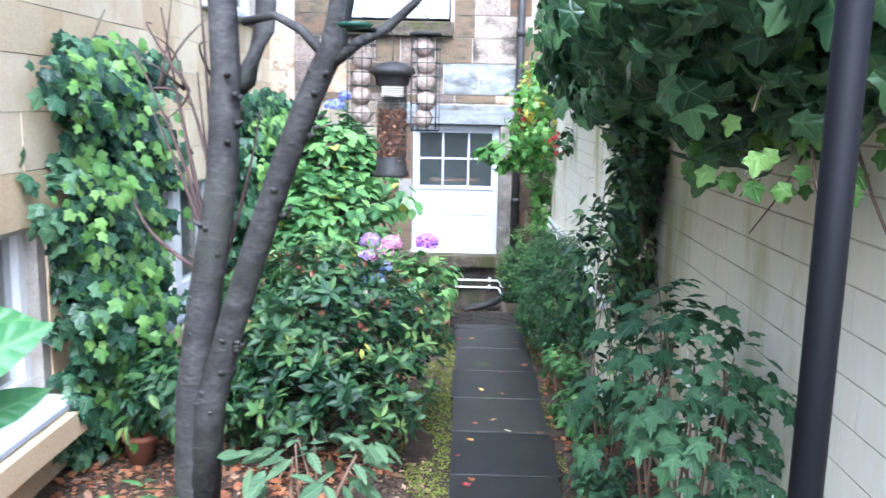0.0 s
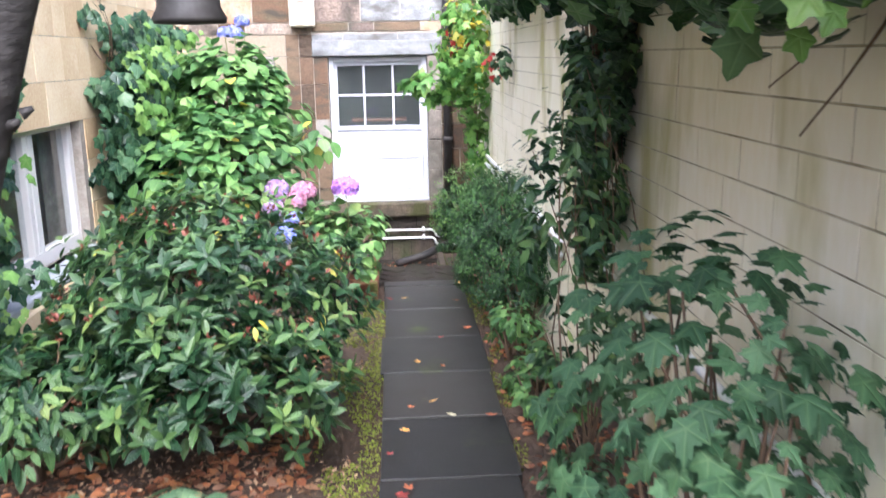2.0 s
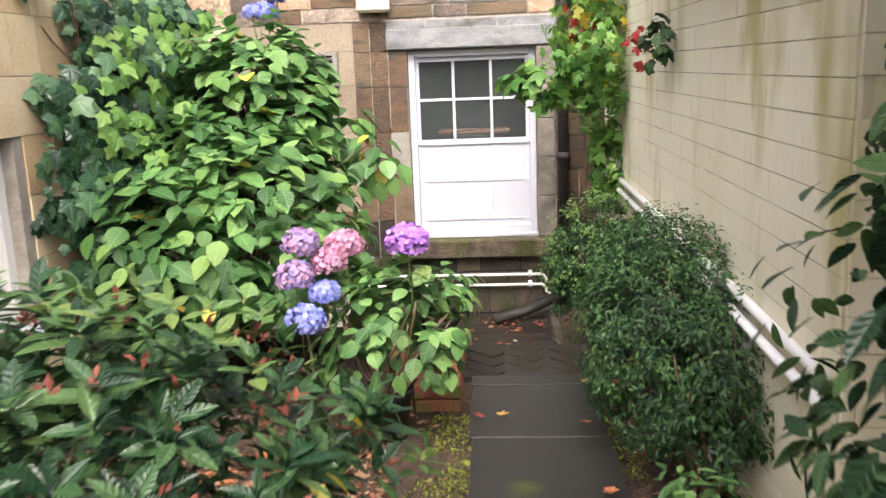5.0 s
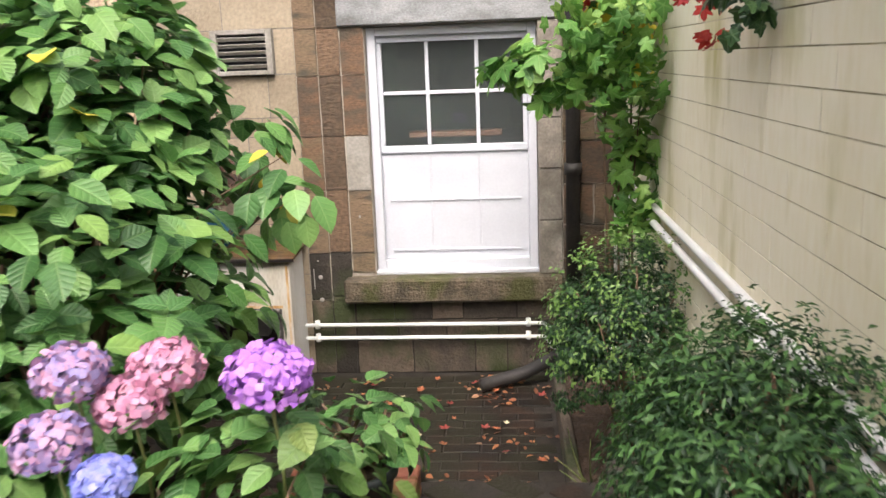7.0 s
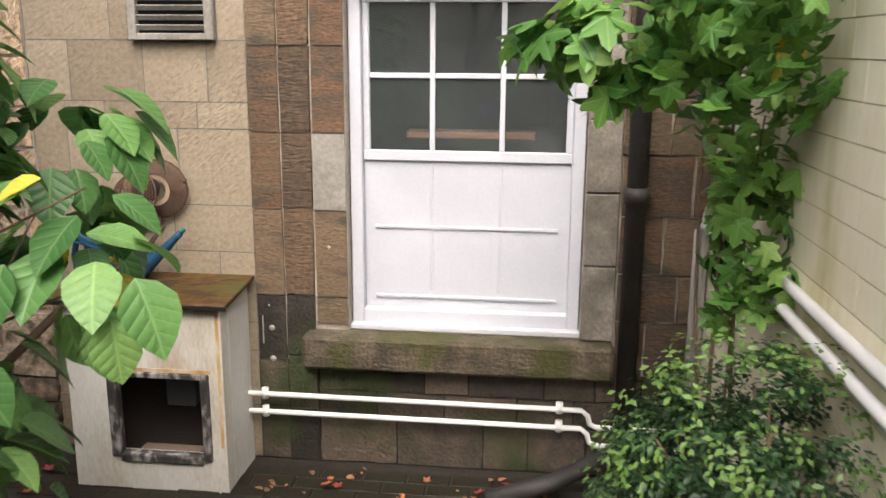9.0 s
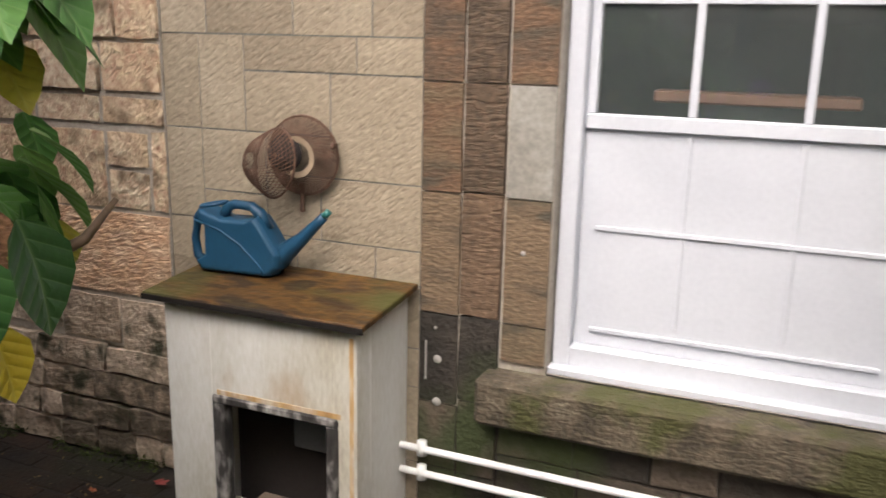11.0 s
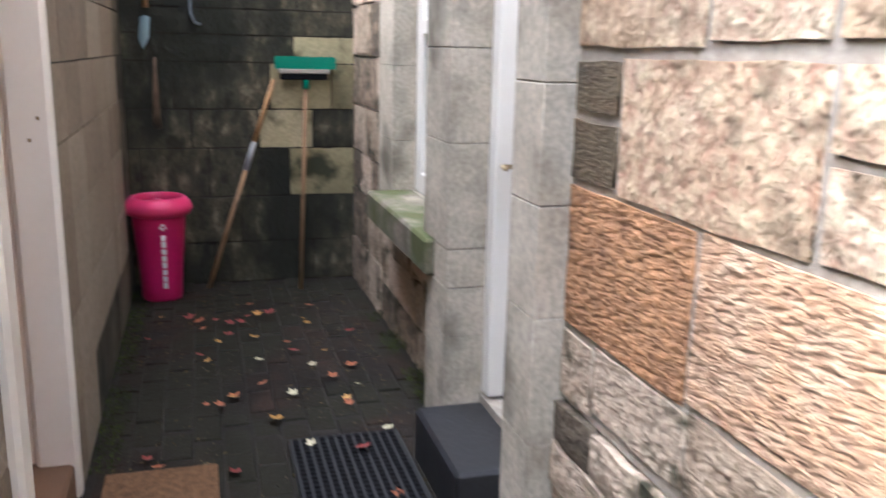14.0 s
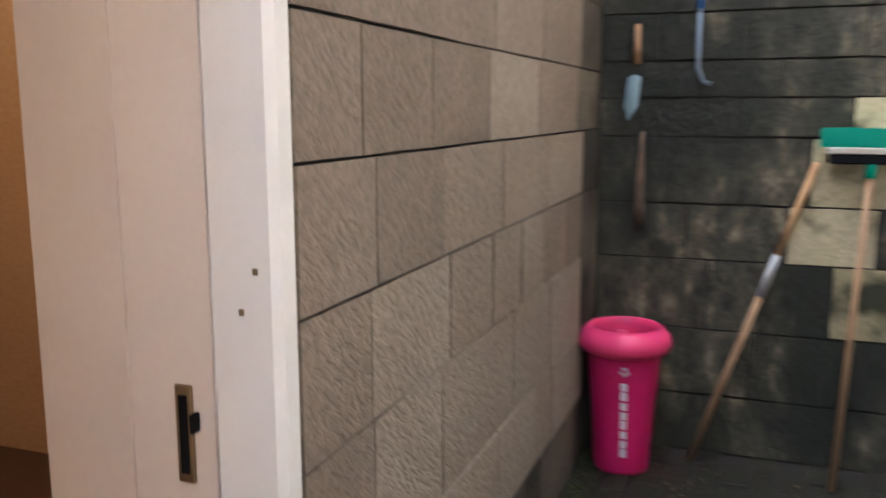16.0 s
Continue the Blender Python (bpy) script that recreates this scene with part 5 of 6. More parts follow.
# pale leaves for new growth, and standing in for sky highlights on the gloss
flat_ivy("young_foliage", 22, (-2.0, 4.0, 0.0), (-1.75, 5.3, 2.3), 800, 0.075, ivy_bright, ivy_w, (1, 0, 0), thick=0.28, edge=0.5, label="pale bright ivy leaves")
stems("branchwork", rng_(3), (-2.02, 4.7, 0), [(-2.0, 4.3, 1.7), (-2.0, 4.8, 2.4), (-2.0, 5.2, 1.6), (-2.02, 4.6, 2.2)], 0.012, twig, ivy_w)
ivy_w2 = thing("wall_ivy", (0, 0, 0), "broad mass of dark ivy in the wall corner beyond the window", "ivy", "ivy on the neighbouring wall")
flat_ivy("foliage", 23, (-2.08, 7.12, -0.1), (-1.6, 9.15, 2.05), 4800, 0.10, wall_ivy_leaf, ivy_w2, (1, 0, 0), thick=0.42, edge=0.7)
flat_ivy("young_foliage", 24, (-1.9, 7.2, 0.9), (-1.5, 8.8, 2.0), 380, 0.09, ivy_bright, ivy_w2, (1, 0, 0), thick=0.42, edge=0.5, label="pale bright ivy leaves")
stems("dry_shoot_mass", rng_(6), (-2.0, 7.6, 1.6), [(-2.05, 7.3, 2.0), (-2.05, 7.5, 2.15), (-2.05, 7.7, 2.25), (-2.04, 7.4, 2.1)], 0.006, twig, ivy_w2, spread=0.15)
ivy_low = thing("wall_ivy", (0, 0, 0), "small leaved ivy below the neighbouring window", "ivy", "ivy on the neighbouring wall")
flat_ivy("foliage", 25, (-2.08, 5.6, -0.1), (-1.9, 7.4, 0.5), 1800, 0.06, ivy_leaf, ivy_low, (1, 0, 0), thick=0.25)

ivy_top = thing("overhanging_ivy", (0, 0, 0), "heavy dark ivy spilling over the cream wall", "ivy")
crown("foliage", rng_(31), IVY, (0.88, 3.3, 2.30), (0.52, 2.3, 0.50), 240, 6500, 0.10, ivy_leaf, ivy_top, clump=0.16, shell=0.5, droop=0.9, low=-1, up=0.1)
crown("near_foliage", rng_(32), IVY, (0.56, 2.15, 2.32), (0.46, 0.60, 0.26), 70, 1000, 0.085, ivy_leaf, ivy_top, clump=0.10, shell=0.5, droop=0.9, low=-1, up=0.0)
r = rng_(33)
n = 85
p = np.c_[r.uniform(0.62, 1.07, n), r.uniform(1.9, 2.7, n), r.uniform(1.72, 2.15, n)]
p[:, 2] += 0.25 * np.maximum(0, 0.8 - p[:, 0])
leaves("young_foliage", IVY, p, np.c_[r.normal(-0.3, .3, n), r.normal(-0.9, .3, n), r.normal(0.3, .3, n)], np.c_[r.normal(0, .3, n), r.normal(0, .2, n), -np.ones(n)], r.uniform(0.045, 0.072, n), ivy_bright, ivy_top, "pale bright ivy leaves")
stems("branchwork", r, (1.05, 2.6, 2.2), [(0.45, 2.0, 1.95), (0.52, 2.1, 1.88), (0.62, 1.9, 1.92), (0.7, 1.7, 1.75), (0.95, 1.8, 1.55), (1.0, 2.3, 1.6), (1.05, 3.3, 1.6), (1.0, 3.0, 1.5)], 0.008, twig, ivy_top, bend=0.15, spread=0.1, seg=6)
ivy_col = thing("hanging_ivy", (0, 0, 0), "hanging column of ivy and dead brown stems at the wall step", "ivy")
crown("foliage", rng_(34), IVY, (0.98, 4.9, 1.45), (0.15, 0.30, 0.82), 130, 3600, 0.05, ivy_leaf, ivy_col, clump=0.06, shell=0.3, droop=1.2, low=-1, up=0)
stems("branchwork", rng_(35), (1.03, 4.9, 2.2), [(1.0 + 0.03 * (k % 3), 4.65 + 0.045 * k, 0.75 + 0.07 * (k * 7 % 5)) for k in range(15)] + [(0.94 + 0.02 * (k % 4), 4.62 + 0.03 * k, 0.8 + 0.06 * (k * 5 % 7)) for k in range(20)], 0.006, twig, ivy_col, bend=0.03, spread=0.15, seg=6)
back_ivy = thing("wall_top_ivy", (0, 0, 0), "dark ivy trailing along the top of the far cream wall", "ivy")
crown("foliage", rng_(36), IVY, (0.88, 6.6, 2.32), (0.22, 1.6, 0.38), 130, 2600, 0.085, ivy_leaf, back_ivy, clump=0.12, shell=0.4, droop=0.9, low=-1, up=0.1)
crown("hanging_sprays", rng_(37), VINE, (0.82, 7.9, 1.62), (0.07, 0.16, 0.12), 8, 26, 0.05, red_leaf, back_ivy, "red autumn vine leaves", clump=0.05, low=-1, droop=1)
crown("trailing_foliage", rng_(38), IVY, (0.86, 7.6, 1.62), (0.06, 0.14, 0.20), 8, 45, 0.07, ivy_leaf, back_ivy, clump=0.05, low=-1, droop=1)

vine = thing("climbing_vine", (0, 0, 0), "bright green climbing vine turning yellow in the wall corner", "climber")
crown("foliage", rng_(41), VINE, (0.72, 9.3, 1.75), (0.28, 0.50, 0.72), 110, 780, 0.085, vine_leaf, vine, clump=0.10, shell=0.4, droop=1.0, low=-1, up=0.1)
crown("lower_foliage", rng_(42), VINE, (0.86, 9.45, 0.85), (0.10, 0.22, 0.42), 34, 210, 0.09, vine_leaf, vine, clump=0.06, droop=1.0, low=-1, up=0.1)
crown("side_spray", rng_(43), VINE, (0.38, 9.35, 1.42), (0.30, 0.12, 0.12), 22, 130, 0.12, vine_leaf, vine, clump=0.05, droop=1.0, low=-1, up=0.3)
crown("yellow_foliage", rng_(44), VINE, (0.76, 9.4, 1.85), (0.24, 0.45, 0.6), 50, 130, 0.08, yellow_leaf, vine, "yellowing vine leaves", clump=0.08, low=-1, droop=1)
crown("red_foliage", rng_(45), VINE, (0.70, 9.3, 1.95), (0.16, 0.3, 0.3), 12, 16, 0.08, red_leaf, vine, "red vine leaves", clump=0.06, low=-1, droop=1)
stems("branchwork", rng_(46), (0.86, 9.6, -0.45), [(0.85, 9.5, 2.4), (0.8, 9.3, 2.2), (0.88, 9.5, 1.2), (0.75, 9.5, 1.9)], 0.009, twig, vine, bend=0.05, spread=0.05, seg=7)

# shrubs
def rosettes(name, rng, shape, centre, radii, tips, per, size, material, parent, label="", spread=0.75, shell=0.7, low=-0.5, up=0.8, reach=0.25):
    """Leaves set in whorls round the ends of many shoots."""
    c = rng.normal(size=(tips * 3, 3))
    c /= np.linalg.norm(c, axis=1, keepdims=True)
    c = c[c[:, 2] > low][:tips]
    q = c * rng.uniform(shell, 1.05, (len(c), 1))
    q *= 1 + 0.16 * np.array([noise.noise(Vector(x) * 2.2 + Vector(centre)) for x in c])[:, None]
    axis = c * 0.7 + np.array([0, 0, up]) + rng.normal(size=c.shape) * 0.25
    axis /= np.linalg.norm(axis, axis=1, keepdims=True)
    P, NN, T, S = [], [], [], []
    for p0, a in zip(np.array(centre) + q * np.array(radii), axis):
        side = np.cross(a, [0.31, 0.2, 0.9])
        side /= np.linalg.norm(side)
        other = np.cross(a, side)
        turn, big = rng.uniform(0, 6.28), rng.uniform(0.75, 1.15)
        for k in range(per):
            t = turn + 2.4 * k
            d = side * math.cos(t) + other * math.sin(t)
            open_ = spread * rng.uniform(0.7, 1.25) * (1.2 - 0.5 * k / per)
            P.append(p0 + a * size * reach * k / per * 2 + d * 0.004)
            T.append(a * (1 - min(open_, 0.98)) + d * open_)
            NN.append(a * open_ - d * (1 - open_) + rng.normal(size=3) * 0.15)
            S.append(size * big * rng.uniform(0.75, 1.15) * (1.1 - 0.4 * k / per))
    return leaves(name, shape, P, NN, T, S, material, parent, label)


def bush(name, label, category, seed, base, masses, shape, size, material, twigs, group="", bright=None, droop=0.3, up=0.7, trunk=0.012):
    t = thing(name, (0, 0, 0), label, category, group)
    r = rng_(seed)
    tops = []
    for k, (c, rad, count, n, clump) in enumerate(masses):
        crown("foliage", r, shape, c, rad, count, n, size, material, t, clump=clump, droop=droop, up=up)
        if bright:
            crown("young_foliage", r, shape, (c[0], c[1], c[2] + 0.03), tuple(x * 1.02 for x in rad), count, n // 8, size, bright[0], t, bright[1], clump=clump, droop=droop, up=up, shell=0.85, low=-0.2)
        d = r.normal(size=(twigs, 3))
        d /= np.linalg.norm(d, axis=1, keepdims=True)
        d[:, 2] = np.abs(d[:, 2])
        tops += [tuple(x) for x in np.array(c) + d * np.array(rad) * 0.8]
    stems("branchwork", r, base, tops, trunk, twig, t, spread=0.06)
    return t


new_green = leaf_mat("new_shrub_leaf", [(0.05, 0.11, 0.03), (0.09, 0.18, 0.045), (0.17, 0.24, 0.06)], 0.4, palmate=False, vein=0.2)
shrub = bush("glossy_shrub", "rounded evergreen shrub with glossy leaves and small red buds", "shrub", 51, (-0.85, 4.9, -0.03),
             [((-0.82, 4.9, 0.46), (0.50, 0.46, 0.34), 80, 800, 0.10), ((-0.72, 4.5, 0.28), (0.42, 0.34, 0.22), 40, 450, 0.09)], LANCE, 0.074, rhodo_leaf, 26, bright=(new_green, "fresh yellow green leaves"), droop=-0.35, up=0.9)
r = rng_(152)
rosettes("foliage", r, LANCE, (-0.82, 4.9, 0.53), (0.68, 0.62, 0.52), 300, 8, 0.092, rhodo_leaf, shrub, low=-0.2)
rosettes("foliage", r, LANCE, (-0.72, 4.45, 0.33), (0.52, 0.42, 0.28), 130, 8, 0.092, rhodo_leaf, shrub)
rosettes("young_foliage", r, LANCE, (-0.82, 4.9, 0.55), (0.69, 0.63, 0.54), 45, 6, 0.075, new_green, shrub, "fresh yellow green leaves", shell=0.95, low=0)
rosettes("young_foliage", r, LANCE, (-0.72, 4.4, 0.33), (0.52, 0.42, 0.28), 22, 7, 0.08, new_green, shrub, "fresh yellow green leaves", shell=0.95)
bud = mat("red_bud", [(0.13, 0.03, 0.022), (0.22, 0.07, 0.04)], 0.6, how="island")
r = rng_(52)
p, o = clumps(r, (-0.82, 4.9, 0.56), (0.68, 0.62, 0.52), 110, 420, 0.02, 0.98, 0.0)
leaves("bud_mass", shape_small(0.5), p, r.normal(size=p.shape), o + [0, 0, 1], r.uniform(0.02, 0.035, len(p)), bud, shrub, "small red buds")
p, o = clumps(r, (-0.82, 4.9, 0.56), (0.66, 0.60, 0.50), 30, 12, 0.04, 0.99, 0.1)
leaves("yellow_foliage", LANCE, p, o + [0, 0, 0.5], o - [0, 0, 0.5], r.uniform(0.055, 0.08, len(p)), yellow_leaf, shrub, "yellowing leaves")
bush("low_shrub", "low evergreen shrub spreading towards the window", "shrub", 53, (-1.5, 4.5, -0.03), [((-1.48, 4.55, 0.28), (0.42, 0.55, 0.30), 70, 1200, 0.10)], LANCE, 0.09, rhodo_leaf, 12, bright=(new_green, "fresh leaves"))
bush("low_shrub", "low evergreen shrub at the foot of the ivy", "shrub", 54, (-1.6, 5.9, -0.03), [((-1.55, 5.8, 0.22), (0.36, 0.6, 0.26), 60, 900, 0.10)], LANCE, 0.08, rhodo_leaf, 10)
bush("seedling_plant", "grey green broad leaved plant near the tree", "plant", 55, (-0.5, 2.5, 0.0), [((-0.46, 2.52, 0.80), (0.24, 0.20, 0.10), 16, 70, 0.06)], LANCE, 0.095, grey_leaf, 7, up=0.9)
bush("seedling_plant", "pale green broad leaved plant near the tree", "plant", 56, (-0.95, 2.3, 0.0), [((-0.98, 2.35, 0.62), (0.22, 0.20, 0.12), 14, 50, 0.06)], LANCE, 0.13, hyd_leaf, 6, up=0.9)
near_leaf = leaf_mat("fresh_broad_leaf", [(0.05, 0.16, 0.05), (0.09, 0.24, 0.07)], 0.4, 0.4, palmate=False, vein=0.2)
near = thing("large_leaved_plant", (0, 0, 0), "large bright green leaves beside the start of the path", "plant")
r = rng_(57)
leaves("foliage", LANCE, [(-0.60, 0.86, 1.60), (-0.62, 0.90, 1.66), (-0.58, 0.92, 1.54)], [(0.3, -0.9, 0.5)] * 3, [(1, 0.1, 0.7), (1, 0.2, 0.15), (0.8, 0.0, 0.5)], [0.17, 0.14, 0.11], near_leaf, near)
stems("branchwork", r, (-0.62, 0.9, 0.0), [(-0.60, 0.86, 1.60), (-0.62, 0.90, 1.66), (-0.58, 0.92, 1.54)], 0.008, stem_green, near, bend=0.03)

hydrangea = bush("hydrangea", "tall hydrangea with big soft green leaves against the house", "shrub", 61, (-1.35, 7.7, -0.03),
                 [((-1.32, 7.75, 0.62), (0.62, 0.85, 0.60), 110, 700, 0.14), ((-1.3, 8.15, 1.25), (0.48, 0.45, 0.50), 70, 450, 0.12)], OVATE, 0.135, hyd_leaf, 18, up=1.2, droop=0.4, trunk=0.016)
r = rng_(162)
rosettes("foliage", r, BROAD, (-1.32, 7.72, 0.66), (0.64, 0.86, 0.62), 210, 6, 0.125, hyd_leaf, hydrangea, spread=0.9, up=1.3, low=-0.6, reach=0.3)
rosettes("foliage", r, BROAD, (-1.3, 8.15, 1.27), (0.50, 0.48, 0.52), 150, 6, 0.12, hyd_leaf, hydrangea, spread=0.9, up=1.3, low=-0.4, reach=0.3)
r = rng_(62)
big = [bpy.data.meshes.new("leaf") for _ in range(4)]
for k, me in enumerate(big):
    sv, sf = shape_ovate(0.72 + 0.04 * k, 0.10, 0.16 + 0.05 * k)
    me.from_pydata(sv.tolist(), [], sf)
    own_coordinates(me, (sv, sf))
    me.shade_smooth()
hyd_single = mat("hydrangea_leaf_single", [(0.035, 0.10, 0.025), (0.065, 0.16, 0.038), (0.11, 0.23, 0.05), (0.20, 0.33, 0.08)], 0.42, how="object", scale=3, bump=0.15, fine=120, spread=0.06, trans=0.3)
vein_relief(hyd_single, False, 0.3)
for me in big:
    me.materials.append(hyd_single)
yellow_mesh = big[0].copy()
yellow_mesh.materials[0] = yellow_leaf


def single_leaves(parent, p, nrm, tip, sizes, meshes, yellow=0.04, seed=0):
    rr = random.Random(seed)
    R = leaf_frames(np.asarray(nrm, float), np.asarray(tip, float))
    for k in range(len(p)):
        ob = new("leaf", yellow_mesh if rr.random() < yellow else rr.choice(meshes))
        ob.parent = parent
        ob.matrix_basis = Matrix.Translation(p[k]) @ Matrix(R[k].tolist()).to_4x4() @ Matrix.Scale(float(sizes[k]), 4)


p1, o1 = clumps(r, (-1.28, 7.6, 0.70), (0.66, 0.88, 0.62), 90, 190, 0.12, 0.92, -0.3)
p2, o2 = clumps(r, (-1.34, 8.1, 1.30), (0.50, 0.5, 0.5), 50, 100, 0.10, 0.92, -0.2)
p, o = np.r_[p1, p2], np.r_[o1, o2]
single_leaves(hydrangea, p, o + [0.1, -0.2, 1.1] + r.normal(size=p.shape) * 0.25, o - [0, 0, 0.5] + r.normal(size=p.shape) * 0.3, r.uniform(0.08, 0.135, len(p)), big, 0.03)
spray = rng_(63)
p, o = clumps(spray, (-0.88, 8.6, 1.12), (0.14, 0.2, 0.26), 14, 50, 0.08, 0.5, -1)
leaves("rear_spray", BROAD, p, o + [0.2, -0.2, 1.0], o - [0, 0, 0.6], spray.uniform(0.09, 0.15, len(p)), hyd_leaf, hydrangea)
leaves("yellow_foliage", BROAD, p[:4] + [-0.02, 0.05, -0.1], o[:4] + [0.2, -0.2, 1.0], o[:4] - [0, 0, 0.6], spray.uniform(0.08, 0.11, 4), yellow_leaf, hydrangea, "yellow mottled leaves")
tube("bare_twig", [(-1.05, 8.35, 0.6), (-0.90, 8.6, 0.80), (-0.78, 8.8, 0.90), (-0.745, 8.82, 0.95)], [0.012, 0.010, 0.007, 0.004], twig, hydrangea, sides=6)
p, o = clumps(spray, (-0.62, 8.2, 1.05), (0.18, 0.15, 0.16), 12, 26, 0.08, 0.5, -1)
leaves("outer_spray", BROAD, p, o + [0, -0.3, 1.0], o - [0, 0, 0.6], spray.uniform(0.10, 0.15, len(p)), hyd_leaf, hydrangea)
leaves("yellow_foliage", BROAD, p[:5] + [0.03, -0.02, 0.01], o[:5] + [0, -0.4, 1.0], o[:5] - [0, 0, 0.3], spray.uniform(0.08, 0.12, 5), yellow_leaf, hydrangea, "yellow mottled leaves")
stems("outer_branchwork", spray, (-1.1, 7.9, 0.5), [(-0.6, 8.2, 1.15), (-0.55, 8.15, 1.0), (-0.7, 8.2, 1.1)], 0.007, twig, hydrangea)


def flower_head(name, label, c, r_, petal, seed, group):
    """A mop of four-petalled florets on a stem."""
    t = thing(name, c, label, "flower", group)
    rr = rng_(seed)
    n = 420
    d = rr.normal(size=(n * 2, 3))
    d /= np.linalg.norm(d, axis=1, keepdims=True)
    d = d[d[:, 2] > -0.55][:n]
    p = d * r_ * np.array([1, 1, 0.82]) * rr.uniform(0.80, 1.06, (len(d), 1))
    leaves("floret_mass", FLORET, p, d + rr.normal(size=d.shape) * 0.42, rr.normal(size=d.shape), rr.uniform(0.018, 0.027, len(d)), petal, t)
    stem = tube("stem", [(0, 0, -r_ * 0.1), (0.01, 0.03, -r_ - 0.12), (0.0, 0.06, -r_ - 0.30)], 0.004, stem_green, t, sides=6)
    return t


dried = leaf_mat("dried_petal", [(0.22, 0.13, 0.12), (0.36, 0.24, 0.24)], 0.8, 0.1)
for k, (c, r_, m, lab) in enumerate((((-.758, 6.85, .82), .082, mauve_petal, "mauve and pink hydrangea flower head"), ((-.595, 6.98, .785), .085, pink_petal, "pink hydrangea flower head"),
                                     ((-.655, 6.9, .73), .080, pink_petal, "dusky pink hydrangea flower head"), ((-.77, 6.75, .70), .082, mauve_petal, "pale mauve hydrangea flower head"),
                                     ((-.635, 6.7, .64), .062, blue_petal, "pale blue hydrangea flower head"), ((-.70, 6.6, .55), .080, blue_petal, "deep blue hydrangea flower head"),
                                     ((-.294, 6.78, .835), .090, purple_petal, "bright purple hydrangea flower head"), ((-.23, 7.2, .25), .065, dried, "faded brownish pink hydrangea flower head"))):
    flower_head("flower_head", lab, c, r_, m, 70 + k, "hydrangea flower heads by the path")
for k, (c, r_) in enumerate((((-1.27, 8.5, 1.90), .075), ((-1.20, 8.5, 1.99), .06), ((-1.34, 8.45, 1.90), .055))):
    flower_head("flower_head", "small blue hydrangea flower head high on the shrub", c, r_, blue_petal, 90 + k, "blue flower heads")

pot_green = plain("black_plastic_pot", (0.02, 0.025, 0.024), 0.45)
for k, (x, y, z, s) in enumerate(((-.26, 7.40, 0.097, 1.0), (-.42, 6.78, -0.04, 0.9))):
    pot = thing("plant_pot", (0, 0, 0), "dark plastic plant pot " + ("on the brick plinth" if k == 0 else "in the garden bed"), "plant pot")
    lathe("pot", [(0.0, 0.0), (0.10 * s, 0.0), (0.13 * s, 0.20), (0.142 * s, 0.205), (0.142 * s, 0.23), (0.128 * s, 0.23), (0.12 * s, 0.19)], (x, y, z), pot_green, pot)
    lathe("compost", [(0.0, 0.20), (0.125 * s, 0.19)], (x, y, z), soil, pot)
terracotta = thing("terracotta_pot", (0, 0, 0), "small terracotta pot at the foot of the ivy", "plant pot")
lathe("pot", [(0.0, 0.0), (0.06, 0.0), (0.085, 0.13), (0.095, 0.135), (0.095, 0.165), (0.08, 0.165)], (-1.72, 4.35, -0.02), plain("terracotta", (0.28, 0.11, 0.06), 0.8), terracotta)
bush("potted_hydrangea", "small hydrangea with light green leaves beside the path", "shrub", 65, (-.40, 6.8, 0.1), [((-.38, 6.85, 0.42), (0.32, 0.30, 0.28), 45, 330, 0.09)], BROAD, 0.085, hyd_leaf, 14, up=1.1, bright=(new_green, "fresh leaves"))
bush("potted_plant", "straggly potted plant with small round leaves", "plant", 66, (-.26, 7.4, 0.3), [((-.24, 7.4, 0.42), (0.20, 0.18, 0.14), 22, 130, 0.07)], BROAD, 0.07, hyd_leaf, 10, up=1.0)
peach = thing("rose_bloom", (0, 0, 0), "small peach coloured bloom", "flower")
p, o = clumps(rng_(67), (-.30, 7.15, .43), (0.022, 0.022, 0.022), 14, 40, 0.01, 0.8, -1)
leaves("petal_mass", shape_small(0.9), p, o, o, np.full(len(p), 0.028), leaf_mat("peach_petal", [(0.75, 0.40, 0.18), (0.80, 0.55, 0.35)], 0.6), peach)
stems("stem_mass", rng_(1), (-.28, 7.3, .3), [(-.30, 7.16, .42)], 0.003, stem_green, peach)
fir = bush("conifer_sapling", "small blue green feathery conifer beside the bunker", "conifer", 68, (-.80, 8.7, COURT), [((-.80, 8.72, -0.10), (0.15, 0.15, 0.32), 60, 1500, 0.035)], SMALL, 0.03, grey_leaf, 14, up=0.4)

BOX = [((0.75, 8.80, 0.19), (0.41, 0.46, 0.49), 0.045, "rounded box bush beside the brick court", (0.8, 8.85, -0.46)), ((0.76, 6.72, 0.42), (0.35, 0.78, 0.50), 0.055, "large feathery evergreen bush beside the path", (0.85, 7.05, -0.03))]
for k, (c, rad, cl, lab, base) in enumerate(BOX):
    bush("box_bush" if k == 0 else "evergreen_bush", lab, "shrub", 71 + k, base, [(c, rad, 420 if k else 240, 26000 if k else 19000, cl)], SMALL if k == 0 else shape_small(0.35), 0.024 if k == 0 else 0.029, box_leaf, 20,
         bright=(leaf_mat("light_box_leaf", [(0.10, 0.20, 0.04), (0.17, 0.28, 0.07)] if k == 0 else [(0.05, 0.12, 0.03), (0.09, 0.19, 0.05)], 0.4), "fresh light green tips"), up=0.5)
bush("feathery_bush", "narrow dark evergreen bush between path and wall", "shrub", 74, (0.8, 6.2, -0.03), [((0.80, 6.15, 0.36), (0.22, 0.35, 0.40), 90, 3000, 0.05)], shape_small(0.35), 0.034, box_leaf, 10, up=0.5)
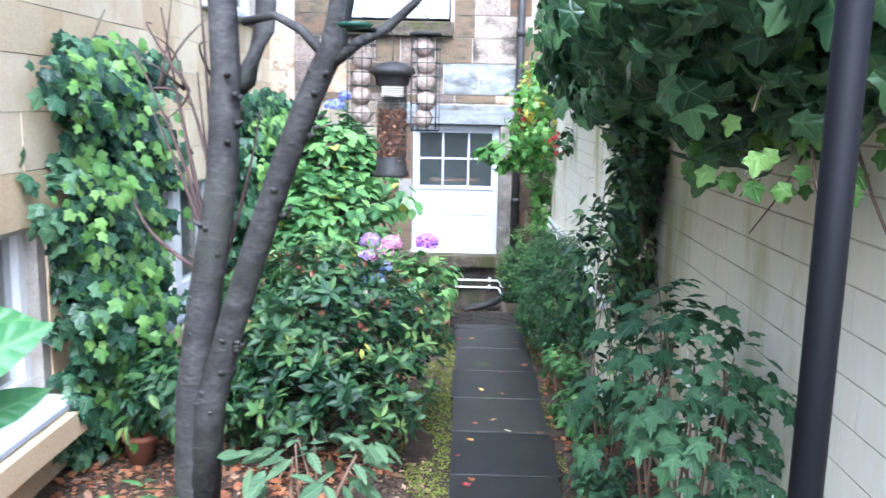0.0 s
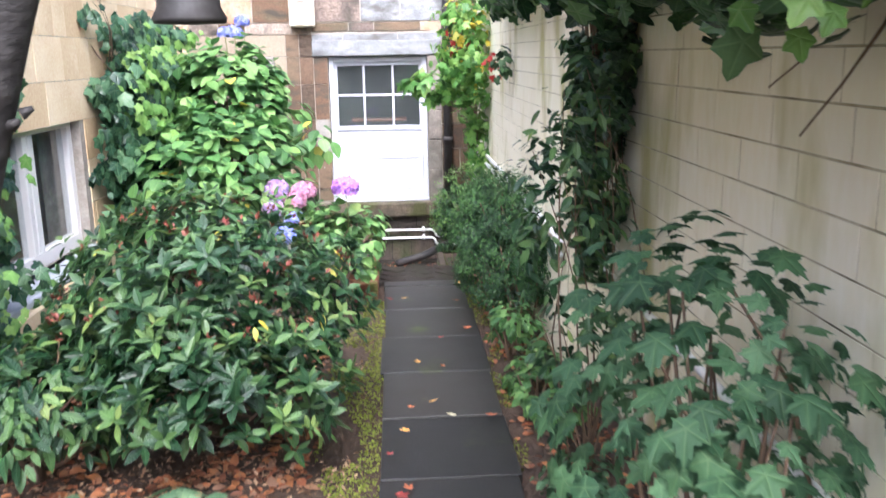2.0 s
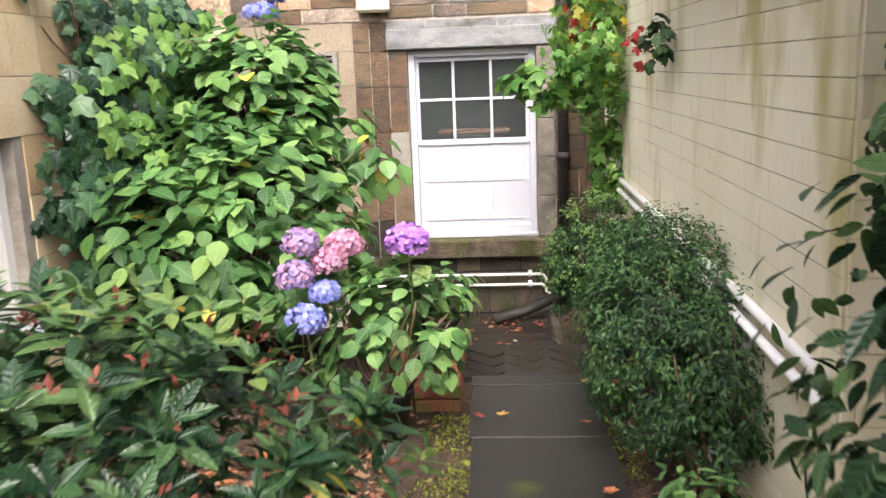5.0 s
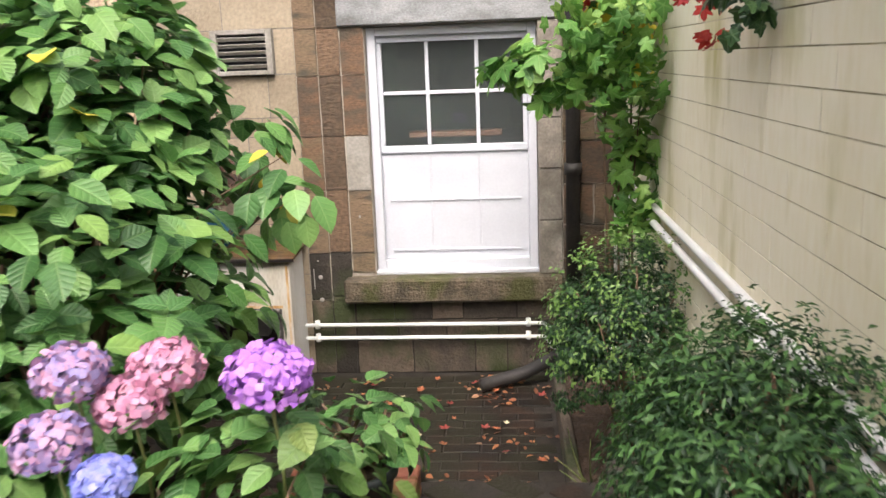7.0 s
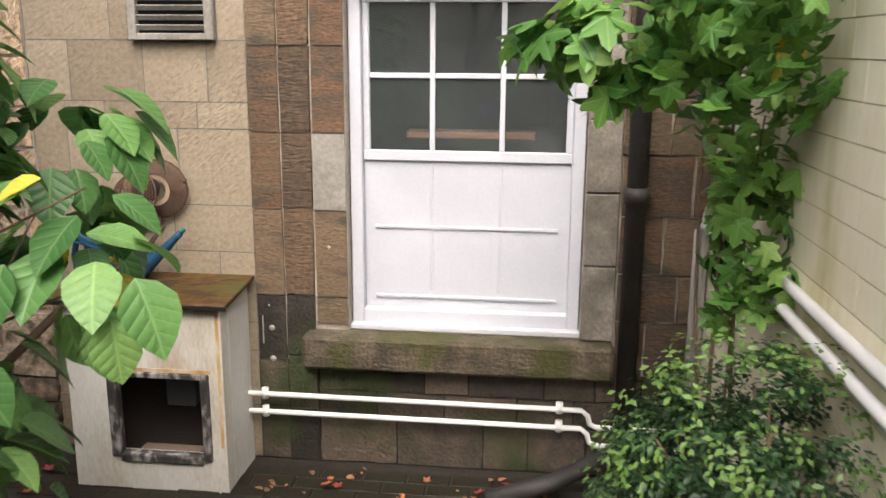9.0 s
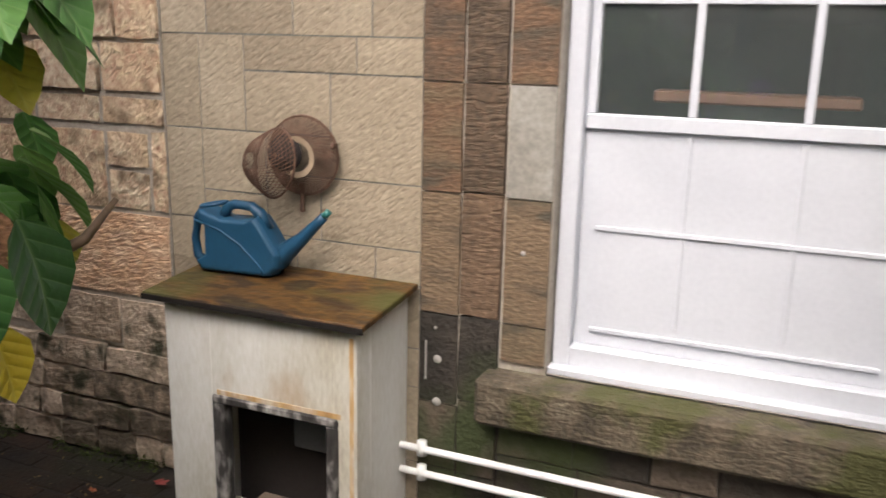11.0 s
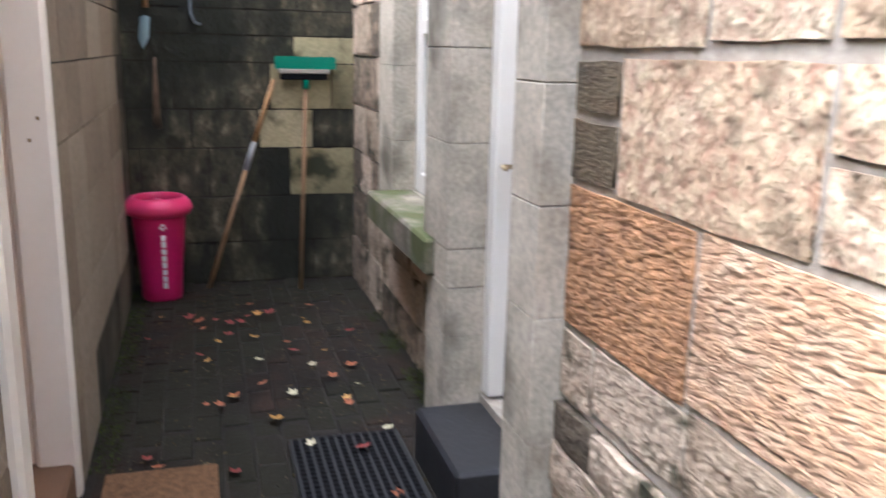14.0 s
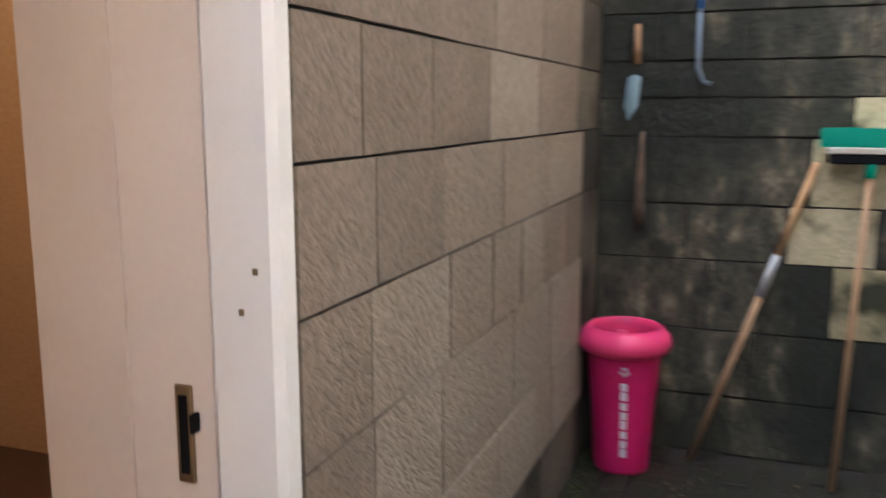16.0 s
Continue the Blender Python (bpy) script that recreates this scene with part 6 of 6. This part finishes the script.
bush("laurel", "leggy glossy leaved shrub reaching over the path", "shrub", 75, (0.78, 4.25, -0.03), [((0.72, 4.45, 1.08), (0.22, 0.34, 0.42), 40, 420, 0.08), ((0.76, 4.3, 0.55), (0.20, 0.30, 0.30), 24, 170, 0.08), ((0.82, 4.4, 1.50), (0.14, 0.30, 0.24), 16, 110, 0.07)],
     LANCE, 0.07, rhodo_leaf, 4, bright=(new_green, "fresh leaves"), trunk=0.006)
mallow = bush("mallow_shrub", "soft lobed leaved shrub leaning on the cream wall", "shrub", 76, (0.85, 2.9, -0.03), [((0.80, 2.95, 0.80), (0.30, 0.50, 0.45), 45, 260, 0.10), ((0.74, 2.6, 0.35), (0.26, 0.42, 0.30), 26, 100, 0.08)], MALLOW, 0.078, mallow_leaf, 16, up=0.8, droop=0.7)
me = bpy.data.meshes.new("leaf")
me.from_pydata(MALLOW[0].tolist(), [], MALLOW[1])
own_coordinates(me, MALLOW)
me.shade_smooth()
me.materials.append(vein_relief(mat("mallow_leaf_single", [(0.018, 0.052, 0.022), (0.034, 0.085, 0.036), (0.06, 0.13, 0.052)], 0.6, how="object", scale=3, bump=0.15, fine=120, spread=0.06, trans=0.25, specular=0.3), True, 0.15))
r = rng_(77)
p, o = clumps(r, (0.78, 2.95, 0.78), (0.34, 0.55, 0.50), 60, 230, 0.10, 0.9, -0.4)
single_leaves(mallow, p, o + [-0.2, -0.3, 0.9] + r.normal(size=p.shape) * 0.25, o - [0, 0, 0.9], r.uniform(0.06, 0.105, len(p)), [me], 0.0)
bush("ground_cover", "low patch of small round leaves beside the path", "plant", 78, (0.75, 5.0, -0.03), [((0.76, 5.0, 0.08), (0.18, 0.55, 0.12), 40, 700, 0.05)], BROAD, 0.045, hyd_leaf, 8, up=1.2)
bush("ground_cover", "low leafy plant beside the path with pale leaves", "plant", 79, (0.72, 5.75, -0.03), [((0.70, 5.75, 0.14), (0.14, 0.30, 0.20), 24, 240, 0.06)], LANCE, 0.07, hyd_leaf, 8, up=1.0)
bush("ground_cover", "low grey green leaves beneath the mallow", "plant", 80, (0.72, 3.6, -0.03), [((0.72, 3.7, 0.08), (0.16, 0.6, 0.14), 40, 600, 0.05)], BROAD, 0.045, mallow_leaf, 8, up=1.2)
blades = thing("grass_tuft", (0, 0, 0), "arching green strap leaves beside the box bush", "plant")
stems("blade_mass", rng_(81), (0.58, 8.3, -0.4), [(0.42, 8.1, 0.12), (0.38, 8.2, -0.05), (0.45, 8.0, 0.0), (0.40, 8.3, -0.15), (0.5, 8.05, 0.1), (0.62, 8.1, 0.15)], 0.006, stem_green, blades, bend=0.12, seg=8, sides=4)

# moss edges, leaf litter and fallen leaves
def scatter(name, seed, region, n, shape, size, material, kind_label, zfun, keep=None, tilt=0.35):
    r = rng_(seed)
    p = np.c_[r.uniform(region[0], region[1], n), r.uniform(region[2], region[3], n), np.zeros(n)]
    if keep is not None:
        p = p[[keep(*q) for q in p]]
    p[:, 2] = [zfun(q[0], q[1]) for q in p]
    nrm = np.array([0, 0, 1.0]) + r.normal(size=p.shape) * tilt
    ob = leaves(name, shape, p, nrm, r.normal(size=p.shape), r.uniform(size * 0.6, size * 1.4, len(p)), material, None)
    return tagged(ob, kind_label, "ground cover", kind="stuff")


def soil_z(x, y):
    return -0.03 + 0.03 * noise.noise(Vector((x * 2, y * 2, 0))) + 0.008 * noise.noise(Vector((x * 14, y * 14, 3))) + 0.006


scatter("leaf_litter", 101, (-2.05, -0.35, 2.0, 6.6), 6500, OVATE, 0.05, fallen_leaf, "brown fallen leaves over the garden soil", soil_z, lambda x, y, z: noise.noise(Vector((x * 1.5, y * 1.5, 7))) > -0.25)
scatter("wood_chips", 102, (-1.9, -0.12, 2.0, 7.0), 7000, shape_small(0.45), 0.032, chipping, "pale wood chippings over the soil", soil_z, lambda x, y, z: noise.noise(Vector((x * 1.2, y * 1.2, 3))) > -0.1, 0.5)
scatter("litter_east", 103, (0.58, 1.05, 2.2, 7.9), 900, OVATE, 0.045, fallen_leaf, "fallen leaves in the narrow border", soil_z)
chipping_dark = mat("dark_wet_debris", [(0.015, 0.012, 0.007), (0.06, 0.04, 0.02), (0.12, 0.08, 0.03)], 0.8, how="island", scale=20)
foot_moss = mat("dark_damp_moss", [(0.012, 0.016, 0.005), (0.035, 0.045, 0.010), (0.07, 0.09, 0.015)], 0.95, scale=15, bump=1.0)
moss_strip = scatter("moss", 104, (-0.34, -0.05, 1.6, 7.0), 9000, SMALL, 0.018, moss_mat, "moss along the edge of the path", lambda x, y: soil_z(x, y) + 0.004, lambda x, y, z: noise.noise(Vector((x * 5, y * 1.8, 1))) + (x + 0.34) * 2.2 > 0.22, 0.8)
scatter("moss_foot", 106, (-5.6, -2.15, 10.44, 10.535), 3200, SMALL, 0.016, foot_moss, "dark damp moss growing along the foot of the old wall", lambda x, y: COURT + 0.006 + max(y - 10.47, 0) * 0.5, lambda x, y, z: noise.noise(Vector((x * 4, y * 2.2, 9))) > -0.15, 0.8)
scatter("moss_east", 105, (0.53, 0.64, 2.2, 7.4), 2600, SMALL, 0.016, moss_mat, "moss along the far edge of the path", lambda x, y: soil_z(x, y) + 0.004, lambda x, y, z: noise.noise(Vector((x * 5, y * 2.2, 5))) > 0.0, 0.8)
litter_mesh = bpy.data.meshes.new("fallen_leaf")
litter_mesh.from_pydata((VINE[0] * [1, 1, -1.4]).tolist(), [], [f[::-1] for f in VINE[1]])
dry = [mat("dry_leaf_" + n, [c, tuple(x * 0.7 for x in c)], 0.6, scale=20, bump=0.4) for n, c in (("rust", (0.36, 0.12, 0.05)), ("ochre", (0.52, 0.28, 0.07)), ("red", (0.28, 0.05, 0.04)), ("pale", (0.62, 0.56, 0.36)))]
dry_meshes = []
for m in (dry[0], dry[0], dry[0], dry[1], dry[1], dry[2], dry[2], dry[3]):
    me = litter_mesh.copy()
    me.materials.append(m)
    dry_meshes.append(me)
rl = random.Random(12)
for lo, hi, z, n in (((-0.04, 1.8), (0.52, 7.3), 0.006, 26), ((-5.9, 9.35), (-3.9, 10.35), COURT + 0.008, 44), ((-3.8, 9.3), (-2.0, 10.4), COURT + 0.008, 26), ((-0.8, 9.2), (0.40, 10.4), COURT + 0.008, 36)):
    for k in range(n):
        ob = new("fallen_leaf", rl.choice(dry_meshes))
        s = rl.uniform(0.028, 0.062)
        ob.matrix_basis = pose(rl.uniform(lo[0], hi[0]), rl.uniform(lo[1], hi[1]), z + 0.012 * s / 0.05, rl.uniform(-12, 12), rl.uniform(-12, 12), rl.uniform(0, 360)) @ Matrix.Scale(s, 4)
        tagged(ob, "dry fallen leaf lying flat on the wet paving", "leaf", "fallen leaves on the paving")

for o in list(bpy.data.objects):
    if o.name.startswith("pane"):
        o.visible_shadow = False
scatter("floor_debris", 107, (-6.35, -2.2, 9.27, 10.4), 2600, shape_small(0.6), 0.014, chipping_dark, "small dark wet debris over the passage floor", lambda x, y: COURT + 0.008, lambda x, y, z: noise.noise(Vector((x * 2.5, y * 2.5, 4))) > -0.1, 0.4)
scatter("moss_foot_far", 108, (-6.4, -4.1, 9.255, 9.34), 1500, SMALL, 0.015, foot_moss, "dark damp moss along the foot of the passage wall", lambda x, y: COURT + 0.006, lambda x, y, z: noise.noise(Vector((x * 4, y * 2.2, 9))) > -0.2, 0.8)
scatter("court_litter", 109, (-1.0, 0.45, 8.7, 10.45), 420, OVATE, 0.035, fallen_leaf, "damp fallen leaves over the brick court", lambda x, y: COURT + 0.012, lambda x, y, z: noise.noise(Vector((x * 2.2, y * 2.2, 2))) > 0.05, 0.3)

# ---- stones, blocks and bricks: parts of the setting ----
# black mould, with the dimness of the passage end also in the colour
grimy_dim_stone = mat("grimy_dim_passage_ashlar", [(0.03, 0.028, 0.018), (0.09, 0.075, 0.05), (0.15, 0.125, 0.085)], 0.85, how="object", scale=4, bump=0.8, fine=45, moss=(0.018, 0.018, 0.010), moss_at=0.5, moss_scale=2, tooled=0.5)
mossy_yellow = mat("stained_yellow_stone", [(0.20, 0.17, 0.085), (0.40, 0.34, 0.18), (0.50, 0.43, 0.25)], 0.85, how="object", scale=3.4, bump=0.8, moss=(0.05, 0.05, 0.025), moss_at=0.58, moss_scale=5)
ASHLAR = [(-1.78, -1.34, 1.03, 1.15), (-1.34, -1.1, 1.03, 1.15), (-1.97, -1.78, .82, 1.15), (-1.78, -1.44, .82, 1.03), (-1.44, -1.1, .68, 1.03), (-1.97, -1.70, .60, .82), (-1.70, -1.44, .68, .82),
          (-1.70, -1.48, .46, .68), (-1.48, -1.1, .46, .68), (-1.70, -1.58, .34, .46), (-1.58, -1.27, .34, .46), (-1.27, -1.1, .34, .46), (-2.13, -1.97, .82, 1.15), (-2.13, -1.97, .49, .82), (-2.13, -1.97, .26, .49), (-1.97, -1.70, .34, .60)]
rs = random.Random(1)
for a in ASHLAR:
    stone(wall_north, NORTH, *a, 0.008, buff, 0.002, rs, gap=0.003)
courses(wall_north, NORTH, -2.13, -1.1, [1.15, 1.42, 1.70, 1.93], (0.22, 0.5), [(-1.62, -1.23, 1.42, 1.70)], 0.008, buff, 0.002, 4, gap=0.003)
courses(wall_north, NORTH, -2.13, -1.1, [-0.57, -0.3, -0.02, 0.12, 0.34], (0.2, 0.5), [], 0.01, buff, 0.003, 5, gap=0.003)
tagged(box("mortar_bed", (-3.298, 10.528, -0.08), (-2.132, 10.55, 2.68), mortar, wall_north, bevel=0), "flush lime mortar between the rubble stones")
joint_grey = mat("grey_pointing", [(0.12, 0.115, 0.10), (0.19, 0.18, 0.16)], 0.95, scale=12, bump=0.6)
tagged(box("mortar_bed", (-2.128, 10.5365, -0.58), (-1.102, 10.55, 1.93), joint_grey, wall_north, bevel=0), "grey pointing between the ashlar blocks")
RUB = [(-3.30, -3.07, .65, .78), (-3.30, -3.07, .49, .64), (-3.06, -2.42, .48, .79), (-2.41, -2.21, .65, .79), (-2.41, -2.21, .49, .64), (-2.20, -2.13, .49, .80), (-3.30, -2.76, .80, .92), (-2.75, -2.43, .81, .92),
       (-2.42, -2.13, .81, .92), (-3.30, -2.73, .12, .48), (-2.72, -2.13, .14, .48), (-3.30, -3.12, -.07, .11), (-3.12, -2.71, -.05, .12), (-2.71, -2.40, -.07, .13), (-2.40, -2.13, -.10, .13)]
orange = mat("orange_sandstone", [(0.22, 0.11, 0.055), (0.46, 0.25, 0.12), (0.28, 0.15, 0.08), (0.46, 0.32, 0.19)], 0.9, how="object", scale=7, bump=1.0, fine=34, dist=0.012, stretch=(1, 1, 1.8), spread=0.24, tooled=1.3, tool_angle=10, tool_size=0.9)
pale_rub = mat("pale_rubble_stone", [(0.52, 0.38, 0.24), (0.68, 0.54, 0.38), (0.62, 0.45, 0.29)], 0.9, how="object", scale=7, bump=1.0, fine=34, dist=0.012, spread=0.28, moss=(0.26, 0.19, 0.12), moss_at=0.63, moss_scale=9, tooled=1.6, tool_angle=50, tool_size=1.5)
low_rub = mat("damp_rubble_stone", [(0.12, 0.095, 0.065), (0.34, 0.26, 0.18), (0.46, 0.37, 0.27), (0.54, 0.43, 0.32)], 0.9, how="object", scale=17, bump=1.0, fine=50, dist=0.012, spread=0.24, moss=(0.05, 0.048, 0.026), moss_at=0.60, moss_scale=9, tooled=0.4, tool_angle=15, tool_size=0.9)
salmon = mat("salmon_sandstone", [(0.36, 0.20, 0.11), (0.56, 0.39, 0.25), (0.50, 0.31, 0.18), (0.60, 0.45, 0.31)], 0.9, how="noise", scale=6, bump=1.0, fine=34, dist=0.012, stretch=(1, 1, 1.8), spread=0.24, tooled=1.3, tool_angle=14, tool_size=0.9)
for i, a in enumerate(RUB):
    m = orange if i == 9 else salmon if i == 10 else (low_rub if i >= 11 else (brown if i in (0, 1) else pale_rub))
    stone(wall_north, NORTH, *a, 0.022, m, 0.011, rs, gap=0.006)
courses(wall_north, NORTH, -3.30, -2.13, [-0.57, -0.45, -0.33, -0.20, -0.08], (0.12, 0.42), [], 0.034, low_rub, 0.021, 6, gap=0.006)
courses(wall_north, NORTH, -3.30, -2.13, [0.93, 1.12, 1.35, 1.62, 1.93], (0.2, 0.5), [], 0.035, pale_rub, 0.014, 7, gap=0.008)
for u0, u1, zs, pr in ((-1.10, -0.96, (-.57, -.30, -.06, .26, .67, 1.02, 1.4, 1.69, 1.93), 0.014), (-0.955, -0.815, (-.57, -.30, -.03, .27, .68, 1.02, 1.4, 1.69, 1.93), 0.024), (-0.81, -0.66, (.13, .26, .67, 1.02, 1.4, 1.69), 0.016)):
    for a, b in zip(zs, zs[1:]):
        m = white_stone if (u0 == -0.81 and a == .67) else (base_stone if b <= .27 and u0 < -0.9 else (fluted if u0 == -0.955 else brown))
        stone(wall_north, NORTH, u0, u1, a, b, pr, m, 0.007 if u0 == -0.955 else 0.003, rs, gap=0.003)
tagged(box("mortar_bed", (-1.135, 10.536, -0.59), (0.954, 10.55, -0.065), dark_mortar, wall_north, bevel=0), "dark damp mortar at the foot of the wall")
courses(wall_north, NORTH, -0.81, 0.955, [-0.57, -0.34, -0.20, -0.065], (0.16, 0.42), [], 0.018, base_stone, 0.010, 8, gap=0.005)
courses(wall_north, NORTH, 0.56, 0.955, [-0.065, 0.2, 0.42, 0.68, 0.95, 1.2, 1.45, 1.7, 1.93], (0.16, 0.3), [], 0.022, brown, 0.010, 9, gap=0.006)


weathered = mat("weathered_grey_brown_stone", [(0.13, 0.10, 0.08), (0.24, 0.185, 0.145), (0.33, 0.27, 0.21)], 0.9, how="object", scale=5, bump=1.0, fine=34, dist=0.012, spread=0.26, moss=(0.07, 0.06, 0.045), moss_at=0.55, moss_scale=3, tooled=0.8, tool_angle=15)
blue_grey = mat("blue_grey_lintel_stone", [(0.12, 0.12, 0.115), (0.22, 0.225, 0.225), (0.31, 0.31, 0.30)], 0.85, scale=5, bump=0.5, spread=0.2, moss=(0.09, 0.085, 0.07), moss_at=0.56, moss_scale=3, stretch=(1, 1, 2.0))
bpy.data.objects["lintel"].data.materials[0] = blue_grey


def upper_pick(p, r):
    if 1.95 < p[2] < 2.42 and p[0] > -0.76 and p[1] < 0.6:
        return blue_grey
    return r.choice([brown, weathered, rubble, brown, weathered])


courses(wall_north, NORTH, -2.10, 0.955, [1.93, 2.05, 2.42, 2.72, 2.98, 3.3, 3.65, 4.0, 4.3], (0.25, 0.7), [(-1.60, -0.18, 2.72, 4.5), (-0.82, 0.56, 1.86, 1.95)], 0.014, brown, 0.006, 10, gap=0.006, pick=upper_pick)
courses(wall_north, NORTH, -0.82, 0.955, [1.86, 1.93], (0.3, 0.6), [], 0.012, blue_grey, 0.004, 11, gap=0.004)
courses(wall_north, NORTH, -3.30, -2.10, [1.93, 2.3, 2.7], (0.3, 0.6), [], 0.03, pale_rub, 0.012, 12)
courses(wall_north, NORTH, -6.40, -5.56, [-0.57, -0.3, 0.0, 0.22, 0.48, 0.75, 1.02, 1.3, 1.6, 1.9], (0.3, 0.55), [], 0.03, low_rub, 0.018, 13, gap=0.006)
courses(wall_north, NORTH, -5.56, -4.26, [-0.57, -0.38, -0.18, 0.02], (0.2, 0.45), [], 0.025, low_rub, 0.015, 14, gap=0.007)
courses(wall_west, WEST, 2.6, 9.22, [-0.05, 0.24], (0.3, 0.6), [], 0.010, honey, 0.002, 15, gap=0.002)
courses(wall_west, WEST, 2.6, 9.22, [0.24, 0.44, 0.72, 1.02, 1.30], (0.28, 0.55), [(1.5, 4.18, 0.24, 1.3), (5.20, 7.14, 0.24, 1.3), (5.35, 7.06, 0.24, 1.30)], 0.010, honey, 0.002, 16, gap=0.002)
courses(wall_west, WEST, 2.6, 9.22, [1.30, 1.57], (0.8, 1.5), [], 0.010, honey, 0.002, 17, gap=0.002)
courses(wall_west, WEST, 2.6, 9.22, [1.57, 1.85, 2.12, 2.36, 2.62, 2.95, 3.3, 3.65], (0.2, 0.55), [(6.85, 8.70, 2.62, 4.2)], 0.010, honey, 0.002, 18, gap=0.002)
# the darker mouldy stones go to the dim far corner and low courses
courses(wall_passage, PASSAGE, -6.40, -4.01, [-0.57, -0.30, -0.04, 0.26, 0.50, 0.73, 0.95, 1.2, 1.5, 1.85], (0.2, 0.6), [], 0.012, passage_stone, 0.003, 19, gap=0.003, pick=lambda p, r: grimy_dim_stone if p[1] < -6.0 + 0.3 * r.random() or (p[3] < -0.2 and p[0] < -4.6) else passage_stone)
courses(wall_passage, PASSAGE, -3.12, -2.41, [-0.57, -0.30, -0.04, 0.26, 0.50, 0.73, 0.95, 1.2, 1.5, 1.85], (0.2, 0.6), [], 0.012, passage_stone, 0.003, 20, gap=0.003)
courses(wall_end, END, 9.25, 10.53, [-0.57, -0.33, -0.06, 0.22, 0.44, 0.70, 0.85, 0.99, 1.17, 1.45, 1.8, 1.98, 2.3, 2.6, 2.9, 3.19], (0.25, 0.6), [], 0.012, black_stone, 0.006, 21, gap=0.004, pick=lambda p, r: mossy_yellow if p[0] > 9.95 and -0.45 < p[2] < 0.75 and r.random() < 0.75 else black_stone)
mossy_joint = mat("patchy_mossy_joint", [(0.09, 0.08, 0.04), (0.55, 0.50, 0.36), (0.20, 0.17, 0.09)], 0.95, scale=2.6, bump=0.3)
tagged(box("joint_bed", (1.0985, 0.4, 0.0), (1.102, 5.41, 2.24), mossy_joint, wall_east, bevel=0), "mossy joints between the painted blocks")
tagged(box("joint_bed", (0.9535, 5.43, -0.3), (0.957, 10.52, 2.34), mossy_joint, wall_east_far, bevel=0), "mossy joints between the painted blocks")
EAST = Plane((1.10, 0, 0), (0, 1, 0), (-1, 0, 0))
EAST_FAR = Plane((0.955, 0, 0), (0, 1, 0), (-1, 0, 0))
RETURN = Plane((0, 5.42, 0), (1, 0, 0), (0, -1, 0))
block = mat("painted_block", [(0.70, 0.64, 0.47), (0.80, 0.75, 0.59), (0.84, 0.80, 0.66)], 0.75, scale=1.4, bump=0.4, fine=35, spread=0.08, stretch=(1, 1, 0.3), moss=(0.50, 0.46, 0.22), moss_at=0.60, moss_scale=3.0)
courses(wall_east, EAST, 0.4, 5.41, [0.0 + 0.131 * k for k in range(18)], (0.36, 0.46), [(2.53, 2.68, 0.92, 1.70)], 0.005, block, 0.001, 22, "block", gap=0.0035)
courses(wall_east_far, EAST_FAR, 5.43, 10.52, [-0.30 + 0.0985 * k for k in range(27)], (0.40, 0.50), [], 0.005, block, 0.001, 23, "block", gap=0.0022)
courses(wall_east_far, RETURN, 0.957, 1.098, [0.0 + 0.0985 * k for k in range(23)], (0.2, 0.3), [], 0.004, block, 0.001, 24, "block", gap=0.0022)
patch = mat("olive_brown_patch", [(0.12, 0.09, 0.02), (0.26, 0.18, 0.06)], 0.9, scale=14, bump=0.8)
for z in (0.96, 1.07, 1.18, 1.30, 1.41, 1.53, 1.62):
    stone(wall_east, EAST, 2.555, 2.655, z, z + 0.082, 0.007, patch, 0.003, rs, "bare_block", gap=0.003)


def pavers(parent, x0, x1, y0, y1, z, seed, angle=0.0, material=brick_mat):
    """Brick pavers laid in rows, each a little uneven; shared meshes."""
    r = random.Random(seed)
    shapes = []
    for k in range(4):
        bm = bmesh.new()
        add_box(bm, (-0.099, -0.0485, -0.045), (0.099, 0.0485, 0), 0.005)
        me = bpy.data.meshes.new("brick")
        bm.to_mesh(me)
        bm.free()
        me.materials.append(material)
        shapes.append(me)
    row, y = 0, y0 + 0.05
    while y < y1:
        x = x0 - (0.1 if row % 2 else 0)
        while x < x1 + 0.1:
            cx = x + 0.1
            if x0 + 0.03 < cx < x1 - 0.03:
                ob = new("brick", r.choice(shapes))
                ob.parent = parent
                ob.matrix_basis = pose(cx, y, z + r.uniform(-0.004, 0.004), r.uniform(-1, 1), r.uniform(-0.6, 0.6), angle + r.uniform(-0.6, 0.6))
            x += 0.204
        y += 0.103
        row += 1


court = tagged(new("court_floor"), "damp mossy red brown brick court", kind="structure")
pavers(court, -2.1, 0.47, 8.6, 10.5, COURT, 1)
passage_floor = tagged(new("passage_floor"), "damp mossy brick floor of the passage", kind="structure")
pavers(passage_floor, -4.35, -2.1, 9.27, 10.5, COURT, 2)
passage_floor_far = tagged(new("passage_floor_far"), "damp mossy brick floor at the far end of the passage", kind="structure")
pavers(passage_floor_far, -6.42, -4.35, 9.27, 10.5, COURT, 3)
landing = tagged(new("landing"), "small brick landing laid in a diamond pattern", kind="structure")
box("bedding", (-0.12, 7.435, -0.12), (0.56, 7.93, -0.009), dark_mortar, landing, bevel=0)
rr = random.Random(9)
for i in range(-6, 12):
    for j in range(-6, 12):
        cx, cy = 0.22 + (i - j) * 0.0735, 7.3 + (i + j) * 0.0735
        if (i + j * 2) % 3 == 2 or not (-0.02 < cx < 0.47 and 7.52 < cy < 7.9):
            continue
        if (i + 2 * j) % 3 == 0:
            o = box("brick", (-0.05, -0.098, -0.05), (0.05, 0.098, 0.0), brick_mat, landing, bevel=0.004)
            o.matrix_basis = pose(cx, cy, rr.uniform(-0.004, 0.002), 0, 0, 45)
